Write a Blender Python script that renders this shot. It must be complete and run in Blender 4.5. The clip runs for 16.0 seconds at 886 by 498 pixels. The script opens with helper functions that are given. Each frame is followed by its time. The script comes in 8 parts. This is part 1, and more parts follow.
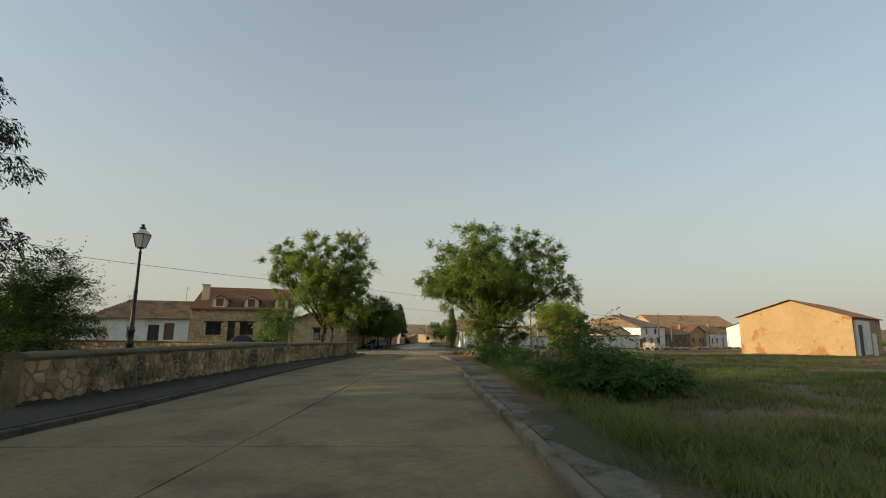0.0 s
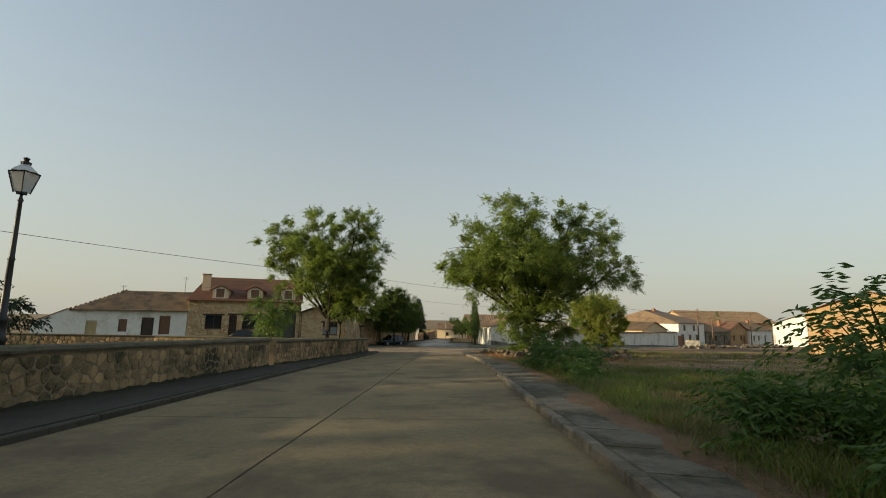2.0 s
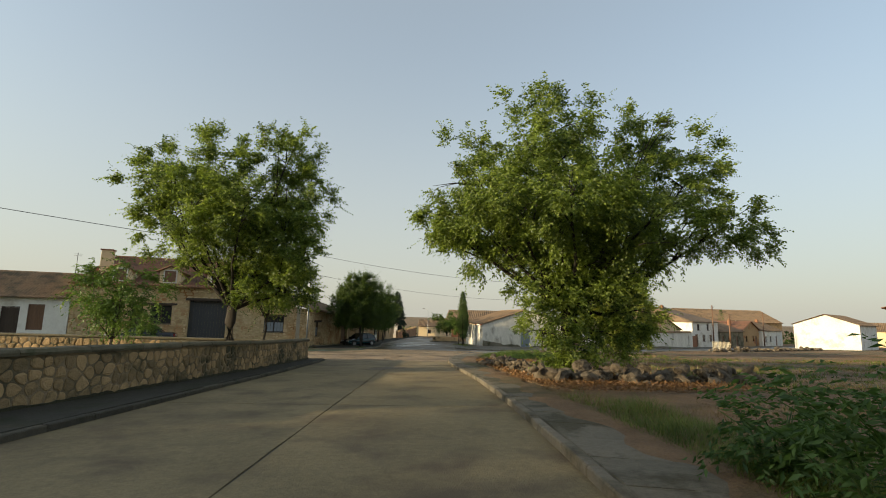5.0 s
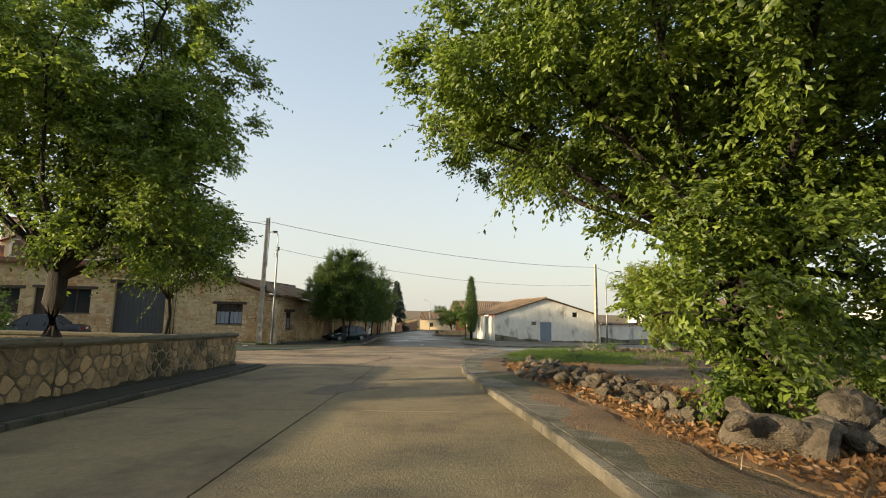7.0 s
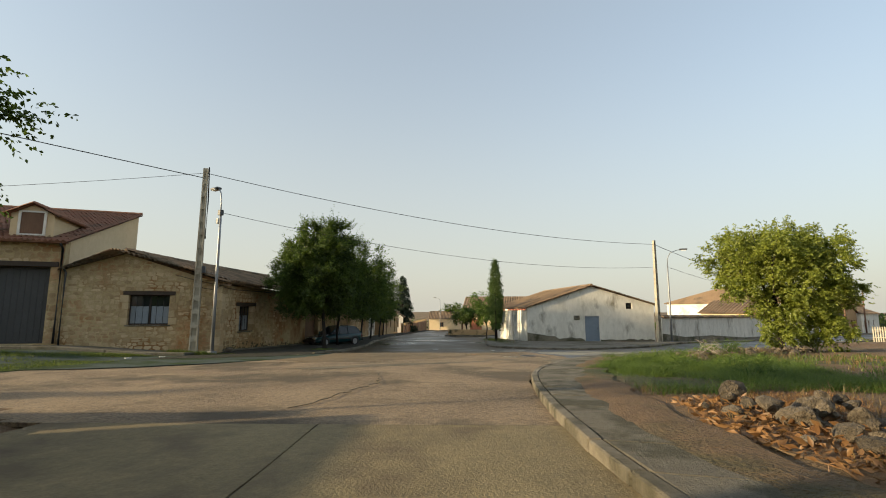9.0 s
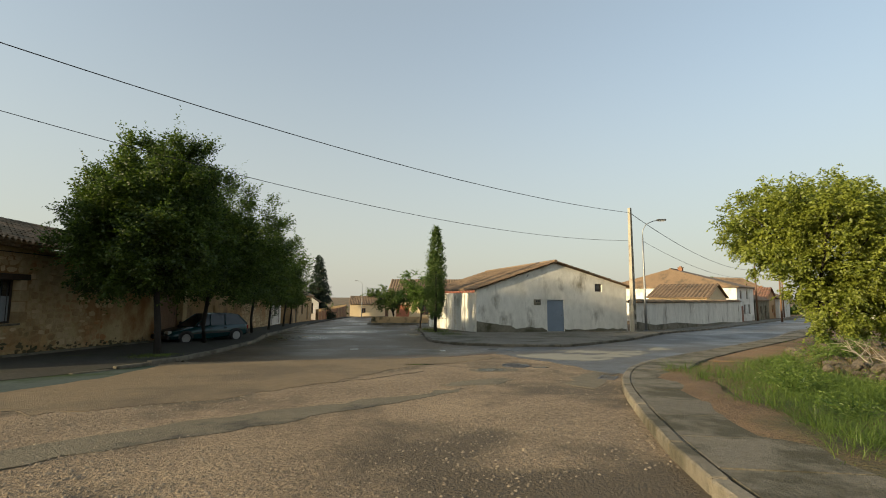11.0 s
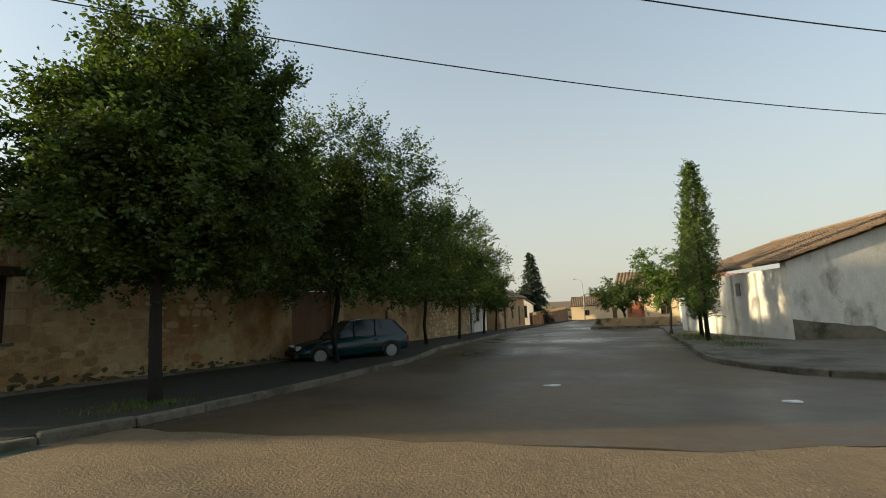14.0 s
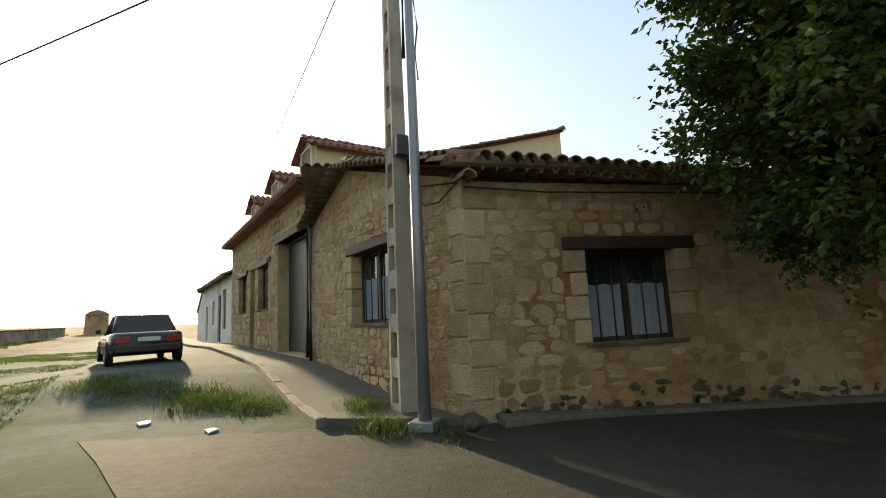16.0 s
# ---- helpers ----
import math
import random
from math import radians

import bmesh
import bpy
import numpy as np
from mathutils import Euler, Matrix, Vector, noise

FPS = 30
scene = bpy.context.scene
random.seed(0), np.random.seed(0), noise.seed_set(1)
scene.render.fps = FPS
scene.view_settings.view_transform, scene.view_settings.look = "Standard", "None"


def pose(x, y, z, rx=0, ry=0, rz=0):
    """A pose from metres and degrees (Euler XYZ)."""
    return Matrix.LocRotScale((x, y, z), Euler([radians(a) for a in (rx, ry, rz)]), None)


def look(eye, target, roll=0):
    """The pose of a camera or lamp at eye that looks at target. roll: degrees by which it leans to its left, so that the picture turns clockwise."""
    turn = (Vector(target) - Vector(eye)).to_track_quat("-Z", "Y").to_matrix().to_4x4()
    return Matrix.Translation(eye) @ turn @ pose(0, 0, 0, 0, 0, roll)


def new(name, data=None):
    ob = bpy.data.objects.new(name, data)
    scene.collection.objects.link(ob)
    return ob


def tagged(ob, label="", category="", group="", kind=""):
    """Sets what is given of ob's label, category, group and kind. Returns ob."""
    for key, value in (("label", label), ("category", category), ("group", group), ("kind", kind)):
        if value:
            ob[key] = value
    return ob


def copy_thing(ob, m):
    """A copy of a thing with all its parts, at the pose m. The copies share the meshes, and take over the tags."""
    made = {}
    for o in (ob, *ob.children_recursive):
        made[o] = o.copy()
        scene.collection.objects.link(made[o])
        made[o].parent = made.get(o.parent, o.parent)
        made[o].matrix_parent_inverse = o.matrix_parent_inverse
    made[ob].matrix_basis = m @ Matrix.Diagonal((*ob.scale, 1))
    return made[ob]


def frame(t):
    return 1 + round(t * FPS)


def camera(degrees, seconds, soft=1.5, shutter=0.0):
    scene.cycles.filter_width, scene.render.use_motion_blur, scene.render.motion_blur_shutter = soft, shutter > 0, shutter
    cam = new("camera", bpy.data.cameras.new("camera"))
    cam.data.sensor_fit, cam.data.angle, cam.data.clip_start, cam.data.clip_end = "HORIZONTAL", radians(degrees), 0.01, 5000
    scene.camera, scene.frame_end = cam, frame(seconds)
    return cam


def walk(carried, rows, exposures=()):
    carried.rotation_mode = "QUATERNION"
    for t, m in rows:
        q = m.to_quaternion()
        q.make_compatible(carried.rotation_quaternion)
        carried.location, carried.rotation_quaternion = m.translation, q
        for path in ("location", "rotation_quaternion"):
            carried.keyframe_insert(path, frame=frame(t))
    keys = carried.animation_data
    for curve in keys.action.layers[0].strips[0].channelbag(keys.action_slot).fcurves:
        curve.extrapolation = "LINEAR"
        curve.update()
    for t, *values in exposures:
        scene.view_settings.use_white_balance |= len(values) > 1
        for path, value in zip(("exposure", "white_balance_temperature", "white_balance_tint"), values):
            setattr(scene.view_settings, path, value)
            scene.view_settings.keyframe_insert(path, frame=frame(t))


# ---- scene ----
cam = camera(87.1, 16.0, soft=1.0)
PATH = [
    (0, (1.212, 0.183, 3.450), (1.136, 2.156, 3.767), 0.65),
    (0.5, (1.025, 1.671, 3.435), (0.906, 3.641, 3.757), 0.63),
    (1, (0.815, 3.346, 3.362), (0.674, 5.315, 3.682), 0.56),
    (1.5, (0.635, 4.979, 3.306), (0.481, 6.950, 3.607), 0.49),
    (2, (0.402, 6.546, 3.242), (0.249, 8.518, 3.541), 0.89),
    (2.5, (0.189, 8.211, 3.223), (0.054, 10.183, 3.529), 0.82),
    (3, (0.045, 10.298, 3.191), (-0.077, 12.270, 3.497), 1.12),
    (3.5, (-0.057, 12.580, 3.101), (-0.164, 14.555, 3.397), 1.05),
    (4, (-0.188, 14.948, 3.083), (-0.280, 16.925, 3.374), 1.12),
    (6.5, (-0.845, 26.825, 2.660), (-0.925, 28.805, 2.934), 1.54),
    (7, (-1.031, 29.319, 2.530), (-1.121, 31.300, 2.792), 1.30),
    (7.5, (-1.233, 31.914, 2.296), (-1.341, 33.894, 2.558), 1.10),
    (8, (-1.423, 34.697, 2.134), (-1.560, 36.675, 2.401), 0.11),
    (10.5, (-3.024, 47.231, 1.757), (-2.971, 49.216, 1.992), 0.61),
    (11, (-2.812, 49.484, 1.716), (-2.605, 51.463, 1.922), 0.27),
    (11.5, (-2.371, 51.553, 1.641), (-1.977, 53.501, 1.868), 0.51),
    (12, (-1.776, 53.400, 1.499), (-1.206, 55.306, 1.711), 0.15),
    (12.5, (-1.407, 55.210, 1.359), (-0.857, 57.122, 1.567), -0.58),
    (13, (-1.446, 56.975, 1.214), (-1.191, 58.948, 1.418), -1.50),
    (13.5, (-2.015, 58.446, 1.274), (-2.231, 60.422, 1.494), -2.56),
    (14, (-3.004, 59.332, 1.216), (-3.699, 61.191, 1.459), -2.58),
    (14.5, (-4.168, 59.987, 1.216), (-5.272, 61.627, 1.518), -3.24),
    (15, (-5.322, 60.434, 1.230), (-6.795, 61.749, 1.550), -3.52),
    (15.5, (-6.748, 60.441, 1.233), (-8.504, 61.343, 1.550), -3.00),
    (16, (-8.142, 60.097, 1.341), (-10.075, 60.525, 1.627), -2.72),
]
EXPOSURES = [(0, 1.1, 7200, 0), (4, 1.1, 7200, 0), (6.5, 1.75, 7050, 3), (8, 1.6, 7150, 3), (10.5, 1.35, 7200, 1), (13.6, 1.25, 7200, 0), (14.5, 1.85, 7200, 2), (15.2, 2.1, 7000, 2), (16, 1.85, 7000, 2)]
walk(cam, [(t, look(eye, target, roll)) for t, eye, target, roll in PATH], EXPOSURES)

# ---- world and sun ----
SUN_YAW, SUN_UP = 110.0, 12.0
world = bpy.data.worlds.new("sky")
scene.world = world
world.use_nodes = True
wn = world.node_tree.nodes
sky = wn.new("ShaderNodeTexSky")
sky.sky_type, sky.sun_disc = "NISHITA", False
sky.sun_elevation, sky.sun_rotation = radians(SUN_UP), radians(-SUN_YAW)
sky.air_density, sky.dust_density, sky.ozone_density, sky.altitude = 1.0, 4.5, 2.5, 800
wn["Background"].inputs["Strength"].default_value = 0.143
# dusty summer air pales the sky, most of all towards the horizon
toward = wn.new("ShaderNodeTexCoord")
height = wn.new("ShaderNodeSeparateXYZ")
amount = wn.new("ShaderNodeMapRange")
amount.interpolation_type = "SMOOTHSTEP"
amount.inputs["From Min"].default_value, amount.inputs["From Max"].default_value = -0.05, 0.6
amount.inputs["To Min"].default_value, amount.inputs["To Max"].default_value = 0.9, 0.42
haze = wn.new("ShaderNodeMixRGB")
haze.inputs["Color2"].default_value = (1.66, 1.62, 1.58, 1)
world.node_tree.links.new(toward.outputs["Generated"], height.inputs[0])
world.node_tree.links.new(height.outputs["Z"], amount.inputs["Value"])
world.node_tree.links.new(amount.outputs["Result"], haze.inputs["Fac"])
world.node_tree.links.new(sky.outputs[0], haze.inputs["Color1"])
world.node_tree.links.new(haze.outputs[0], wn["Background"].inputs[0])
sun_data = bpy.data.lights.new("sun", "SUN")
sun_data.energy, sun_data.angle, sun_data.color = 2.9, radians(1.2), (1.0, 0.8, 0.56)
sun = new("sun", sun_data)
sun_dir = Vector((-math.sin(radians(SUN_YAW)) * math.cos(radians(SUN_UP)), math.cos(radians(SUN_YAW)) * math.cos(radians(SUN_UP)), math.sin(radians(SUN_UP))))
sun.matrix_world = look(tuple(sun_dir * 60 + Vector((0, 40, 0))), (0, 40, 0))

# ---- materials ----
rng = random.Random(7)


def smooth(v):
    v = min(1.0, max(0.0, v))
    return v * v * (3 - 2 * v)


def material(name, dark, light, rough=0.85, big=0.7, small=12.0, grain=80.0, bump=0.3, random_amount=0.0, island=0.0, metal=0.0, stain=None, stain_scale=0.5, stain_edge=(0.52, 0.66), rough_wet=None, vertical=1.0, bump_size=0.01, gloss=0.5):
    """Colour between dark and light by noise at two scales, grain bump, optional stains and variation from piece to piece."""
    m = bpy.data.materials.new(name)
    m.use_nodes = True
    n, l = m.node_tree.nodes, m.node_tree.links
    bsdf = n["Principled BSDF"]
    geo = n.new("ShaderNodeNewGeometry")
    mapping = n.new("ShaderNodeMapping")
    mapping.inputs["Scale"].default_value = (1, 1, vertical)
    l.new(geo.outputs["Position"], mapping.inputs["Vector"])

    def noise_node(scale, detail=4.0, roughness=0.6):
        t = n.new("ShaderNodeTexNoise")
        t.inputs["Scale"].default_value, t.inputs["Detail"].default_value, t.inputs["Roughness"].default_value = scale, detail, roughness
        l.new(mapping.outputs[0], t.inputs["Vector"])
        return t.outputs["Fac"]

    def calc(op, a, b):
        c = n.new("ShaderNodeMath")
        c.operation = op
        for k, v in enumerate((a, b)):
            if isinstance(v, (int, float)):
                c.inputs[k].default_value = v
            else:
                l.new(v, c.inputs[k])
        return c.outputs[0]

    def blend(fac, a, b):
        x = n.new("ShaderNodeMix")
        x.data_type = "RGBA"
        l.new(fac, x.inputs["Factor"])
        for key, v in (("A", a), ("B", b)):
            s = [i for i in x.inputs if i.name == key and i.type == "RGBA"][0]
            if isinstance(v, tuple):
                s.default_value = (*v, 1)
            else:
                l.new(v, s)
        return [o for o in x.outputs if o.type == "RGBA"][0]

    def ramp(v, a, b):
        r = n.new("ShaderNodeMapRange")
        r.inputs["From Min"].default_value, r.inputs["From Max"].default_value = a, b
        l.new(v, r.inputs["Value"])
        return r.outputs["Result"]

    fac = calc("ADD", calc("MULTIPLY", ramp(noise_node(big), 0.3, 0.7), 0.4), calc("MULTIPLY", ramp(noise_node(small), 0.32, 0.68), 0.32))
    fac = calc("ADD", fac, calc("MULTIPLY", ramp(noise_node(grain, 2.0), 0.34, 0.66), 0.28))
    if random_amount:
        info = n.new("ShaderNodeObjectInfo")
        fac = calc("ADD", calc("MULTIPLY", fac, 1 - random_amount), calc("MULTIPLY", info.outputs["Random"], random_amount))
    if island:
        fac = calc("ADD", calc("MULTIPLY", fac, 1 - island), calc("MULTIPLY", geo.outputs["Random Per Island"], island))
    colour = blend(fac, dark, light)
    if stain:
        edge = ramp(noise_node(stain_scale, 6.0, 0.65), *stain_edge)
        colour = blend(edge, colour, stain)
        if rough_wet is not None:
            l.new(calc("ADD", calc("MULTIPLY", edge, rough_wet - rough), rough), bsdf.inputs["Roughness"])
    l.new(colour, bsdf.inputs["Base Color"])
    if rough_wet is None:
        bsdf.inputs["Roughness"].default_value = rough
    bsdf.inputs["Metallic"].default_value = metal
    bsdf.inputs["Specular IOR Level"].default_value = gloss
    if bump:
        b = n.new("ShaderNodeBump")
        b.inputs["Strength"].default_value, b.inputs["Distance"].default_value = bump, bump_size
        l.new(calc("ADD", noise_node(small * 2.5), noise_node(grain)), b.inputs["Height"])
        l.new(b.outputs[0], bsdf.inputs["Normal"])
    return m


def leaf_material(name, dark, light, glow=0.35):
    """Leaves: part of the light goes through them; colour varies from leaf to leaf."""
    m = bpy.data.materials.new(name)
    m.use_nodes = True
    n, l = m.node_tree.nodes, m.node_tree.links
    n.remove(n["Principled BSDF"])
    geo = n.new("ShaderNodeNewGeometry")
    tex = n.new("ShaderNodeTexNoise")
    tex.inputs["Scale"].default_value = 0.9
    l.new(geo.outputs["Position"], tex.inputs["Vector"])
    add = n.new("ShaderNodeMath")
    add.operation = "MULTIPLY_ADD"
    l.new(geo.outputs["Random Per Island"], add.inputs[0])
    add.inputs[1].default_value = 0.6
    half = n.new("ShaderNodeMapRange")
    half.inputs["From Min"].default_value, half.inputs["From Max"].default_value, half.inputs["To Max"].default_value = 0.35, 0.7, 0.4
    l.new(tex.outputs["Fac"], half.inputs["Value"])
    l.new(half.outputs[0], add.inputs[2])
    mix = n.new("ShaderNodeMix")
    mix.data_type = "RGBA"
    l.new(add.outputs[0], mix.inputs["Factor"])
    ins = [i for i in mix.inputs if i.type == "RGBA"]
    ins[0].default_value, ins[1].default_value = (*dark, 1), (*light, 1)
    col = [o for o in mix.outputs if o.type == "RGBA"][0]
    dif, tra, glo = n.new("ShaderNodeBsdfDiffuse"), n.new("ShaderNodeBsdfTranslucent"), n.new("ShaderNodeBsdfGlossy")
    glo.inputs["Roughness"].default_value = 0.5
    glo.inputs["Color"].default_value = (0.5, 0.5, 0.5, 1)
    l.new(col, dif.inputs[0])
    l.new(col, tra.inputs[0])
    a, b = n.new("ShaderNodeMixShader"), n.new("ShaderNodeMixShader")
    a.inputs[0].default_value, b.inputs[0].default_value = glow, 0.06
    l.new(dif.outputs[0], a.inputs[1])
    l.new(tra.outputs[0], a.inputs[2])
    l.new(a.outputs[0], b.inputs[1])
    l.new(glo.outputs[0], b.inputs[2])
    l.new(b.outputs[0], n["Material Output"].inputs["Surface"])
    return m


def glass_material(name, tint, rough=0.05):
    m = bpy.data.materials.new(name)
    m.use_nodes = True
    b = m.node_tree.nodes["Principled BSDF"]
    b.inputs["Base Color"].default_value, b.inputs["Roughness"].default_value = (*tint, 1), rough
    b.inputs["IOR"].default_value = 1.5
    b.inputs["Coat Weight"].default_value = 0.6
    b.inputs["Coat Roughness"].default_value = 0.03
    return m


M = {
    "concrete": material("worn_concrete_road", (0.115, 0.086, 0.042), (0.285, 0.222, 0.115), 0.9, 0.6, 11, 38, 0.5, 0.04, stain=(0.115, 0.083, 0.046), stain_scale=0.8, stain_edge=(0.48, 0.66), bump_size=0.03),
    "concrete_damp": material("damp_concrete", (0.05, 0.037, 0.02), (0.17, 0.125, 0.07), 0.75, 1.6, 9, 38, 1.0, stain=(0.14, 0.1, 0.055), stain_scale=2.0, stain_edge=(0.5, 0.62), bump_size=0.03),
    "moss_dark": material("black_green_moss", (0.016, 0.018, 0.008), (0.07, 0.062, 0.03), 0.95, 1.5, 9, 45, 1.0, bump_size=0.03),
    "joint": material("tar_joint", (0.035, 0.03, 0.02), (0.075, 0.065, 0.045), 0.85, 2, 12, 60, 0.4),
    "aggregate": material("exposed_aggregate", (0.085, 0.06, 0.036), (0.44, 0.32, 0.2), 0.85, 0.4, 13, 26, 1.0, bump_size=0.05, stain=(0.11, 0.082, 0.05), stain_scale=0.3, stain_edge=(0.47, 0.58)),
    "asphalt": material("damp_asphalt", (0.05, 0.045, 0.038), (0.12, 0.108, 0.09), 0.6, 0.25, 6, 70, 0.6, stain=(0.038, 0.035, 0.03), stain_scale=0.16, stain_edge=(0.45, 0.6), rough_wet=0.33),
    "asphalt_brown": material("damp_brown_asphalt", (0.06, 0.042, 0.022), (0.165, 0.115, 0.062), 0.6, 0.3, 7, 50, 0.8, stain=(0.055, 0.04, 0.024), stain_scale=0.16, stain_edge=(0.44, 0.62), rough_wet=0.26, gloss=0.35),
    "patch": material("pale_cement_patch", (0.2, 0.185, 0.14), (0.3, 0.28, 0.22), 0.8, 0.5, 5, 70, 0.4, stain=(0.09, 0.085, 0.07), stain_scale=0.6),
    "pavement": material("grey_pavement", (0.085, 0.074, 0.054), (0.245, 0.216, 0.163), 0.92, 0.9, 12, 38, 1.0, 0.22, stain=(0.06, 0.054, 0.03), stain_scale=0.9, stain_edge=(0.45, 0.56), bump_size=0.03),
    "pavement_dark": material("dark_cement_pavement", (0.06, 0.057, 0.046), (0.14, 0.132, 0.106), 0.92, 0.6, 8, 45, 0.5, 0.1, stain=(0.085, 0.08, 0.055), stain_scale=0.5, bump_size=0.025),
    "pavement_pale": material("pale_cement_pavement", (0.11, 0.095, 0.07), (0.27, 0.24, 0.19), 0.9, 0.9, 12, 38, 1.0, 0.22, stain=(0.085, 0.08, 0.05), stain_scale=0.6, stain_edge=(0.48, 0.62), bump_size=0.03),
    "kerb": material("kerb_stone", (0.11, 0.093, 0.066), (0.3, 0.262, 0.2), 0.9, 0.8, 9, 60, 1.0, 0.4, stain=(0.075, 0.066, 0.042), stain_scale=1.3, stain_edge=(0.45, 0.62), bump_size=0.03),
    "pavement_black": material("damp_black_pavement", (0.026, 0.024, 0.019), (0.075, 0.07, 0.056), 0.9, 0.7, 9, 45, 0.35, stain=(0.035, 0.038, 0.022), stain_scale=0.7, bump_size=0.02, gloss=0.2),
    "ground": material("dry_field", (0.075, 0.045, 0.022), (0.27, 0.165, 0.085), 0.95, 0.2, 2.2, 22, 1.0, stain=(0.05, 0.06, 0.02), stain_scale=0.15, stain_edge=(0.5, 0.62), bump_size=0.08),
    "earth": material("worn_earthy_asphalt", (0.04, 0.052, 0.046), (0.105, 0.125, 0.112), 0.95, 0.6, 9, 35, 0.3, stain=(0.036, 0.055, 0.02), stain_scale=0.5, stain_edge=(0.45, 0.58), bump_size=0.02, gloss=0.1),
    "mortar": material("lime_mortar", (0.4, 0.295, 0.145), (0.62, 0.495, 0.29), 0.95, 0.5, 7, 45, 1.0, stain=(0.3, 0.15, 0.055), stain_scale=0.45, stain_edge=(0.47, 0.62), bump_size=0.03),
    "wall_mortar": material("park_wall_mortar", (0.15, 0.11, 0.062), (0.36, 0.27, 0.165), 0.95, 0.7, 7, 45, 1.0, stain=(0.075, 0.065, 0.036), stain_scale=0.6, stain_edge=(0.47, 0.64), bump_size=0.03),
    "stone": material("ochre_limestone", (0.28, 0.18, 0.08), (0.76, 0.61, 0.385), 0.9, 0.9, 8, 40, 1.0, 0.5, 0.0, stain=(0.42, 0.21, 0.085), stain_scale=0.6, stain_edge=(0.5, 0.68), bump_size=0.03),
    "stone_rusty": material("rusty_limestone", (0.27, 0.15, 0.065), (0.62, 0.42, 0.21), 0.9, 0.9, 8, 40, 1.0, 0.5, stain=(0.26, 0.19, 0.095), stain_scale=1.2, stain_edge=(0.5, 0.64), bump_size=0.03),
    "stone_rest": material("ochre_limestone_coursed", (0.28, 0.18, 0.08), (0.76, 0.61, 0.385), 0.9, 0.9, 8, 40, 1.0, 0.0, 0.5, stain=(0.42, 0.21, 0.085), stain_scale=0.6, stain_edge=(0.5, 0.68), bump_size=0.03),
    "wall_stone": material("park_wall_stone", (0.1, 0.078, 0.038), (0.6, 0.4, 0.2), 0.9, 1.0, 8, 45, 1.0, 0.6, stain=(0.055, 0.052, 0.024), stain_scale=0.8, stain_edge=(0.47, 0.62), bump_size=0.03),
    "wall_stone_rest": material("park_wall_stone_far", (0.1, 0.078, 0.038), (0.6, 0.4, 0.2), 0.9, 1.0, 8, 45, 1.0, 0.0, 0.6, stain=(0.055, 0.052, 0.024), stain_scale=0.8, stain_edge=(0.47, 0.62), bump_size=0.03),
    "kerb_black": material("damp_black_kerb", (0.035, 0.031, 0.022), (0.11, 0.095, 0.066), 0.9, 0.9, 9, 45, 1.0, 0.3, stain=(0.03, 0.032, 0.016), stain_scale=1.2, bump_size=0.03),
    "coping": material("mossy_coping", (0.05, 0.046, 0.028), (0.16, 0.135, 0.085), 0.95, 1.0, 9, 60, 0.7, 0.3, stain=(0.06, 0.062, 0.03), stain_scale=1.5),
    "boulder": material("lichen_boulder", (0.07, 0.054, 0.036), (0.29, 0.235, 0.17), 0.95, 2.5, 9, 45, 1.0, 0.3, stain=(0.07, 0.055, 0.036), stain_scale=3.5, stain_edge=(0.48, 0.6), bump_size=0.05),
    "plaster_white": material("whitewash", (0.62, 0.6, 0.54), (0.8, 0.79, 0.74), 0.9, 0.5, 4, 50, 0.3, stain=(0.5, 0.47, 0.4), stain_scale=0.7),
    "plaster_old": material("weathered_whitewash", (0.5, 0.475, 0.405), (0.86, 0.83, 0.75), 0.9, 0.7, 4, 40, 0.8, stain=(0.2, 0.175, 0.125), stain_scale=0.9, stain_edge=(0.55, 0.72), vertical=0.45),
    "plaster_dirty": material("stained_render", (0.1, 0.09, 0.06), (0.27, 0.24, 0.18), 0.95, 0.9, 5, 50, 0.8, stain=(0.07, 0.068, 0.036), stain_scale=1.2, stain_edge=(0.46, 0.62)),
    "plaster_orange": material("ochre_render", (0.29, 0.185, 0.09), (0.42, 0.29, 0.155), 0.9, 0.3, 2, 30, 0.3, stain=(0.3, 0.13, 0.05), stain_scale=0.45, stain_edge=(0.55, 0.6)),
    "plaster_cream": material("cream_render", (0.55, 0.42, 0.25), (0.7, 0.56, 0.36), 0.9, 0.4, 4, 50, 0.3),
    "plaster_earth": material("earth_render", (0.3, 0.2, 0.1), (0.45, 0.32, 0.17), 0.95, 0.6, 4, 40, 0.6, stain=(0.2, 0.13, 0.07), stain_scale=0.8),
    "brick": material("orange_brick", (0.2, 0.09, 0.05), (0.33, 0.16, 0.09), 0.9, 0.8, 8, 40, 0.4),
    "tile": material("clay_roof_tile", (0.14, 0.088, 0.05), (0.34, 0.235, 0.145), 0.9, 0.7, 6, 40, 0.6, 0.2, stain=(0.1, 0.082, 0.052), stain_scale=0.8, stain_edge=(0.46, 0.62)),
    "tile_red": material("red_roof_tile", (0.32, 0.1, 0.05), (0.46, 0.18, 0.1), 0.9, 0.7, 6, 40, 0.5, 0.2),
    "tile_dorm": material("red_brown_roof_tile", (0.17, 0.075, 0.045), (0.3, 0.15, 0.09), 0.9, 0.7, 6, 40, 0.5, 0.2, stain=(0.13, 0.08, 0.05), stain_scale=0.8),
    "tile_brown": material("brown_roof_tile", (0.13, 0.082, 0.047), (0.27, 0.185, 0.115), 0.9, 0.5, 6, 40, 0.5, 0.2, stain=(0.1, 0.075, 0.05), stain_scale=0.7),
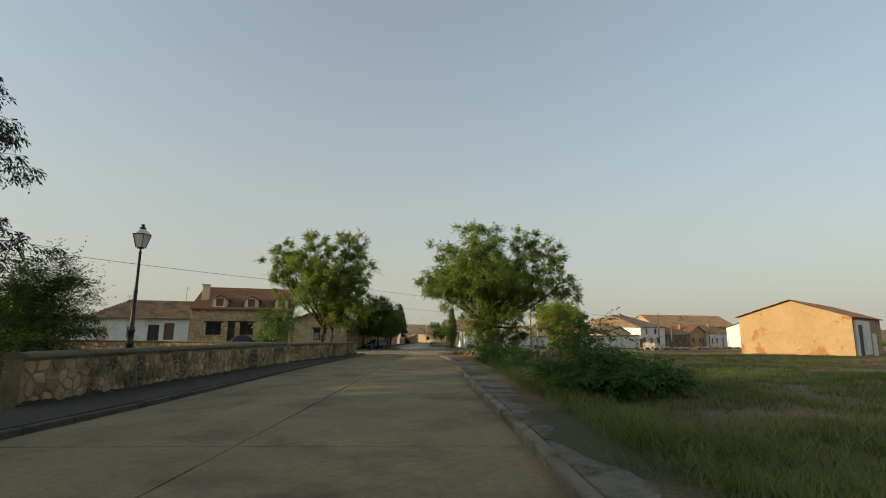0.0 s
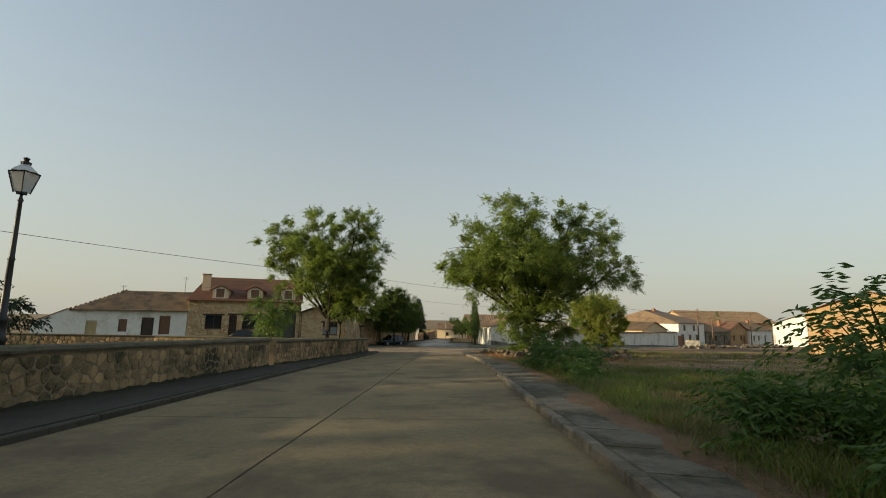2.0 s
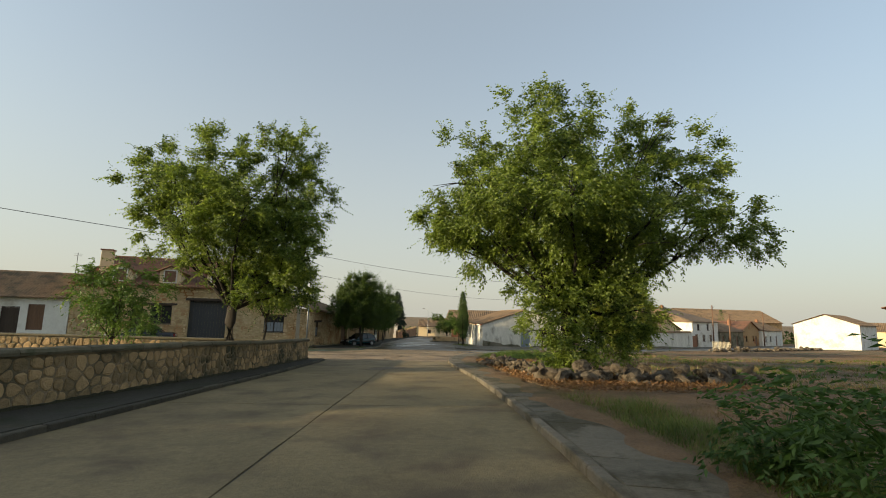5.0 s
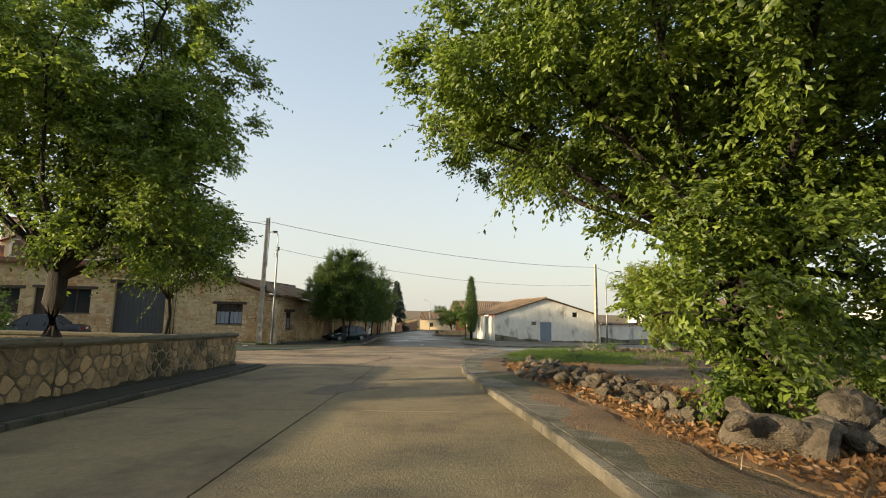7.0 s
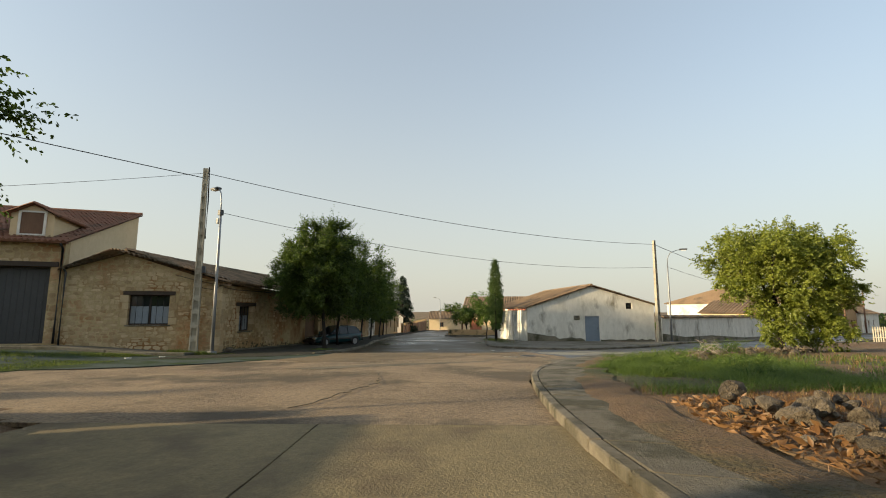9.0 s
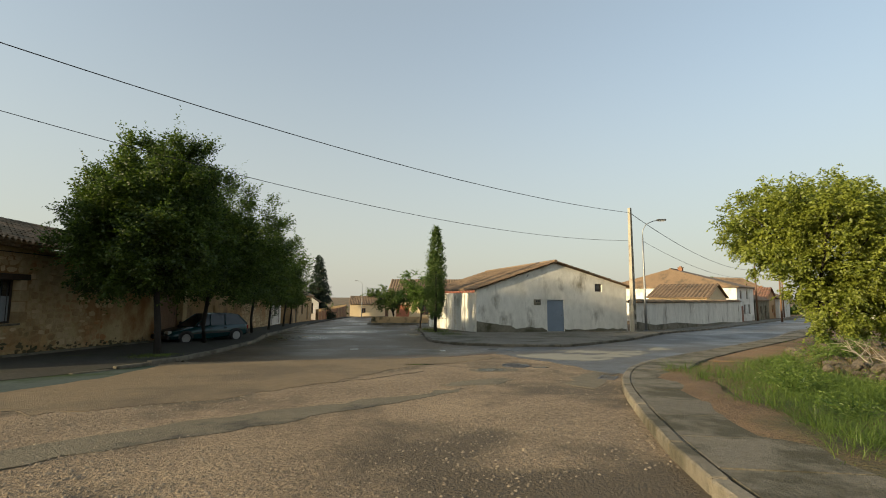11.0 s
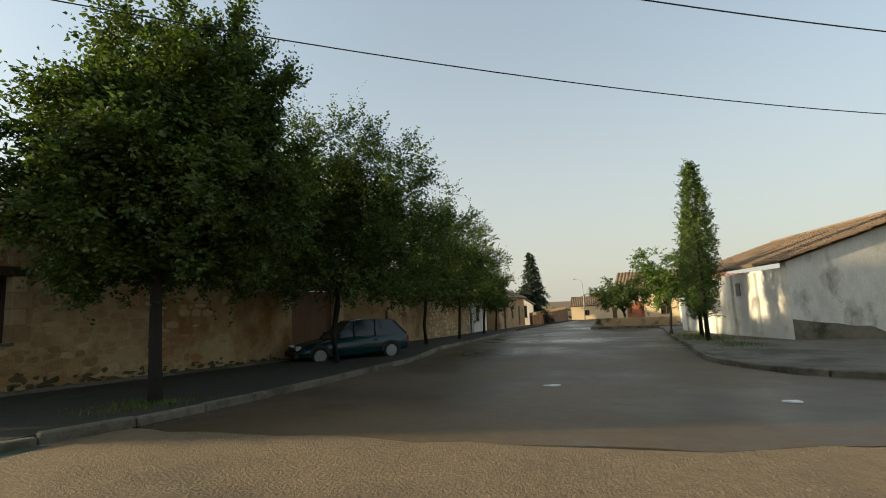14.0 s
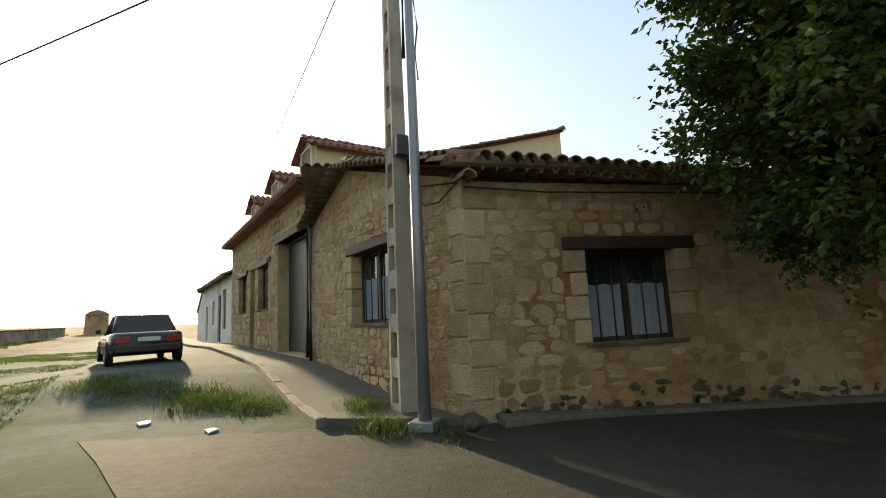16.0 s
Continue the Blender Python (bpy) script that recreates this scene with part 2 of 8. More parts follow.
    "wood": material("dark_stained_wood", (0.022, 0.014, 0.009), (0.06, 0.038, 0.024), 0.65, 2, 20, 90, 0.4, vertical=0.15),
    "wood_brown": material("brown_shutter_wood", (0.1, 0.05, 0.025), (0.19, 0.1, 0.055), 0.6, 2, 20, 90, 0.4, vertical=0.15),
    "wood_tan": material("tan_shutter", (0.34, 0.27, 0.13), (0.45, 0.36, 0.19), 0.7, 2, 20, 90, 0.2),
    "blue_door": material("faded_blue_paint", (0.16, 0.2, 0.25), (0.22, 0.27, 0.33), 0.55, 1.0, 6, 60, 0.15),
    "grey_metal": material("galvanised_metal", (0.22, 0.23, 0.24), (0.34, 0.35, 0.36), 0.5, 1.5, 10, 80, 0.1, metal=0.6),
    "dark_metal": material("dark_grey_metal", (0.035, 0.037, 0.04), (0.06, 0.062, 0.066), 0.5, 1.5, 10, 80, 0.1),
    "black_iron": material("black_cast_iron", (0.01, 0.01, 0.011), (0.022, 0.022, 0.024), 0.45, 2, 12, 80, 0.2),
    "pole_concrete": material("pole_concrete", (0.3, 0.27, 0.21), (0.46, 0.42, 0.33), 0.9, 1.5, 8, 70, 0.4, stain=(0.24, 0.2, 0.15), stain_scale=2),
    "wire": material("black_cable", (0.012, 0.012, 0.012), (0.02, 0.02, 0.02), 0.6, 2, 10, 50, 0.0),
    "bark": material("grey_brown_bark", (0.011, 0.009, 0.0065), (0.034, 0.027, 0.02), 0.95, 2.5, 14, 50, 1.0, vertical=0.35, bump_size=0.03),
    "dead_wood": material("bleached_dead_wood", (0.2, 0.17, 0.13), (0.4, 0.35, 0.28), 0.9, 2, 14, 60, 0.5, vertical=0.3),
    "teal_paint": material("teal_car_paint", (0.004, 0.034, 0.038), (0.006, 0.042, 0.046), 0.22, 2, 10, 50, 0.0),
    "black_paint": material("black_car_paint", (0.012, 0.013, 0.016), (0.016, 0.017, 0.02), 0.25, 2, 10, 50, 0.0),
    "rubber": material("tyre_rubber", (0.012, 0.012, 0.012), (0.022, 0.022, 0.022), 0.9, 3, 12, 60, 0.3),
    "hubcap": material("silver_hubcap", (0.28, 0.28, 0.28), (0.38, 0.38, 0.38), 0.4, 3, 12, 60, 0.0),
    "plastic": material("black_plastic", (0.015, 0.015, 0.016), (0.025, 0.025, 0.026), 0.6, 3, 12, 60, 0.1),
    "tail_red": material("red_tail_lens", (0.22, 0.012, 0.01), (0.28, 0.02, 0.015), 0.2, 3, 12, 60, 0.0),
    "lens": glass_material("clear_lamp_lens", (0.55, 0.56, 0.55), 0.1),
    "frosted": glass_material("milky_lantern_glass", (0.55, 0.56, 0.54), 0.3),
    "glass": glass_material("dark_window_glass", (0.02, 0.024, 0.028), 0.04),
    "car_glass": material("tinted_car_glass", (0.008, 0.011, 0.012), (0.012, 0.015, 0.016), 0.12, 3, 10, 50, 0.0),
    "curtain": material("grey_curtain", (0.2, 0.23, 0.27), (0.32, 0.36, 0.4), 0.9, 1, 14, 60, 0.2),
    "number_plate": material("number_plate_white", (0.6, 0.6, 0.58), (0.7, 0.7, 0.68), 0.5, 3, 12, 60, 0.0),
    "water": glass_material("rain_puddle", (0.05, 0.045, 0.035), 0.02),
    "paper": material("white_litter", (0.7, 0.7, 0.68), (0.82, 0.82, 0.8), 0.8, 3, 12, 60, 0.1),
    "pebble": material("pale_pebble", (0.1, 0.075, 0.05), (0.4, 0.32, 0.225), 0.9, 3, 12, 60, 0.0, 0, 0.7),
    "elm": leaf_material("elm_leaf", (0.022, 0.054, 0.01), (0.32, 0.42, 0.06), 0.5),
    "street_leaf": leaf_material("street_tree_leaf", (0.011, 0.032, 0.005), (0.125, 0.19, 0.022), 0.46),
    "walnut_leaf": leaf_material("walnut_leaf", (0.1, 0.14, 0.018), (0.37, 0.41, 0.065), 0.48),
    "bright_leaf": leaf_material("bright_leaf", (0.05, 0.1, 0.015), (0.16, 0.26, 0.04), 0.4),
    "conifer_leaf": leaf_material("conifer_needle", (0.01, 0.024, 0.013), (0.03, 0.05, 0.025), 0.1),
    "cypress_leaf": leaf_material("cypress_scale_leaf", (0.04, 0.08, 0.016), (0.12, 0.18, 0.04), 0.25),
    "weed_leaf": leaf_material("weed_leaf", (0.03, 0.075, 0.014), (0.11, 0.2, 0.035), 0.4),
    "grass_green": leaf_material("green_grass", (0.04, 0.07, 0.011), (0.19, 0.235, 0.042), 0.4),
    "dry_earth": material("dry_reddish_earth", (0.13, 0.07, 0.032), (0.33, 0.2, 0.1), 0.95, 0.8, 9, 60, 1.0, stain=(0.2, 0.14, 0.08), stain_scale=1.2, bump_size=0.04),
    "grass_red": leaf_material("withered_grass", (0.14, 0.065, 0.025), (0.34, 0.19, 0.08), 0.25),
    "damp": material("damp_cement_strip", (0.09, 0.075, 0.047), (0.21, 0.175, 0.115), 0.8, 0.5, 9, 40, 0.9, stain=(0.06, 0.052, 0.034), stain_scale=1.2, bump_size=0.03),
    "grass_lush": leaf_material("lush_grass", (0.05, 0.095, 0.013), (0.2, 0.28, 0.05), 0.45),
    "moss_base": material("mossy_wall_foot", (0.085, 0.07, 0.036), (0.2, 0.155, 0.08), 0.95, 1.2, 9, 45, 1.0, stain=(0.06, 0.062, 0.026), stain_scale=1.5, stain_edge=(0.4, 0.65), bump_size=0.03),
    "worn_tan": material("worn_tan_asphalt", (0.12, 0.085, 0.046), (0.29, 0.21, 0.12), 0.85, 0.4, 9, 40, 1.0, stain=(0.13, 0.095, 0.055), stain_scale=0.4, stain_edge=(0.45, 0.6), bump_size=0.03),
    "grass_dry": leaf_material("dry_grass", (0.11, 0.075, 0.03), (0.28, 0.2, 0.09), 0.25),
}

# ---- mesh helpers ----


def link_mesh(name, verts, faces, mat, parent=None, smooth_faces=False):
    me = bpy.data.meshes.new(name)
    me.from_pydata([tuple(v) for v in verts], [], faces)
    me.materials.append(M[mat] if isinstance(mat, str) else mat)
    if smooth_faces:
        me.shade_smooth()
    me.update()
    ob = new(name, me)
    ob.parent = parent
    return ob


def part(name, bm, mat, parent=None, label="", smooth_faces=False):
    me = bpy.data.meshes.new(name)
    bmesh.ops.recalc_face_normals(bm, faces=bm.faces[:])
    bm.to_mesh(me)
    bm.free()
    me.materials.append(M[mat] if isinstance(mat, str) else mat)
    if smooth_faces:
        me.shade_smooth()
    ob = new(name, me)
    ob.parent = parent
    if label:
        ob["label"] = label
    return ob


def group_at(name, x, y, z=0.0, turn=0.0):
    """An Empty at the base of a thing; z is its height over the even slope."""
    ob = new(name)
    ob.empty_display_size = 0.2
    ob.matrix_world = pose(x, y, z + fall(y), 0, 0, turn)
    return ob


def add_box(bm, x0, x1, y0, y1, z0, z1, bevel=0.0, m=None):
    made = bmesh.ops.create_cube(bm, size=1.0, matrix=Matrix.Translation(((x0 + x1) / 2, (y0 + y1) / 2, (z0 + z1) / 2)) @ Matrix.Diagonal((x1 - x0, y1 - y0, z1 - z0, 1)))
    if bevel:
        edges = list({e for v in made["verts"] for e in v.link_edges})
        out = bmesh.ops.bevel(bm, geom=edges, offset=bevel, segments=1, affect="EDGES", profile=0.6)
        verts = list({v for f in out["faces"] for v in f.verts} | {v for v in made["verts"] if v.is_valid})
    else:
        verts = made["verts"]
    if m is not None:
        bmesh.ops.transform(bm, matrix=m, verts=verts)
    return verts


def box_part(name, parent, mat, x0, x1, y0, y1, z0, z1, bevel=0.0, label="", m=None):
    bm = bmesh.new()
    add_box(bm, x0, x1, y0, y1, z0, z1, bevel, m)
    return part(name, bm, mat, parent, label)


def add_tube(bm, pts, radii, sides=8, cap=True):
    rings = []
    for i, p in enumerate(pts):
        p = Vector(p)
        a = Vector(pts[max(0, i - 1)])
        b = Vector(pts[min(len(pts) - 1, i + 1)])
        d = (b - a).normalized()
        side = d.cross(Vector((0, 0, 1)))
        side = side.normalized() if side.length > 1e-3 else Vector((1, 0, 0))
        up = side.cross(d).normalized()
        r = radii[i] if isinstance(radii, (list, tuple)) else radii
        rings.append([bm.verts.new(p + r * (math.cos(2 * math.pi * k / sides) * side + math.sin(2 * math.pi * k / sides) * up)) for k in range(sides)])
    for a, b in zip(rings, rings[1:]):
        for k in range(sides):
            bm.faces.new((a[k], a[(k + 1) % sides], b[(k + 1) % sides], b[k]))
    if cap:
        bm.faces.new(rings[0][::-1])
        bm.faces.new(rings[-1])


def tube_part(name, parent, mat, pts, radii, sides=8, label=""):
    bm = bmesh.new()
    add_tube(bm, pts, radii, sides)
    return part(name, bm, mat, parent, label, True)


def add_prism(bm, outline, thick):
    """Outline in x and z, laid from y = 0 to y = thick."""
    a = [bm.verts.new((x, 0, z)) for x, z in outline]
    b = [bm.verts.new((x, thick, z)) for x, z in outline]
    bm.faces.new(a)
    bm.faces.new(b[::-1])
    for k in range(len(a)):
        j = (k + 1) % len(a)
        bm.faces.new((a[k], a[j], b[j], b[k]))


def fall(y):
    """The whole village lies on a slope that falls to the north."""
    return -0.0402 * (min(240.0, max(-60.0, y)) - 60.0)


def between(v, stops):
    """Straight steps between (place, height) stops."""
    for (a, h), (b, k) in zip(stops, stops[1:]):
        if v < b:
            return h + (k - h) * max(0.0, v - a) / (b - a)
    return stops[-1][1]


def dip(x, y):
    """The concrete road lies below the even slope, most of all along the park wall."""
    right = between(y, [(-20, -0.13), (12, -0.13), (22, -0.1), (28, -0.04), (34, -0.03), (45, 0.0)])
    left = between(y, [(-20, -0.36), (10, -0.35), (15, -0.3), (25, -0.21), (37, -0.19), (44, -0.15), (50, 0.0)])
    return right + (left - right) * min(1.1, max(0.0, (1.5 - x) / 9.0))


def gf(x, y):
    """Unevenness of the ground over the even slope: a little higher at the houses and in the far streets."""
    h = dip(x, y) + 0.3 * smooth((-x - 15) / 5) * smooth((y - 51) / 5) + 0.2 * smooth((y - 73) / 5)
    return h + min(2.5, 0.011 * max(0.0, y - 85)) + min(1.5, 0.007 * max(0.0, x - 25))


def gz(x, y):
    """Height of the ground."""
    return gf(x, y) + fall(y)


def chain(pts, step):
    """Points along a polyline, about step apart."""
    out = []
    for a, b in zip(pts, pts[1:]):
        k = max(1, round(math.dist(a, b) / step))
        out += [(a[0] + (b[0] - a[0]) * i / k, a[1] + (b[1] - a[1]) * i / k) for i in range(k)]
    return out + [tuple(pts[-1])]


def even(pts, count):
    """A polyline in count equal steps."""
    lengths = [0.0]
    for a, b in zip(pts, pts[1:]):
        lengths.append(lengths[-1] + math.dist(a, b))
    out = []
    for i in range(count + 1):
        s = lengths[-1] * i / count
        k = max(j for j in range(len(lengths)) if lengths[j] <= s + 1e-9)
        k = min(k, len(pts) - 2)
        f = (s - lengths[k]) / max(1e-9, lengths[k + 1] - lengths[k])
        out.append((pts[k][0] + (pts[k + 1][0] - pts[k][0]) * f, pts[k][1] + (pts[k + 1][1] - pts[k][1]) * f))
    return out


def rounded(pts, times=2):
    """Cuts the corners of a polyline."""
    for _ in range(times):
        out = [pts[0]]
        for a, b in zip(pts, pts[1:]):
            out += [(0.75 * a[0] + 0.25 * b[0], 0.75 * a[1] + 0.25 * b[1]), (0.25 * a[0] + 0.75 * b[0], 0.25 * a[1] + 0.75 * b[1])]
        pts = out + [pts[-1]]
    return pts


def ribbon(name, left, right, lift, mat, count=40, across=4, depth=0.12, parent=None):
    """A slab between two polylines that follows the ground."""
    ls, rs = even(left, count), even(right, count)
    verts, faces = [], []
    for (ax, ay), (bx, by) in zip(ls, rs):
        for k in range(across + 1):
            x, y = ax + (bx - ax) * k / across, ay + (by - ay) * k / across
            verts.append((x, y, gz(x, y) + (lift(x, y) if callable(lift) else lift)))
    w = across + 1
    for i in range(count):
        for k in range(across):
            faces.append((i * w + k, i * w + k + 1, (i + 1) * w + k + 1, (i + 1) * w + k))
    top = len(verts)
    rim = [i * w for i in range(count + 1)] + [count * w + k for k in range(1, w)] + [i * w + across for i in range(count - 1, -1, -1)] + [k for k in range(across - 1, 0, -1)]
    for r in rim:
        x, y, z = verts[r]
        verts.append((x, y, z - depth))
    for i in range(len(rim)):
        j = (i + 1) % len(rim)
        faces.append((rim[i], rim[j], top + j, top + i))
    ob = link_mesh(name, verts, faces, mat, parent)
    bm = bmesh.new()
    bm.from_mesh(ob.data)
    bmesh.ops.recalc_face_normals(bm, faces=bm.faces[:])
    bm.to_mesh(ob.data)
    bm.free()
    return ob


def sheet(name, outline, z, mat, jitter=0.0, step=0.5, depth=0.03, parent=None):
    """A flat patch with an uneven rim."""
    pts = chain(list(outline) + [outline[0]], step)[:-1]
    pts = [(x + rng.uniform(-jitter, jitter), y + rng.uniform(-jitter, jitter)) for x, y in pts]
    bm = bmesh.new()
    top = [bm.verts.new((x, y, z + fall(y) + dip(x, y))) for x, y in pts]
    face = bm.faces.new(top)
    low = [bm.verts.new((x, y, z + fall(y) + dip(x, y) - depth)) for x, y in pts]
    for k in range(len(pts)):
        j = (k + 1) % len(pts)
        bm.faces.new((top[k], low[k], low[j], top[j]))
    bmesh.ops.triangulate(bm, faces=[face])
    return part(name, bm, mat, parent)

# ---- ground, roads, kerbs ----
KERB_RIGHT = rounded([(2.95, -20), (2.08, 4.5), (1.79, 9.4), (1.5, 13.5), (1.12, 20.9), (0.82, 27), (0.46, 32), (0.06, 36), (-0.55, 40.3), (-1.03, 44), (-1.08, 47.5), (-0.85, 51), (-0.5, 53), (0.2, 55.0), (1.17, 57.5), (2.08, 59.2), (3.1, 60.7), (5.1, 62.6), (9.5, 66.2), (27.6, 81.7), (90, 135)], 1)
SIDE_RIGHT = rounded([(3.6, -20), (2.85, 4.5), (2.8, 10.3), (2.6, 15), (2.6, 21), (2.1, 27), (1.4, 33), (0.75, 38), (0.3, 42), (0.12, 46), (0.5, 50), (1.4, 54), (2.4, 57.3), (4.0, 60.0), (7.0, 62.9), (17.4, 71.6), (28.6, 80.9), (91, 134)], 1)
KERB_LEFT = [(-2.8, -20), (-4.8, 6), (-5.2, 10.6), (-5.9, 18.5), (-6.95, 33), (-7.15, 36.5), (-7.8, 45.5)]
SIDE_LEFT = [(-5.0, -20), (-7.0, 8.8), (-7.25, 12), (-7.6, 20), (-8.15, 26), (-8.3, 36), (-8.6, 45.2)]
KERB_ISLAND = rounded([(-1.5, 135), (-0.2, 100), (-0.9, 85), (-1.1, 76), (-0.95, 72.8), (0.1, 70.4), (2.0, 69.2), (4.2, 68.6), (5.65, 69.6), (9.5, 73.3), (32.7, 94.2), (88, 142)], 1)
SIDE_ISLAND = [(0.9, 135), (1.4, 100), (1.0, 92), (2.2, 80), (2.3, 78.2), (4, 78.4), (6, 78.7), (9, 79.2), (12.8, 79.7), (13.4, 79.9), (36, 99.8), (88, 145)]
KERB_NORTH = rounded([(-14.4, 57.0), (-13.0, 57.9), (-11.5, 58.7), (-10.4, 59.9), (-9.6, 61.4), (-9.05, 62.9), (-8.85, 64.5), (-8.95, 67.5), (-9.4, 72), (-10.1, 80), (-10.9, 88), (-12.0, 103), (-12.6, 125), (-12.5, 160)], 1)
SIDE_NORTH = [(-14.4, 59), (-14.3, 60.4), (-14.05, 61.7), (-14.05, 66), (-14.05, 72), (-14.05, 78), (-14.1, 88), (-14.0, 103), (-14.2, 125), (-14.2, 160)]
KERB_WEST = [(-60, 42.5), (-31, 54.0), (-20.6, 57.85), (-14.5, 59.75)]
SIDE_WEST = [(-60, 44.1), (-31, 55.2), (-20.05, 59.4), (-14.1, 61.65)]

inner_right = [((a[0] + b[0]) / 2, (a[1] + b[1]) / 2) for a, b in zip(even(KERB_RIGHT, 60), even(SIDE_RIGHT, 60))]
inner_left = [((a[0] + b[0]) / 2, (a[1] + b[1]) / 2) for a, b in zip(even(KERB_LEFT, 20), even(SIDE_LEFT, 20))]
inner_island = [((a[0] + b[0]) / 2, (a[1] + b[1]) / 2) for a, b in zip(even(KERB_ISLAND, 60), even(SIDE_ISLAND, 60))]
inner_north = [((a[0] + b[0]) / 2, (a[1] + b[1]) / 2) for a, b in zip(even(KERB_NORTH, 60), even(SIDE_NORTH, 60))]
ROAD_AREA = inner_right + inner_island[::-1] + inner_north[::-1] + [(-14.3, 60.7), (-20.3, 58.6), (-31, 54.6), (-60, 43.3), (-60, 37), (-26, 46.5), (-12, 47.5), (-8.9, 46.6)] + inner_left[::-1]


def inside(x, y, poly):
    hit = False
    for (ax, ay), (bx, by) in zip(poly, poly[1:] + poly[:1]):
        if (ay > y) != (by > y) and x < (bx - ax) * (y - ay) / (by - ay) + ax:
            hit = not hit
    return hit


def graded(near0, near1, step, far):
    a = [near0 + i * step for i in range(int((near1 - near0) / step) + 1)]
    grow, d = [], step
    while sum(grow) < far:
        d *= 1.35
        grow.append(d)
    lo, hi, s = [], [], 0
    for g in grow:
        s += g
        lo.append(a[0] - s)
        hi.append(a[-1] + s)
    return lo[::-1] + a + hi


xs, ys = graded(-20, 20, 0.7, 3500), graded(-10, 84, 0.7, 3500)
gverts = []
for y in ys:
    for x in xs:
        sunk = (-14.6 < x < -8.5 and 56.5 < y < 64.0) or inside(x, y, ROAD_AREA) if -70 < x < 100 and -22 < y < 165 else False
        rough_ground = 0.05 * noise.noise((x * 0.5, y * 0.5, 3)) + 0.03 * noise.noise((x * 1.7, y * 1.7, 5))
        gverts.append((x, y, gz(x, y) + (-0.1 if sunk else 0.085 + rough_ground)))
w = len(xs)
gfaces = [(j * w + i, j * w + i + 1, (j + 1) * w + i + 1, (j + 1) * w + i) for j in range(len(ys) - 1) for i in range(w - 1)]
ground = link_mesh("ground", gverts, gfaces, "ground", None, True)
tagged(ground, "dry brown field soil with patches of green weeds", "ground", kind="structure")

road = tagged(new("road"), "worn pale concrete road in two rows of slabs", "road", kind="structure")
road.location = (0, 20, 0)


def edge_x(line, y):
    for a, b in zip(line, line[1:]):
        if (a[1] - y) * (b[1] - y) <= 0 and a[1] != b[1]:
            return a[0] + (b[0] - a[0]) * (y - a[1]) / (b[1] - a[1])
    return line[-1][0]


bed_y = [-19.9 + 66.0 * k / 60 for k in range(61)]
bed = ribbon("road_bed", [(edge_x(KERB_LEFT, y), y) for y in bed_y], [(edge_x(KERB_RIGHT, y), y) for y in bed_y], -0.014, "joint", 60, 3, 0.05, road)
bed.matrix_parent_inverse = road.matrix_basis.inverted()
rows_y = [-19.9, -10.0, -2.0, 6.0, 14.2, 21.9, 29.7, 37.5, 46.1]
for y0, y1 in zip(rows_y, rows_y[1:]):
    mid0, mid1 = -2.0 - 0.0655 * (y0 - 13.7), -2.0 - 0.0655 * (y1 - 13.7)
    g = 0.014
    for side in (0, 1):
        bm = bmesh.new()
        n_seg = 14
        rings = []
        left_edge, right_edge = [], []
        for k in range(n_seg + 1):
            yy = y0 + g + (y1 - y0 - 2 * g) * k / n_seg
            left_edge.append((mid0 + (mid1 - mid0) * k / n_seg + g + rng.uniform(-0.01, 0.01), yy) if side else (edge_x(KERB_LEFT, yy), yy))
            right_edge.append((mid0 + (mid1 - mid0) * k / n_seg - g + rng.uniform(-0.01, 0.01), yy) if side == 0 else (edge_x(KERB_RIGHT, yy) + 0.02, yy))
        top_l = [bm.verts.new((x, y - 20, gz(x, y))) for x, y in left_edge]
        top_r = [bm.verts.new((x, y - 20, gz(x, y))) for x, y in right_edge]
        for k in range(n_seg):
            bm.faces.new((top_l[k], top_r[k], top_r[k + 1], top_l[k + 1]))
        low = bmesh.ops.extrude_face_region(bm, geom=bm.faces[:])
        bmesh.ops.translate(bm, vec=(0, 0, -0.06), verts=[v for v in low["geom"] if isinstance(v, bmesh.types.BMVert)])
        part("concrete_slab", bm, "concrete", road)

junction = sheet("junction_road", [(-7.85, 46.1), (-1.06, 46.1), (-0.87, 51), (-0.4, 53), (0.3, 55.0), (1.28, 57.5), (2.2, 59.2), (3.2, 60.7), (5.15, 62.6), (9.5, 66.2), (9.5, 73.3), (5.65, 69.7), (4.2, 68.7), (2.0, 69.3), (0.1, 70.5), (-0.95, 72.8), (-9.4, 72.8), (-8.95, 67.5), (-8.95, 64.5), (-9.05, 62.9), (-9.6, 61.4), (-10.4, 59.9), (-11.5, 58.7), (-13.0, 57.9), (-14.4, 57.0), (-15.2, 56.8), (-15.2, 49.5), (-12, 47.5), (-8.9, 46.1)], -0.004, "aggregate", 0, 1.2, 0.06)
tagged(junction, "brown crossroads surface of worn exposed pebble aggregate", "road", kind="structure")
corner_apron = sheet("corner_apron", [(-15.2, 59.9), (-15.2, 52.0), (-12.6, 53.4), (-11.0, 55.4), (-9.7, 57.6), (-8.9, 60.2), (-8.9, 62.8), (-9.6, 62.6), (-11.5, 61.2), (-14.2, 60.6)], 0.004, "earth", 0.08, 0.4, 0.02)
tagged(corner_apron, "worn grey-brown asphalt with moss at the street corner", "road", kind="structure")
sw = ribbon("side_street", [(-60, 43.1), (-31, 54.1), (-20.6, 57.9), (-14.3, 59.8)], [(-60, 36.5), (-31, 45.8), (-20.6, 48.2), (-14.6, 49.4)], 0.0, "earth", 40, 8)
tagged(sw, "pale trodden earth and gravel side street", "road", kind="structure")
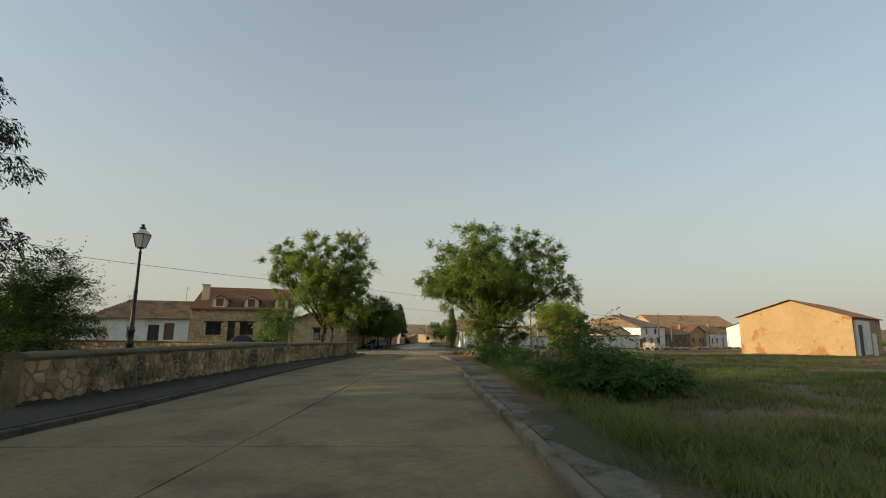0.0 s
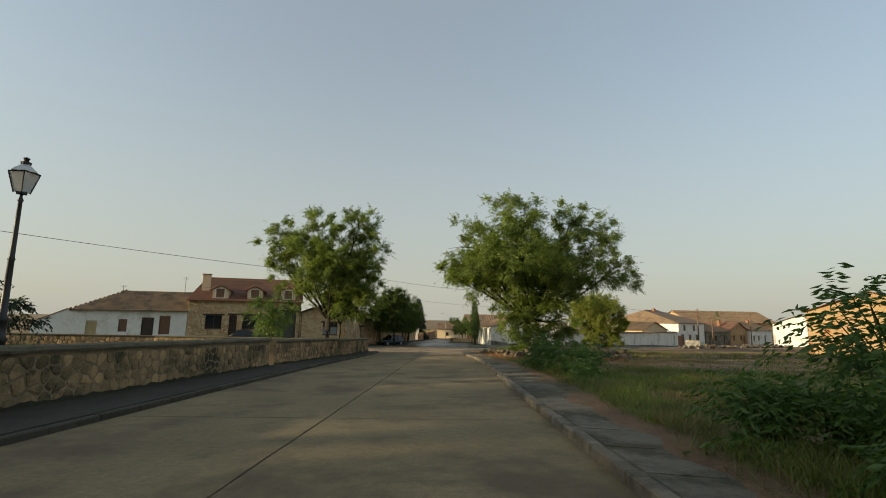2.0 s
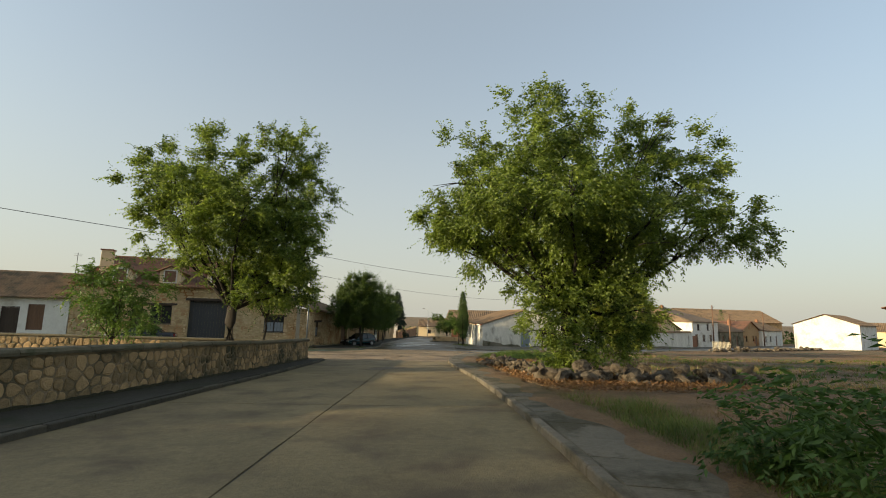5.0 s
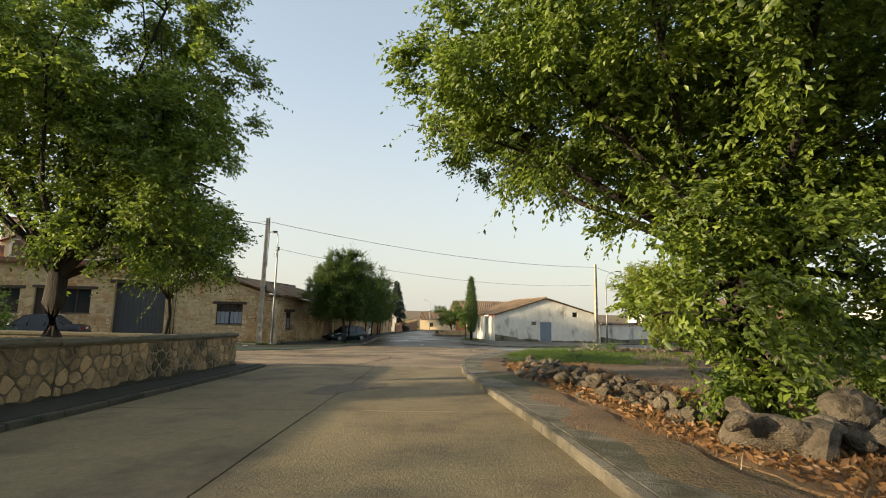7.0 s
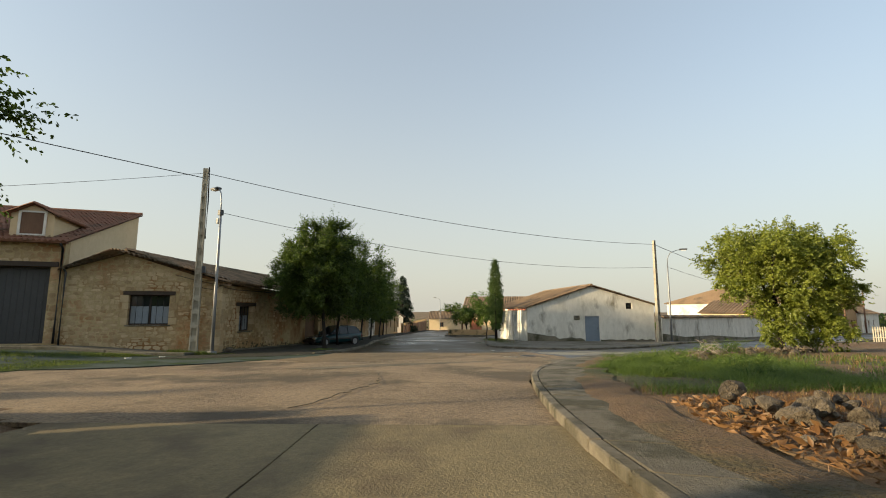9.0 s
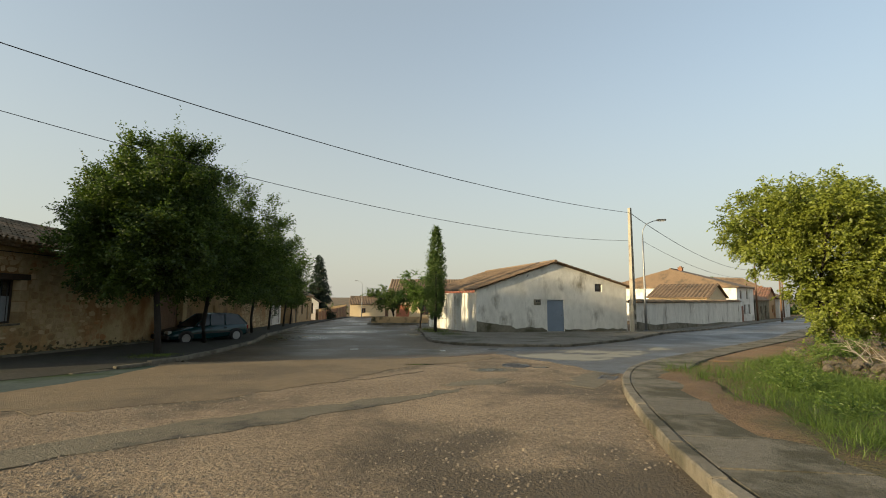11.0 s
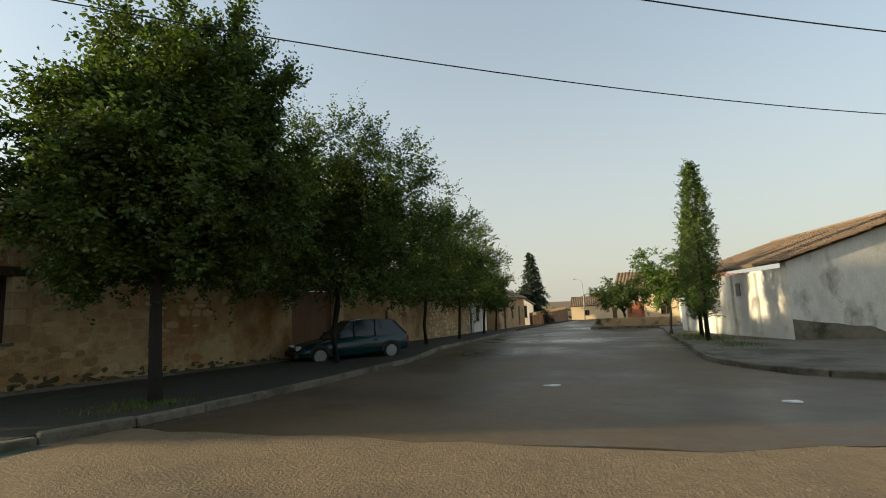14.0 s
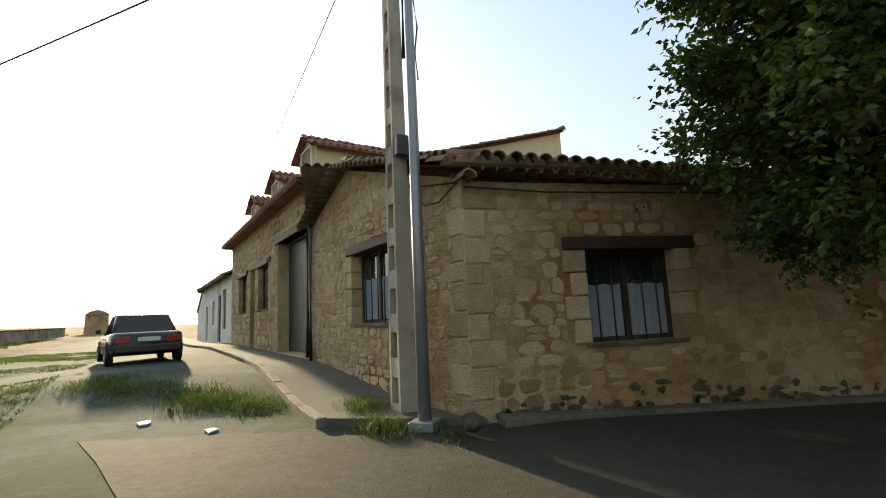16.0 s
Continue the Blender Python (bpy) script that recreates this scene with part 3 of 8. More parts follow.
north = ribbon("north_street", KERB_NORTH[KERB_NORTH.index(min(KERB_NORTH, key=lambda p: abs(p[1] - 70.5) + abs(p[0] + 9.3))):], [(-0.3, 71.0), (-0.98, 73.0), (-1.1, 76), (-0.9, 85), (-0.2, 100), (-1.0, 125), (-2, 160)], 0.0, "asphalt_brown", 60, 6)
tagged(north, "damp dark brown asphalt street between houses", "road", kind="structure")
north_patch = sheet("north_street_apron", [(-9.2, 63.6), (-5.2, 63.9), (-1.8, 64.3), (0.7, 65.6), (1.2, 67.2), (2.3, 69.0), (0.1, 70.4), (-0.95, 72.9), (-1.0, 73.4), (-9.5, 73.4), (-8.97, 67.5)], 0.006, "asphalt_brown", 0.1, 0.5, 0.02)
tagged(north_patch, "damp brown asphalt apron with a ragged edge", "road", kind="structure")
tan = sheet("worn_apron", [(-9.0, 63.6), (-9.6, 61.6), (-9.9, 59.5), (-9.3, 57.4), (-7.6, 56.3), (-5.6, 57.4), (-4.4, 58.6), (-3.6, 59.8), (-2.9, 61.2), (-1.8, 62.3), (-0.4, 63.2), (0.6, 64.6), (-1.0, 64.6), (-5.0, 64.2)], 0.003, "worn_tan", 0.1, 0.35, 0.02)
tagged(tan, "worn smooth tan asphalt beside the gravelly patch", "road", kind="structure")
east = ribbon("east_street", [(9.4, 73.2), (32.7, 94.2), (88, 142)], [(9.4, 66.15), (27.6, 81.7), (90, 135)], 0.002, "asphalt", 60, 6)
tagged(east, "dark damp asphalt street running between walls", "road", kind="structure")
east_patch = sheet("east_street_apron", [(9.6, 66.2), (9.6, 73.4), (5.7, 69.7), (4.2, 68.7), (2.0, 69.3), (1.0, 67.4), (0.7, 65.8), (1.7, 62.3), (2.0, 59.9), (2.5, 59.6), (5.0, 62.4)], 0.005, "asphalt", 0.13, 0.35, 0.02)
tagged(east_patch, "dark damp asphalt with a ragged edge", "road", kind="structure")
for outline in ([(1.3, 64.9), (1.9, 63.6), (2.7, 62.7), (3.6, 63.1), (4.3, 63.9), (5.2, 64.3), (4.6, 65.0), (3.6, 64.9), (2.9, 65.5), (2.1, 65.6)], [(3.3, 65.6), (4.6, 65.5), (5.4, 64.6), (6.2, 65.2), (6.4, 66.5), (5.2, 66.2), (4.4, 66.9), (3.2, 67.2), (3.7, 66.3)], [(6.9, 66.4), (8.1, 67.2), (8.3, 68.2), (7.3, 67.4)]):
    cement = sheet("cement_patch", outline, 0.008, "patch", 0.2, 0.22, 0.008)
    tagged(cement, "pale cement repair spread over dark asphalt", "road patch", kind="structure")
for pts in ([(-8.8, 56.2), (-7.2, 57.2), (-5.6, 58.0), (-4.3, 59.3), (-3.2, 60.6), (-2.9, 61.8)], [(-7.5, 58.2), (-5.2, 58.6), (-3.4, 59.4), (-2.0, 60.9)], [(-4.9, 47.2), (-4.2, 50.2), (-4.6, 52.8)]):
    fine = chain(pts, 0.25)
    wide = [rng.uniform(0.001, 0.012) for _ in fine]
    fine = [(x + rng.uniform(-0.07, 0.07), y + rng.uniform(-0.07, 0.07)) for x, y in fine]
    crack = [(x - 0.6 * k, y + k) for (x, y), k in zip(fine, wide)] + [(x + 0.6 * k, y - k) for (x, y), k in zip(fine[::-1], wide[::-1])]
    tagged(sheet("tar_crack", crack, 0.003, "joint", 0, 0.4, 0.01), "dark tar-filled crack across the worn road", "crack", "cracks in the crossroads", "structure")


TAR = [(-4.4, 39.5), (-4.42, 40.7), (-3.75, 41.5), (-2.93, 41.6), (-2.86, 40.7), (-3.45, 39.98), (-3.8, 39.3)]
tagged(sheet("tar_patch", TAR, 0.004, "concrete_damp", 0.12, 0.12, 0.008), "dark damp patch on the concrete road", "road patch", kind="structure")
DAMP4 = [(-1.9, 58.4), (-1.45, 59.0), (-0.6, 59.4), (-0.2, 59.15), (-1.1, 58.35)]
DAMP1 = [(-7.6, 53.6), (-6.6, 54.6), (-5.36, 55.7), (-4.49, 56.35), (-3.29, 56.98), (-1.97, 57.8), (-1.3, 58.2), (-2.59, 56.85), (-3.51, 56.05), (-4.48, 55.3), (-5.6, 54.5), (-6.8, 53.5)]
DAMP2 = [(-1.05, 60.75), (-0.8, 61.2), (-0.3, 61.3), (0.15, 61.0), (0.2, 60.65), (-0.3, 60.45), (-0.8, 60.5)]
DAMP3 = [(0.85, 57.8), (1.5, 58.7), (2.3, 60.0), (1.9, 60.3), (1.0, 59.3), (0.5, 58.3)]
for outline in (DAMP1, DAMP2, DAMP3, DAMP4):
    tagged(sheet("damp_patch", outline, 0.0015, "damp", 0.12, 0.3, 0.01), "dark damp streak on the worn crossroads", "damp patch", "damp patches on the crossroads", "structure")


def kerb_stones(name, line, label, width=0.15, top=0.125, mat="kerb", drop=0):
    """A kerb of separate stones along a polyline."""
    thing = tagged(new(name), label, "kerb", kind="structure")
    thing.location = (line[0][0], line[0][1], 0)
    mesh = None
    pts = even(line, max(2, round(sum(math.dist(a, b) for a, b in zip(line, line[1:])) / 1.0)))
    for a, b in zip(pts, pts[1:]):
        mx, my = (a[0] + b[0]) / 2, (a[1] + b[1]) / 2
        if not (-3 < my < 100 and -40 < mx < 40):
            continue
        if mesh is None:
            bm = bmesh.new()
            add_box(bm, -0.495, 0.495, -width / 2, width / 2, -0.16, 0, 0.018)
            ob = part("kerb_stone", bm, mat, thing)
            mesh = ob.data
        else:
            ob = new("kerb_stone", mesh)
            ob.parent = thing
        if drop and my < drop - 2.2:
            continue
        z = gz(mx, my) + (top if not drop else 0.02 + (top - 0.02) * smooth((my - drop + 2.2) / 2.2)) + rng.uniform(-0.008, 0.008)
        slope = math.degrees(math.atan2(gz(*b) - gz(*a), math.dist(a, b)))
        m = pose(mx, my, z, 0, -slope, math.degrees(math.atan2(b[1] - a[1], b[0] - a[0])) + rng.uniform(-0.5, 0.5))
        ob.matrix_basis = Matrix.Translation(-Vector(thing.location)) @ m @ Matrix.Diagonal((math.dist(a, b), 1, 1, 1))
    return thing


def shifted(line, d):
    """The polyline moved d metres to its right."""
    out = []
    for i, p in enumerate(line):
        a, b = line[max(0, i - 1)], line[min(len(line) - 1, i + 1)]
        n = math.dist(a, b)
        out.append((p[0] + d * (b[1] - a[1]) / n, p[1] - d * (b[0] - a[0]) / n))
    return out


kerb_stones("kerb_right", shifted(KERB_RIGHT, 0.08), "worn pale kerb stones beside the concrete road")
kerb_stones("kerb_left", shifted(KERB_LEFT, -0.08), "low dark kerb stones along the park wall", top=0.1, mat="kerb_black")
kerb_stones("kerb_island", shifted(KERB_ISLAND, -0.08), "pale kerb stones round the whitewashed barn's pavement")
kerb_stones("kerb_north", shifted(KERB_NORTH, -0.08), "pale kerb stones along the north street's pavement", drop=63.2)
kerb_stones("kerb_west", shifted(KERB_WEST, -0.08), "pale kerb stones before the stone house", mat="pavement_pale")


def corner_lift(x, y):
    """The pavement runs out level with the road at the cottage's corner."""
    return 0.012 + 0.103 * smooth((y - 61.0) / 2.2)


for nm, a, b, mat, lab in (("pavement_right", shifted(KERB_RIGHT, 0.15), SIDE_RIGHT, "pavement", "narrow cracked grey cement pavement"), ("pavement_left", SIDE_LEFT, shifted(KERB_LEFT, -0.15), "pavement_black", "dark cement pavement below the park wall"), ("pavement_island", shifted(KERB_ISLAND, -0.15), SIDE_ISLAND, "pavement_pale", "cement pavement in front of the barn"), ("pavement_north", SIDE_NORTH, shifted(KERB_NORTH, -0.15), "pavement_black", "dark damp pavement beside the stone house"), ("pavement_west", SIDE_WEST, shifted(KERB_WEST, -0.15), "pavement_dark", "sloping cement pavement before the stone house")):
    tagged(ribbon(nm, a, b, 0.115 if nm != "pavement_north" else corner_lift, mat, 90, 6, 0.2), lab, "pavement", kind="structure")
slab_parent = [o for o in scene.objects if o.name == "pavement_right"][0]
outer, inner = even(shifted(KERB_RIGHT, 0.16), 190), even(SIDE_RIGHT, 190)
for (a, b), (c, d) in zip(zip(outer, outer[1:]), zip(inner, inner[1:])):
    if not (0.5 < a[1] < 66):
        continue
    corners = [a, c, d, b]
    cx, cy = sum(p[0] for p in corners) / 4, sum(p[1] for p in corners) / 4
    lift = [rng.uniform(0.119, 0.129) for _ in corners]
    tops = [((p[0] - cx) * 0.985, (p[1] - cy) * 0.978, gz(*p) + h) for p, h in zip(corners, lift)]
    lows = [(x, y, z - 0.03) for x, y, z in tops]
    ob = link_mesh("paving_slab", tops + lows, [(0, 1, 2, 3), (0, 4, 5, 1), (1, 5, 6, 2), (2, 6, 7, 3), (3, 7, 4, 0)], "pavement", slab_parent)
    ob.location = (cx, cy, 0)
spill_in = [(x + 0.25 + 0.1 * math.sin(y * 3.1), y) for x, y in chain(SIDE_RIGHT, 0.5)]
spill_out = []
for x, y in spill_in:
    reach = 0.62 + 0.35 * noise.noise((x * 0.6, y * 0.6, 1.0)) + 0.15 * noise.noise((x * 2.5, y * 2.5, 4.0)) + rng.uniform(-0.05, 0.05)
    spill_out.append((x - reach - 0.1, y + 0.35 * reach * (y > 54)))
spill = [(a, b) for a, b in zip(spill_in, spill_out) if -5 < a[1] < 59.5]
sv, sf = [], []
for (ax, ay), (bx, by) in spill:
    for k in range(4):
        x, y = bx + (ax - bx) * k / 3, by + (ay - by) * k / 3
        sv.append((x, y, gz(x, y) + (0.119, 0.14, 0.145, 0.13)[k]))
for i in range(len(spill) - 1):
    for k in range(3):
        sf.append((i * 4 + k, i * 4 + k + 1, i * 4 + k + 5, i * 4 + k + 4))
tagged(link_mesh("verge_soil", sv, sf, "ground", None, True), "soil and moss creeping over the pavement's inner edge", "ground", kind="structure")
for x, y, rx, ry in ((-0.45, 60.85, 0.36, 0.2), (-2.15, 62.35, 0.42, 0.14), (0.95, 61.3, 0.22, 0.1), (1.55, 66.6, 0.3, 0.14), (-20.0, 54.6, 0.5, 0.3), (-21.6, 54.4, 0.7, 0.25)):
    out = [(x + rx * math.cos(a) * rng.uniform(0.75, 1.15), y + ry * math.sin(a) * rng.uniform(0.7, 1.2)) for a in [k * math.pi / 9 for k in range(18)]]
    tagged(sheet("puddle", out, 0.006, "water", 0, 5, 0.008), "shallow rain puddle on the worn crossroads", "puddle", "puddles on the crossroads")

manhole = group_at("manhole_cover", 0.38, 61.65)
tagged(manhole, "round rusty iron manhole cover in the road", "manhole cover")
bm = bmesh.new()
bmesh.ops.create_cone(bm, cap_ends=True, segments=28, radius1=0.3, radius2=0.29, depth=0.02, matrix=Matrix.Translation((0, 0, 0.006)))
part("cover", bm, "black_iron", manhole)
bm = bmesh.new()
add_tube(bm, [(0.34 * math.cos(a), 0.34 * math.sin(a), 0.006) for a in [k * math.pi / 14 for k in range(29)]], 0.022, 6, False)
part("rim", bm, "dark_metal", manhole)
for k in range(-3, 4):
    box_part("rib", manhole, "dark_metal", -0.26 + abs(k) * 0.035, 0.26 - abs(k) * 0.035, k * 0.075 - 0.014, k * 0.075 + 0.014, 0.012, 0.022)

grate = tagged(group_at("drain_grate", 1.72, 59.15, 0, 56), "small iron gutter grate clogged with leaves", "drain grate")
bm = bmesh.new()
for x0, x1, y0, y1 in ((-0.25, 0.25, -0.17, -0.14), (-0.25, 0.25, 0.14, 0.17), (-0.25, -0.22, -0.14, 0.14), (0.22, 0.25, -0.14, 0.14)):
    add_box(bm, x0, x1, y0, y1, -0.03, 0.012)
part("rim", bm, "dark_metal", grate)
for k in range(6):
    box_part("bar", grate, "black_iron", -0.18 + k * 0.072 - 0.014, -0.18 + k * 0.072 + 0.014, -0.139, 0.139, -0.02, 0.008)

# ---- walls of stones ----


def stone_cells(x0, x1, z0, z1, sx, sz, rnd, holes=(), top=None, jit=0.28):
    """Random rubble in rough courses: rounded outlines in x and z."""
    cells = []
    z = z0
    while z < z1 - 0.05:
        h = min(sz * rnd.uniform(0.65, 1.4), z1 - z)
        x = x0 - rnd.uniform(0, 0.6) * sx
        while x < x1:
            w = sx * rnd.uniform(0.5, 1.55)
            spans = [(z, z + h)] if rnd.random() > 0.22 or h < sz * 0.9 else [(z, z + h * 0.48), (z + h * 0.52, z + h)]
            for za, zb in spans:
                dz = rnd.uniform(-0.18, 0.18) * h
                a, b, lo, hi = max(x, x0), min(x + w, x1), max(z0, za + dz), zb + dz + rnd.uniform(0, 0.12) * h
                for hx0, hx1, hz0, hz1 in holes:
                    if hi > hz0 and lo < hz1 and a < hx1 and b > hx0:
                        if hz0 - lo > 0.08 and (lo + hi) / 2 < hz0:
                            hi = hz0
                        elif hi - hz1 > 0.08 and (lo + hi) / 2 > hz1:
                            lo = hz1
                        elif hx0 - a > b - hx1:
                            b = hx0
                        else:
                            a = hx1
                if b - a < 0.07 or hi - lo < 0.06:
                    continue
                if top and max(hi - top(a), hi - top(b)) > 0.02:
                    hi = min(top(a), top(b))
                    if hi - lo < 0.07:
                        continue
                if hi > z1:
                    hi = z1
                wd, hg = b - a, hi - lo
                ring = []
                for px, pz, sxn, szn in ((a, lo, 1, 1), (b, lo, -1, 1), (b, hi, -1, -1), (a, hi, 1, -1)):
                    cut_x, cut_z = rnd.uniform(0.08, 0.42) * wd, rnd.uniform(0.1, 0.45) * hg
                    ix, iz = rnd.uniform(-0.04, 0.12) * wd, rnd.uniform(-0.1, 0.16) * hg
                    p, q = (px + sxn * ix, pz + szn * (cut_z + iz)), (px + sxn * cut_x, pz + szn * iz)
                    ring += [p, q] if sxn == szn else [q, p]
                cells.append(((a + b) / 2, (lo + hi) / 2, ring))
            x += w
        z += h
    return cells


def rubble_cells(x0, x1, z0, z1, size, rnd):
    """Irregular many-sided stones that fill a rectangle: each keeps to what lies nearest to its own centre."""
    seeds = []
    nz = max(2, round((z1 - z0) / (size * 0.82)))
    nx = max(2, round((x1 - x0) / size))
    for k in range(nz):
        for i in range(nx):
            seeds.append((x0 + (i + 0.5 + 0.5 * (k % 2) - 0.25 + rnd.uniform(-0.36, 0.36)) * (x1 - x0) / nx, z0 + (k + 0.5 + rnd.uniform(-0.34, 0.34)) * (z1 - z0) / nz))
    cells = []
    for cx, cz in seeds:
        ring = [(max(x0, cx - size), max(z0, cz - size)), (min(x1, cx + size), max(z0, cz - size)), (min(x1, cx + size), min(z1, cz + size)), (max(x0, cx - size), min(z1, cz + size))]
        for ox, oz in seeds:
            dx, dz = ox - cx, oz - cz
            if not (0 < dx * dx + dz * dz < 4 * size * size):
                continue
            lim = (ox * ox + oz * oz - cx * cx - cz * cz) / 2
            cut = []
            for (ax, az), (bx, bz) in zip(ring, ring[1:] + ring[:1]):
                da, db = ax * dx + az * dz - lim, bx * dx + bz * dz - lim
                if da <= 0:
                    cut.append((ax, az))
                if (da < 0) != (db < 0):
                    f = da / (da - db)
                    cut.append((ax + (bx - ax) * f, az + (bz - az) * f))
            ring = cut
            if len(ring) < 3:
                break
        if len(ring) < 3:
            continue
        soft = []
        for i, (px, pz) in enumerate(ring):
            (qx, qz), (rx, rz) = ring[i - 1], ring[(i + 1) % len(ring)]
            f = rnd.uniform(0.16, 0.34)
            soft += [(px + (qx - px) * f, pz + (qz - pz) * f), (px + (rx - px) * f, pz + (rz - pz) * f)]
        mx, mz = sum(p[0] for p in soft) / len(soft), sum(p[1] for p in soft) / len(soft)
        cells.append((mx, mz, soft))
    return cells


def stone_mesh(verts, faces, ring, cx, cz, proud, rnd, shrink=0.94, y0=0.0):
    """One pillow-like stone: rim on the wall, a smaller face that stands proud."""
    n = len(ring)
    base = len(verts)
    for f, y in ((shrink, 0.012), (shrink * 0.93, -proud * 0.62), (shrink * 0.66, -proud)):
        for px, pz in ring:
            verts.append((cx + (px - cx) * f, y0 + y + (rnd.uniform(-0.006, 0.006) if y < 0 else 0), cz + (pz - cz) * f))
    for lay in (0, 1):
        for k in range(n):
            j = (k + 1) % n
            faces.append((base + lay * n + k, base + lay * n + j, base + (lay + 1) * n + j, base + (lay + 1) * n + k))
    faces.append(tuple(base + 2 * n + k for k in range(n)))


def stone_face(parent, at, x0, x1, z0, z1, sx, sz, seed, holes=(), top=None, mat="stone", rest="stone_rest", near=None, limit=290, proud=0.025, jit=0.28, fade=None, wild=False, shrink=0.94, foot=None):
    """The stones of a wall: those in the stretch near are parts, the rest one joined mesh. wild: no courses."""
    rnd = random.Random(seed)
    cells = rubble_cells(x0, x1, z0, z1, sx, rnd) if wild else stone_cells(x0, x1, z0, z1, sx, sz, rnd, holes, top, jit)
    if fade:
        cells = [c for c in cells if rnd.random() > (c[0] - fade[0]) / (fade[1] - fade[0])]
    if near:
        cells.sort(key=lambda c: abs(c[0] - near))
    for cx, cz, ring in cells[:limit]:
        verts, faces = [], []
        stone_mesh(verts, faces, [(px - cx, pz - cz) for px, pz in ring], 0, 0, proud * rnd.uniform(0.4, 1.2), rnd, shrink * rnd.uniform(0.94, 1.03))
        ob = link_mesh("stone", verts, faces, foot[1] if foot and cz < foot[0] * rnd.uniform(0.5, 1.5) else mat, parent)
        ob.matrix_basis = at @ Matrix.Translation((cx, 0, cz))
    if cells[limit:]:
        verts, faces = [], []
        for cx, cz, ring in cells[limit:]:
            stone_mesh(verts, faces, ring, cx, cz, proud * rnd.uniform(0.4, 1.2), rnd, shrink * rnd.uniform(0.94, 1.03))
        ob = link_mesh("stonework", verts, faces, rest, parent)
        ob["kind"] = "stuff"
        ob.matrix_basis = at


def panel_wall(name, parent, at, x0, x1, z0, z1, thick, mat, holes=(), gable=None, label=""):
    """A wall with real openings; x along it, y inward. gable: outline of a top piece."""
    bm = bmesh.new()
    xcuts = sorted({x0, x1, *[h[0] for h in holes], *[h[1] for h in holes]})
    zcuts = sorted({z0, z1, *[h[2] for h in holes], *[h[3] for h in holes]})
    grid = {}

    def vert(i, y, k):
        key = (i, y, k)
        if key not in grid:
            grid[key] = bm.verts.new((xcuts[i], y, zcuts[k]))
        return grid[key]

    def solid(i, k):
        if not (0 <= i < len(xcuts) - 1 and 0 <= k < len(zcuts) - 1):
            return False
        cx, cz = (xcuts[i] + xcuts[i + 1]) / 2, (zcuts[k] + zcuts[k + 1]) / 2
        return not any(h[0] < cx < h[1] and h[2] < cz < h[3] for h in holes)

    for i in range(len(xcuts) - 1):
        for k in range(len(zcuts) - 1):
            if not solid(i, k):
                continue
            for y in (0.0, thick):
                bm.faces.new((vert(i, y, k), vert(i + 1, y, k), vert(i + 1, y, k + 1), vert(i, y, k + 1)))
            for di, dk, a, b in ((-1, 0, (i, k), (i, k + 1)), (1, 0, (i + 1, k), (i + 1, k + 1)), (0, -1, (i, k), (i + 1, k)), (0, 1, (i, k + 1), (i + 1, k + 1))):
                if not solid(i + di, k + dk) and not (gable and dk == 1 and k == len(zcuts) - 2):
                    bm.faces.new((vert(a[0], 0.0, a[1]), vert(b[0], 0.0, b[1]), vert(b[0], thick, b[1]), vert(a[0], thick, a[1])))
    if gable:
        add_prism(bm, gable, thick)
    ob = part(name, bm, mat, parent, label)
    ob.matrix_basis = at
    return ob


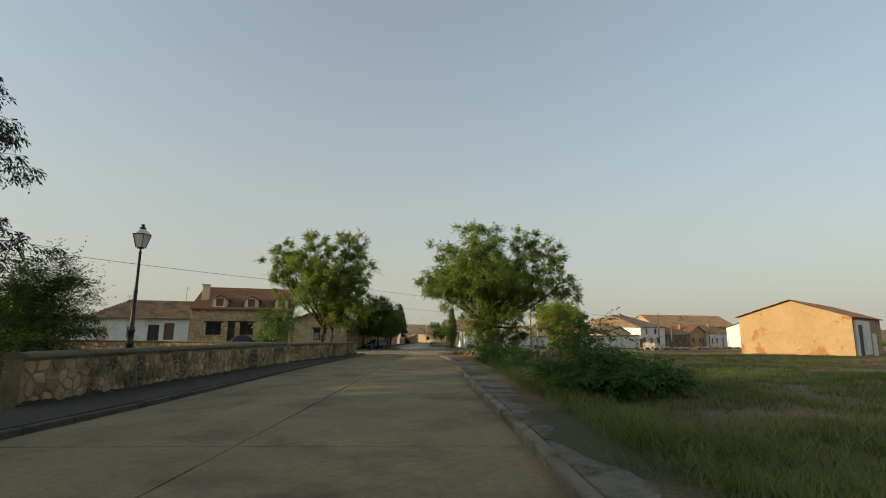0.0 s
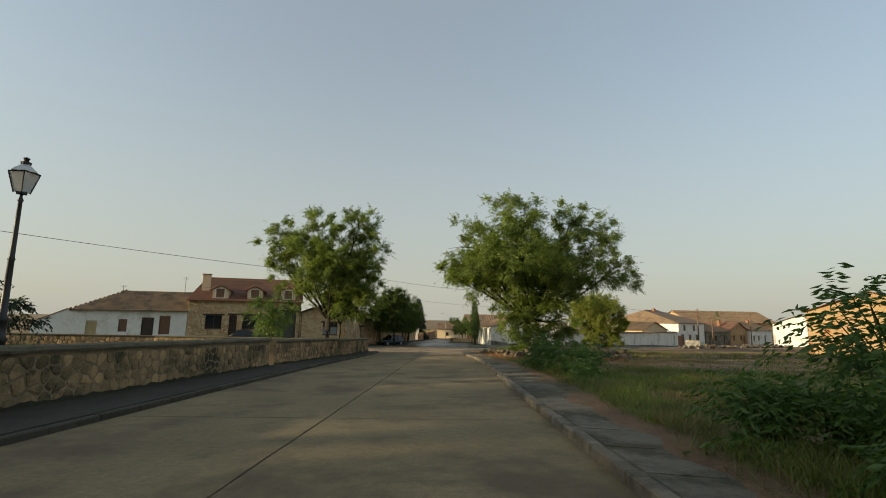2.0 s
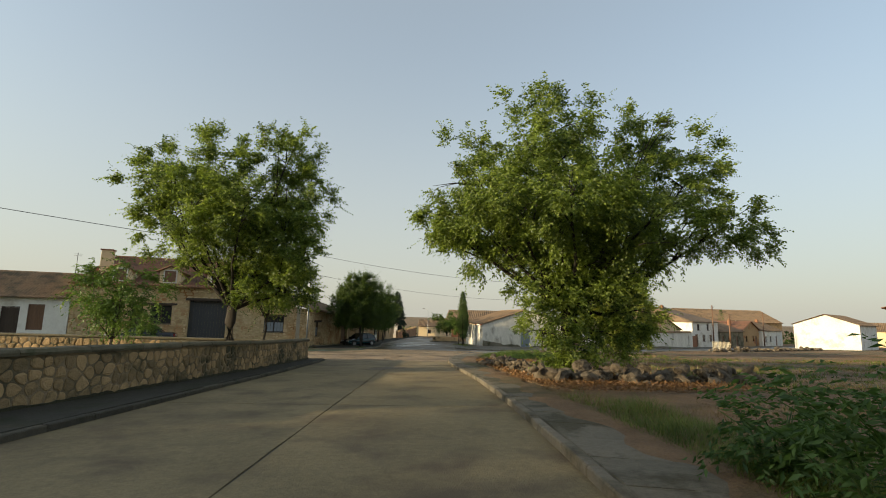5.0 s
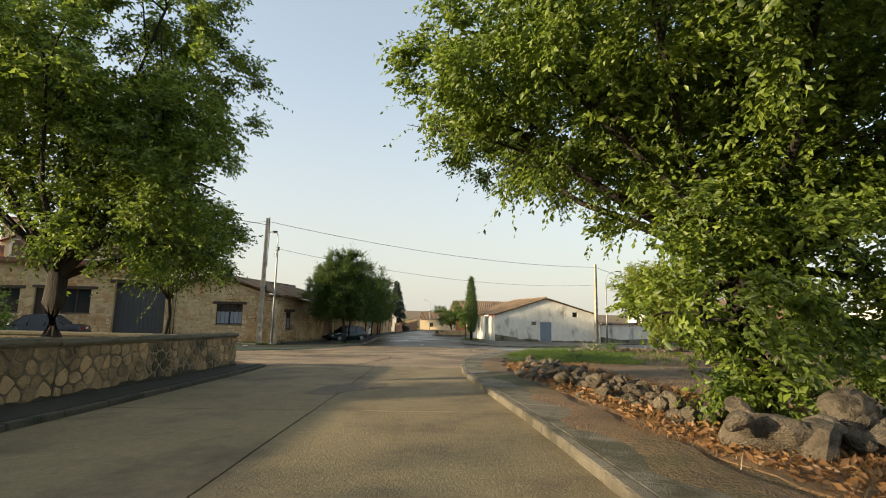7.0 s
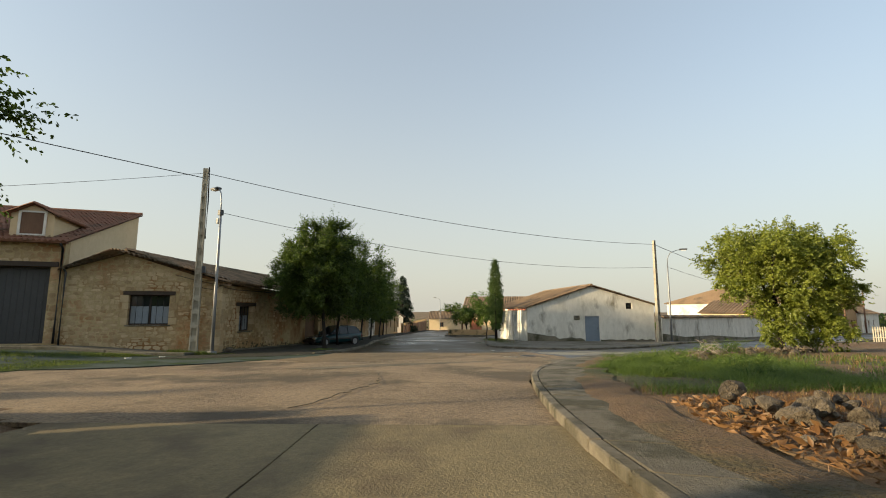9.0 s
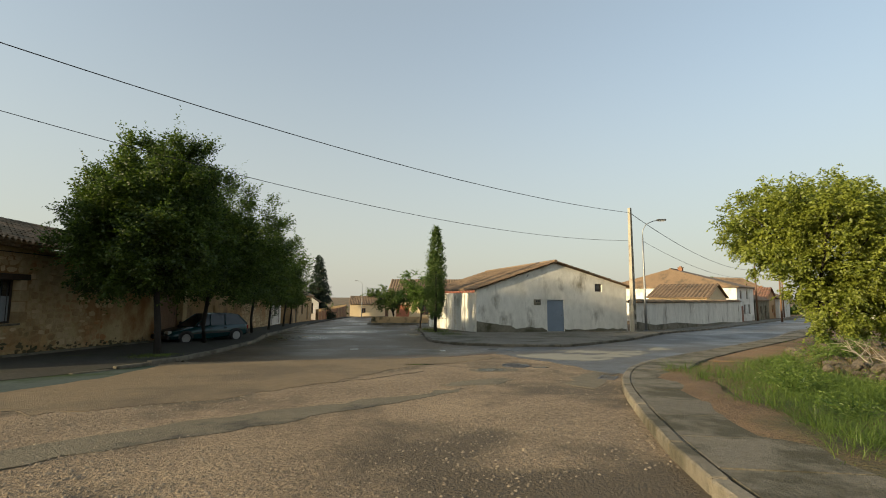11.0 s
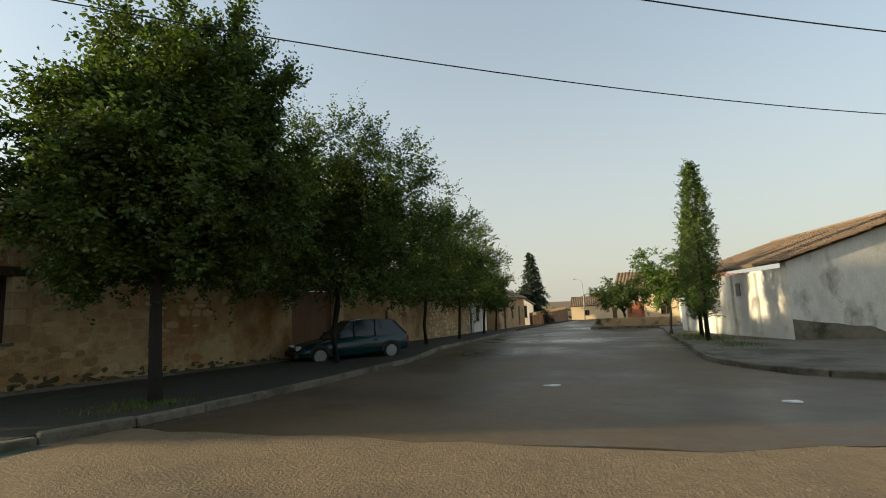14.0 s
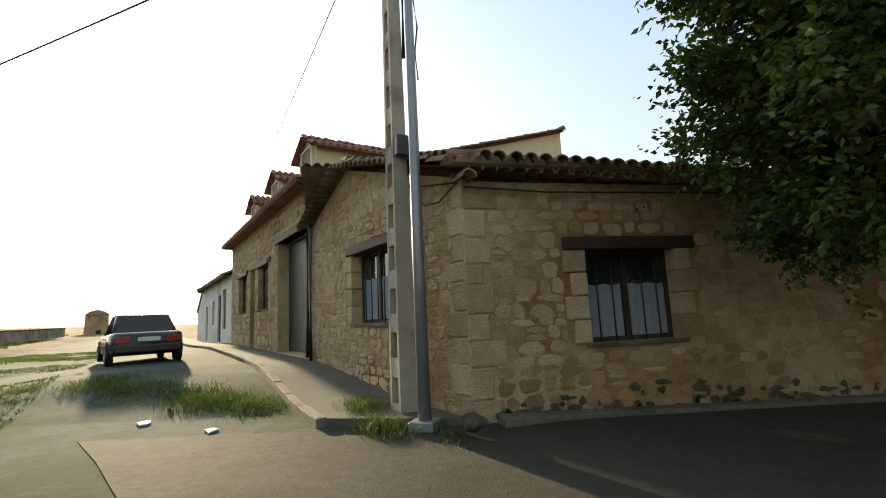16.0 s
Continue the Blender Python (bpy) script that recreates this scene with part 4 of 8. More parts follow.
def window_unit(parent, at, x0, x1, z0, z1, deep=0.12, frame_mat="wood", panes=2, bars=0, lintel=0.0, sill=True, curtain=False, name="window"):
    """A window set into its opening: frame, panes, and where it has them a lintel, a sill and iron bars."""
    win = new(name)
    win.parent = parent
    win.matrix_basis = at @ Matrix.Translation((x0, deep, z0))
    wdt, hgt, f = x1 - x0, z1 - z0, 0.055
    bm = bmesh.new()
    add_box(bm, 0, f, 0, 0.06, 0, hgt)
    add_box(bm, wdt - f, wdt, 0, 0.06, 0, hgt)
    add_box(bm, f, wdt - f, 0, 0.06, 0, f)
    add_box(bm, f, wdt - f, 0, 0.06, hgt - f, hgt)
    for k in range(1, panes):
        add_box(bm, wdt * k / panes - 0.035, wdt * k / panes + 0.035, -0.004, 0.056, f, hgt - f)
    part("window_frame", bm, frame_mat, win)
    for k in range(panes):
        box_part("pane", win, "glass", max(f, wdt * k / panes + 0.035) if k else f, wdt * (k + 1) / panes - (0.035 if k < panes - 1 else f), 0.03, 0.038, f, hgt - f)
    if curtain:
        for k in range(panes):
            bm = bmesh.new()
            xa, xb = wdt * k / panes + 0.06, wdt * (k + 1) / panes - 0.06
            n = 14
            lo = [bm.verts.new((xa + (xb - xa) * i / n, 0.022 + 0.004 * math.sin(i * 2.3), f + 0.01)) for i in range(n + 1)]
            hi = [bm.verts.new((xa + (xb - xa) * i / n, 0.022 + 0.004 * math.sin(i * 2.3), hgt * 0.62 + 0.01 * math.sin(i))) for i in range(n + 1)]
            for i in range(n):
                bm.faces.new((lo[i], lo[i + 1], hi[i + 1], hi[i]))
            ex = bmesh.ops.extrude_face_region(bm, geom=bm.faces[:])
            bmesh.ops.translate(bm, vec=(0, 0.003, 0), verts=[v for v in ex["geom"] if isinstance(v, bmesh.types.BMVert)])
            part("curtain", bm, "curtain", win, "pale half curtain")
    for k in range(bars):
        bx = wdt * (k + 1) / (bars + 1)
        tube_part("bar", win, "black_iron", [(bx, -0.05, 0.0), (bx, -0.05, hgt)], 0.011, 6)
    if lintel:
        box_part("lintel", win, "wood", -lintel, wdt + lintel, -deep - 0.075, 0.06, hgt - 0.01, hgt + 0.17, 0.015, "dark timber lintel")
    if sill:
        box_part("window_sill", win, "kerb", -0.08, wdt + 0.08, -deep - 0.05, 0.0, -0.06, -0.002, 0.008)
    return win


def door_unit(parent, at, x0, x1, z0, z1, mat, deep=0.12, boards=0, name="door", label=""):
    """A door leaf in its opening, with boards or a plain sheet, a frame and a handle."""
    d = new(name)
    d.parent = parent
    d.matrix_basis = at @ Matrix.Translation((x0, deep, z0))
    wdt, hgt = x1 - x0, z1 - z0
    bm = bmesh.new()
    add_box(bm, 0, 0.05, -0.02, 0.06, 0, hgt)
    add_box(bm, wdt - 0.05, wdt, -0.02, 0.06, 0, hgt)
    add_box(bm, 0.05, wdt - 0.05, -0.02, 0.06, hgt - 0.05, hgt)
    part("door_frame", bm, mat, d)
    if boards:
        for k in range(boards):
            bw = (wdt - 0.1) / boards
            box_part("board", d, mat, 0.05 + k * bw + 0.004, 0.05 + (k + 1) * bw - 0.004, 0, 0.04, 0.01, hgt - 0.06, 0.004)
    else:
        bm = bmesh.new()
        add_box(bm, 0.05, wdt - 0.05, 0, 0.04, 0.01, hgt - 0.06)
        add_box(bm, 0.1, wdt - 0.1, -0.008, 0.0, hgt * 0.52, hgt * 0.9)
        add_box(bm, 0.1, wdt - 0.1, -0.008, 0.0, hgt * 0.08, hgt * 0.46)
        part("leaf", bm, mat, d)
    tube_part("door_handle", d, "dark_metal", [(wdt * 0.88, -0.03, hgt * 0.47), (wdt * 0.88, -0.03, hgt * 0.53)], 0.014, 6)
    if label:
        d["label"] = label
    return d


def tile_field(name, parent, at, length, slope_len, rise, mat="tile", pitch=0.21, course=0.42, over=0.0, skew=0.0):
    """A roof plane of barrel tiles: x along the eave, y up the slope."""
    run = math.sqrt(max(0.01, slope_len * slope_len - rise * rise))
    nx = max(3, round(length / pitch))
    ny = max(1, round(slope_len / course))
    prof = [(0.0, 0.0), (0.18, 0.055), (0.4, 0.075), (0.6, 0.055), (0.75, 0.0), (0.88, -0.02)]
    line = [((k + f) * length / nx, h) for k in range(nx) for f, h in prof] + [(length, 0.0)]
    verts, faces = [], []
    up = Vector((0, run, rise)).normalized()
    nrm = Vector((0, -rise, run)).normalized()
    wob = random.Random(int(length * 100))
    for j in range(ny):
        a = [wob.uniform(-0.012, 0.012) for _ in range(nx + 1)]
        for s, lift in ((j * slope_len / ny - 0.05, 0.03), ((j + 1) * slope_len / ny, 0.0)):
            for k, (x, h) in enumerate(line):
                p = up * s + nrm * (h + lift + a[min(nx, k // 6)])
                verts.append((x + skew * s / slope_len, p.y, p.z))
    n = len(line)
    for j in range(ny):
        b0 = j * 2 * n
        for k in range(n - 1):
            faces.append((b0 + k, b0 + k + 1, b0 + n + k + 1, b0 + n + k))
            if j:
                q = b0 - n
                faces.append((q + k, q + k + 1, b0 + k + 1, b0 + k))
    under = len(verts)
    for x, s in ((0, 0), (length, 0), (length, slope_len), (0, slope_len)):
        p = up * s - nrm * 0.05
        verts.append((x + skew * s / slope_len, p.y, p.z))
    faces.append((under, under + 1, under + 2, under + 3))
    faces.append(tuple([under] + list(range(0, n)) + [under + 1]))
    ob = link_mesh(name, verts, faces, mat, parent)
    ob.matrix_basis = at
    return ob


def ridge_tiles(parent, at, length, mat="tile"):
    bm = bmesh.new()
    add_tube(bm, [(0, 0, 0.0), (0.42, 0, 0.03)], [0.11, 0.09], 8)
    ob = part("ridge_tile", bm, mat, parent)
    ob.matrix_basis = at
    for k in range(1, max(1, round(length / 0.4))):
        nxt = new("ridge_tile", ob.data)
        nxt.parent = parent
        nxt.matrix_basis = at @ Matrix.Translation((k * 0.4, 0, 0))

# ---- park wall ----
park_wall = tagged(group_at("park_wall", -5.0, 9.0), "low wall of ochre rubble stones with dark mossy coping", "wall", kind="structure")


def wall_run(y0, y1, seed, z_top0, z_top1):
    a, b = (Vector((edge_x(SIDE_LEFT, y), y, gz(edge_x(SIDE_LEFT, y), y) - fall(9.0))) for y in (y0, y1))
    length = (b - a).length
    at = Matrix.Translation(a - Vector((-5.0, 9.0, 0))) @ pose(0, 0, 0, 0, math.degrees(math.asin((a.z - b.z) / length)), math.degrees(math.atan2(b.y - a.y, b.x - a.x)))
    bm = bmesh.new()
    add_prism(bm, [(0, 0.0), (length, 0.0), (length, z_top1 - 0.12), (0, z_top0 - 0.12)], 0.34)
    ob = part("core", bm, "wall_mortar", park_wall)
    ob.matrix_basis = at
    edge = random.Random(seed)
    steps = round(length / 0.12)
    bm = bmesh.new()
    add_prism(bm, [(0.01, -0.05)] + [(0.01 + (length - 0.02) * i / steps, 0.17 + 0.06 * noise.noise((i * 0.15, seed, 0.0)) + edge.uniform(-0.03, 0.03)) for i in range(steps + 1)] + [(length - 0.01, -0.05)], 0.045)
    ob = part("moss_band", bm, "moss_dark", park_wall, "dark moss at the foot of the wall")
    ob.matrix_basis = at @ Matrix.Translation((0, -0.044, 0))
    k = max(1, round(length / 1.6))
    for i in range(k):
        x0, x1 = length * i / k, length * (i + 1) / k - 0.012
        za, zb = (z_top0 + (z_top1 - z_top0) * v / length - 0.12 for v in (x0, x1))
        bm = bmesh.new()
        sect = [(-0.06, 0.0), (-0.075, 0.05), (-0.03, 0.11), (0.1, 0.135), (0.25, 0.13), (0.38, 0.1), (0.41, 0.04), (0.4, 0.0)]
        rings = []
        for j in range(7):
            x = x0 + (x1 - x0) * j / 6
            z = za + (zb - za) * j / 6
            rings.append([bm.verts.new((x, y + rng.uniform(-0.012, 0.012), z + h + rng.uniform(-0.01, 0.012) * (h > 0))) for y, h in sect])
        for p, q in zip(rings, rings[1:]):
            for j in range(len(sect)):
                bm.faces.new((p[j], p[(j + 1) % len(sect)], q[(j + 1) % len(sect)], q[j]))
        bm.faces.new(rings[0])
        bm.faces.new(rings[-1])
        ob = part("coping_stone", bm, "coping", park_wall)
        ob.matrix_basis = at
    return at, length


for y0, y1, seed, za, zb in ((8.85, 25.3, 1, 1.1, 1.2), (26.0, 32.6, 2, 1.14, 1.18), (32.62, 37.6, 3, 1.2, 1.18), (37.62, 44.9, 4, 1.16, 1.17)):
    at_wall, wall_len = wall_run(y0, y1, seed, za, zb)
    stone_face(park_wall, at_wall, 0, wall_len, 0.1, min(za, zb) - 0.13, 0.3, 0.3, seed, mat="wall_stone", rest="wall_stone_rest", limit=260 if seed == 1 else 130, proud=0.026, wild=True, shrink=0.9)
far_wall = tagged(group_at("far_park_wall", -20, 30), "long low stone wall at the far side of the park", "wall", kind="structure")
for ax, ay, bx, by in ((-9.2, 45.2, -26, 43.5), (-26, 43.5, -62, 33)):
    a = Vector((ax + 20, ay - 30, fall(ay) - fall(30)))
    ang, length = math.degrees(math.atan2(by - ay, bx - ax)), math.hypot(bx - ax, by - ay)
    at_far = Matrix.Translation(a) @ pose(0, 0, 0, 0, math.degrees(math.atan2(fall(ay) - fall(by), length)), ang)
    ob = box_part("core", far_wall, "plaster_dirty", 0, length, -0.17, 0.17, 0, 0.8, 0.02)
    ob.matrix_basis = at_far
    stone_face(far_wall, at_far @ Matrix.Translation((length, 0.17, 0)) @ pose(0, 0, 0, 0, 0, 180), 0, length, 0.05, 0.78, 0.36, 0.3, 7, rest="wall_stone_rest", limit=0, proud=0.03, wild=True)
    ob = box_part("coping", far_wall, "coping", -0.05, length, -0.23, 0.23, 0.8, 0.92, 0.03)
    ob.matrix_basis = at_far

# ---- stone house on the corner ----
TURN_S = math.degrees(math.atan2(0.358, 0.934))
low = tagged(group_at("stone_cottage", -14.05, 61.7), "low ochre rubble-stone cottage with barred windows and clay tile roof", "house")
front = pose(-6.0, -2.3, 0.05, 0, 0, TURN_S)
side = pose(0, 0, 0, 0, 0, 90)
FW, EW = (2.58, 4.23, 1.3, 2.66), (1.72, 3.16, 0.95, 2.25)
EG = (11.45, 14.3, -0.45, 2.15)
panel_wall("front_wall", low, front, 0, 6.43, -0.3, 3.2, 0.5, "mortar", [FW], [(0, 3.2), (6.43, 3.2), (2.33, 4.52), (0, 3.72)])
panel_wall("side_wall", low, side, 0.001, 14.8, -1.0, 3.2, 0.5, "mortar", [EW, EG])
stone_face(low, front, 0, 6.12, 0.02, 4.5, 0.28, 0.165, 11, [(FW[0] - 0.34, FW[1] + 0.34, FW[2] - 0.07, FW[3] + 0.17)], lambda x: (3.72 + 0.8 * x / 2.33 if x < 2.33 else 4.52 - 1.32 * (x - 2.33) / 4.1), near=5.0, limit=290, proud=0.018)
stone_face(low, side, 0.32, 9.0, -0.5, 3.2, 0.3, 0.17, 12, [(EW[0] - 0.34, EW[1] + 0.34, EW[2] - 0.07, EW[3] + 0.17), EG], near=2.0, limit=290, proud=0.016, fade=(4.6, 9.0), foot=(0.6, "stone_rusty"))
quoin_rnd = random.Random(41)
z0 = 0.02
for k in range(10):
    hq = min(3.2 - z0, quoin_rnd.uniform(0.24, 0.42))
    lx, ly = (quoin_rnd.uniform(0.34, 0.55), quoin_rnd.uniform(0.22, 0.32)) if k % 2 else (quoin_rnd.uniform(0.22, 0.32), quoin_rnd.uniform(0.34, 0.55))
    ob = box_part("quoin", low, "stone", -0.02, ly, -0.024, 0.3, z0, z0 + hq - 0.008, 0.022)
    ob.matrix_basis = side
    ob = box_part("quoin", low, "stone", 6.43 - lx, 6.43 + 0.012, -0.024, 0.2, z0, z0 + hq - 0.008, 0.022)
    ob.matrix_basis = front
    z0 += hq
    if z0 > 3.1:
        break
window_unit(low, side, *EW, deep=0.2, panes=2, bars=5, lintel=0.32, curtain=True)
window_unit(low, front, *FW, deep=0.2, panes=2, bars=5, lintel=0.22, curtain=True)
for hole, fr in ((EW, side), (FW, front)):
    for k in range(4):
        hz = (hole[3] - hole[2]) / 4
        for x0, x1 in ((hole[0] - (0.34 if k % 2 else 0.24), hole[0] + 0.004), (hole[1] - 0.004, hole[1] + (0.24 if k % 2 else 0.34))):
            ob = box_part("jamb_stone", low, "stone", x0, x1, -0.042, 0.2, hole[2] + k * hz + 0.008, hole[2] + (k + 1) * hz - 0.008, 0.015)
            ob.matrix_basis = fr
door_unit(low, side, *EG, "wood_brown", 0.3, 10, "gate", "brown boarded double gate")
box = box_part("gate_lintel", low, "wood", 11.1, 14.6, -0.03, 0.3, 2.15, 2.36, 0.015)
box.matrix_basis = side
foot = random.Random(15)
pv, pf = [], []
for k in range(150):
    x = 0.35 + 10.4 * foot.random() ** 1.15
    z = 0.1 - 0.04 * x + abs(foot.gauss(0, 0.13))
    w, h = foot.uniform(0.03, 0.15), foot.uniform(0.02, 0.07)
    ring = [(x + w * math.cos(a) * foot.uniform(0.6, 1.2), z + h * math.sin(a) * foot.uniform(0.6, 1.2)) for a in [q * math.pi / 6 for q in range(12)]]
    n0 = len(pv)
    pv += [(px, 0.0, pz) for px, pz in ring] + [(x + (px - x) * 0.6, -0.012, z + (pz - z) * 0.6) for px, pz in ring]
    pf += [(n0 + q, n0 + (q + 1) % 12, n0 + 12 + (q + 1) % 12, n0 + 12 + q) for q in range(12)] + [tuple(n0 + 12 + q for q in range(12))]
ob = link_mesh("moss", pv, pf, "moss_base", low, True)
ob["kind"] = "stuff"
ob.matrix_basis = side @ Matrix.Translation((0, -0.018, 0))
base_ledge = box_part("ledge", low, "pavement_pale", 0.3, 11.2, -0.32, -0.02, -0.25, 0.17, 0.02, "cement ledge at the foot of the wall")
base_ledge.matrix_basis = side @ pose(0, 0, 0, 0, 2.3, 0)
# east roof plane rises from the eave over the side wall to the ridge over the gable's apex
east_rise, east_run = 1.26, 3.83
east_roof = tile_field("roof_east", low, Matrix.Translation((0.32, -0.35, 3.37)) @ pose(0, 0, 0, 0, 0, 90) @ pose(0, 0, 0, 0, 0.9, 0), 15.3, math.hypot(east_rise + 0.12, east_run + 0.32), east_rise + 0.12, skew=-1.3)
west_roof = tile_field("roof_west", low, Matrix.Translation((-6.35, 12.5, 3.72)) @ pose(0, 0, 0, 0, 0, -90), 14.9, math.hypot(0.95, 2.5), 0.95)
ridge_tiles(low, Matrix.Translation((-3.82, -1.55, 4.66)) @ pose(0, 0, 0, 0, 0, 90), 15)
bm = bmesh.new()
arcs = []
for yy, rad, zz in ((-0.42, 0.105, -0.05), (0.12, 0.09, 0.03)):
    ring = []
    for rr_ in (rad, rad - 0.018):
        ring += [bm.verts.new((rr_ * math.cos(a), yy, zz + rr_ * math.sin(a))) for a in ([math.pi * q / 7 for q in range(8)] if rr_ == rad else [math.pi * (7 - q) / 7 for q in range(8)])]
    arcs.append(ring)
for q in range(16):
    bm.faces.new((arcs[0][q], arcs[0][(q + 1) % 16], arcs[1][(q + 1) % 16], arcs[1][q]))
bm.faces.new(arcs[0])
bm.faces.new(arcs[1])
ob = part("eave_tile", bm, "tile", low)
me = ob.data
ob.matrix_basis = side @ Matrix.Translation((0, 0, 3.2))


def eave_lift(s):
    """The eave sags away from the street corner."""
    return 0.23 * max(0.0, 1 - s / 7.0) ** 1.2


bm = bmesh.new()
add_prism(bm, [(0.0, 3.19)] + [(15.0 * k / 20, 3.235 + eave_lift(15.0 * k / 20)) for k in range(21)] + [(15.0, 3.19)], 0.46)
ob = part("wall_head", bm, "stone", low, "mortared stone course under the eave")
ob.matrix_basis = side @ Matrix.Translation((0, 0.47, 0))
for row, (zz, yy) in enumerate(((3.1, 0.1), (3.22, -0.04))):
    for k in range(70):
        ob = new("eave_tile", me)
        ob.parent = low
        ob.matrix_basis = side @ Matrix.Translation((0.1 + k * 0.2125 + 0.1 * row, yy, zz + eave_lift(k * 0.2125))) @ pose(0, 0, 0, 0, rng.uniform(-4, 4), rng.uniform(-4, 4))
for (xa, za), (xb, zb), count in (((-0.1, 3.68), (2.33, 4.54), 12), ((2.33, 4.54), (6.7, 3.4), 21)):
    for k in range(count):
        f = (k + 0.5) / count
        ob = new("verge_tile", me)
        ob.parent = low
        ob.matrix_basis = front @ Matrix.Translation((xa + (xb - xa) * f, 0.05, za + (zb - za) * f + 0.02)) @ pose(0, 0, 0, 0, -math.degrees(math.atan2(zb - za, xb - xa)), rng.uniform(-3, 3))
bm = bmesh.new()
add_tube(bm, [(0.12, -0.09, 0.25), (0.12, -0.09, 3.6), (0.05, -0.15, 3.78)], 0.045, 8)
pipe = part("downpipe", bm, "dark_metal", low, "dark metal downpipe", True)
pipe.matrix_basis = front
for pts in ([(5.2, -0.07, 3.3), (5.6, -0.1, 3.0), (6.0, -0.1, 2.95), (6.4, -0.08, 3.12)], [(4.4, -0.08, 3.6), (5.3, -0.08, 3.36), (6.45, -0.08, 3.12)]):
    wob = tube_part("cable", low, "wire", pts, 0.012, 5)
    wob.matrix_basis = front
for pts in ([(0.0, -0.1, 3.1), (1.2, -0.1, 3.04), (4.0, -0.1, 3.06), (8, -0.1, 3.04)],):
    wob = tube_part("cable", low, "wire", pts, 0.014, 5)
    wob.matrix_basis = side
# ---- two-storey stone house with dormers ----
big = tagged(group_at("dormer_house", -30.96, 55.22, -0.08, TURN_S), "two-storey ochre stone house with three dormers and red-brown tile roof", "house")
one = Matrix.Identity(4)
L2 = 11.66
W1, WIN_R, DOORW, GAR = (1.75, 3.42, 1.74, 3.2), (5.5, 7.05, 1.74, 3.25), (4.15, 4.95, 0.4, 3.25), (8.3, 11.2, 0.4, 3.7)
panel_wall("front_wall", big, one, 0, L2, -0.4, 4.85, 0.45, "mortar", [W1, WIN_R, DOORW, GAR])
stone_face(big, one, 0, L2, 0.35, 4.8, 0.42, 0.24, 21, [W1, WIN_R, DOORW, GAR], near=10, limit=120, proud=0.03)
for nm, x0, x1 in (("left_wall", 0, 0.4), ("right_wall", L2 - 0.4, L2)):
    bm = bmesh.new()
    add_prism(bm, [(0.46, -0.5), (9.4, -0.5), (9.4, 7.8), (0.46, 4.97)], x1 - x0)
    ob = part(nm, bm, "plaster_cream", big)
    ob.matrix_basis = Matrix.Translation((x1, 0, 0)) @ pose(0, 0, 0, 0, 0, 90)
box_part("back_wall", big, "plaster_cream", 0.4, L2 - 0.4, 9.0, 9.4, -0.5, 7.8)
tile_field("roof_front", big, Matrix.Translation((-0.2, -0.4, 4.78)), L2 + 0.4, math.hypot(3.15, 9.95), 3.15, "tile_dorm")
ridge_tiles(big, Matrix.Translation((-0.2, 9.45, 7.95)), L2 + 0.4, "tile_dorm")
box_part("cornice", big, "tile_dorm", -0.1, L2 + 0.1, -0.42, 0.0, 4.72, 4.82, 0.01)
window_unit(big, one, *W1, deep=0.16, panes=2, lintel=0.25)
window_unit(big, one, *WIN_R, deep=0.16, panes=2, lintel=0.1)
door_unit(big, one, *DOORW, "wood", 0.2, 5)
door_unit(big, one, *GAR, "dark_metal", 0.35, 12, "garage_door", "dark sheet-metal garage door")
box = box_part("garage_lintel", big, "wood", 8.0, 11.5, -0.05, 0.3, 3.7, 3.92, 0.015)
box = box_part("lintel", big, "wood", 4.0, 7.4, -0.05, 0.14, 3.27, 3.43, 0.015)
tube_part("downpipe", big, "dark_metal", [(L2 - 0.05, -0.1, 0.4), (L2 - 0.05, -0.1, 4.5), (L2 - 0.05, -0.35, 4.72)], 0.05, 8)
for cx in (3.0, 6.6, 10.2):
    dm = new("dormer")
    dm.parent = big
    dm.matrix_basis = Matrix.Translation((cx, 0.35, 5.05))
    bm = bmesh.new()
    add_prism(bm, [(-0.8, -0.25), (0.8, -0.25), (0.8, 1.0), (0, 1.42), (-0.8, 1.0)], 4.3)
    part("wall", bm, "plaster_cream", dm)
    for sgn in (-1, 1):
        tile_field("roof", dm, Matrix.Translation((sgn * 1.0, -0.2 if sgn > 0 else 4.5, 0.95)) @ pose(0, 0, 0, 0, 0, 90 * sgn), 4.7, math.hypot(0.56, 1.0), 0.56, "tile_dorm", course=0.6)
    box_part("shutter", dm, "wood_brown", -0.42, 0.42, -0.03, 0.02, 0.12, 1.08, 0.01, "closed brown shutter")
    bm = bmesh.new()
    for x0, x1, z0, z1 in ((-0.52, -0.42, 0.05, 1.15), (0.42, 0.52, 0.05, 1.15), (-0.42, 0.42, 1.08, 1.15), (-0.42, 0.42, 0.05, 0.12)):
        add_box(bm, x0, x1, -0.05, 0.02, z0, z1)
    part("window_frame", bm, "plaster_white", dm)
chim = box_part("chimney", big, "plaster_cream", 0.5, 1.3, 3.4, 4.2, 5.6, 7.9, 0.02)
box_part("chimney_cap", big, "tile_dorm", 0.42, 1.38, 3.32, 4.28, 7.9, 8.0, 0.02)

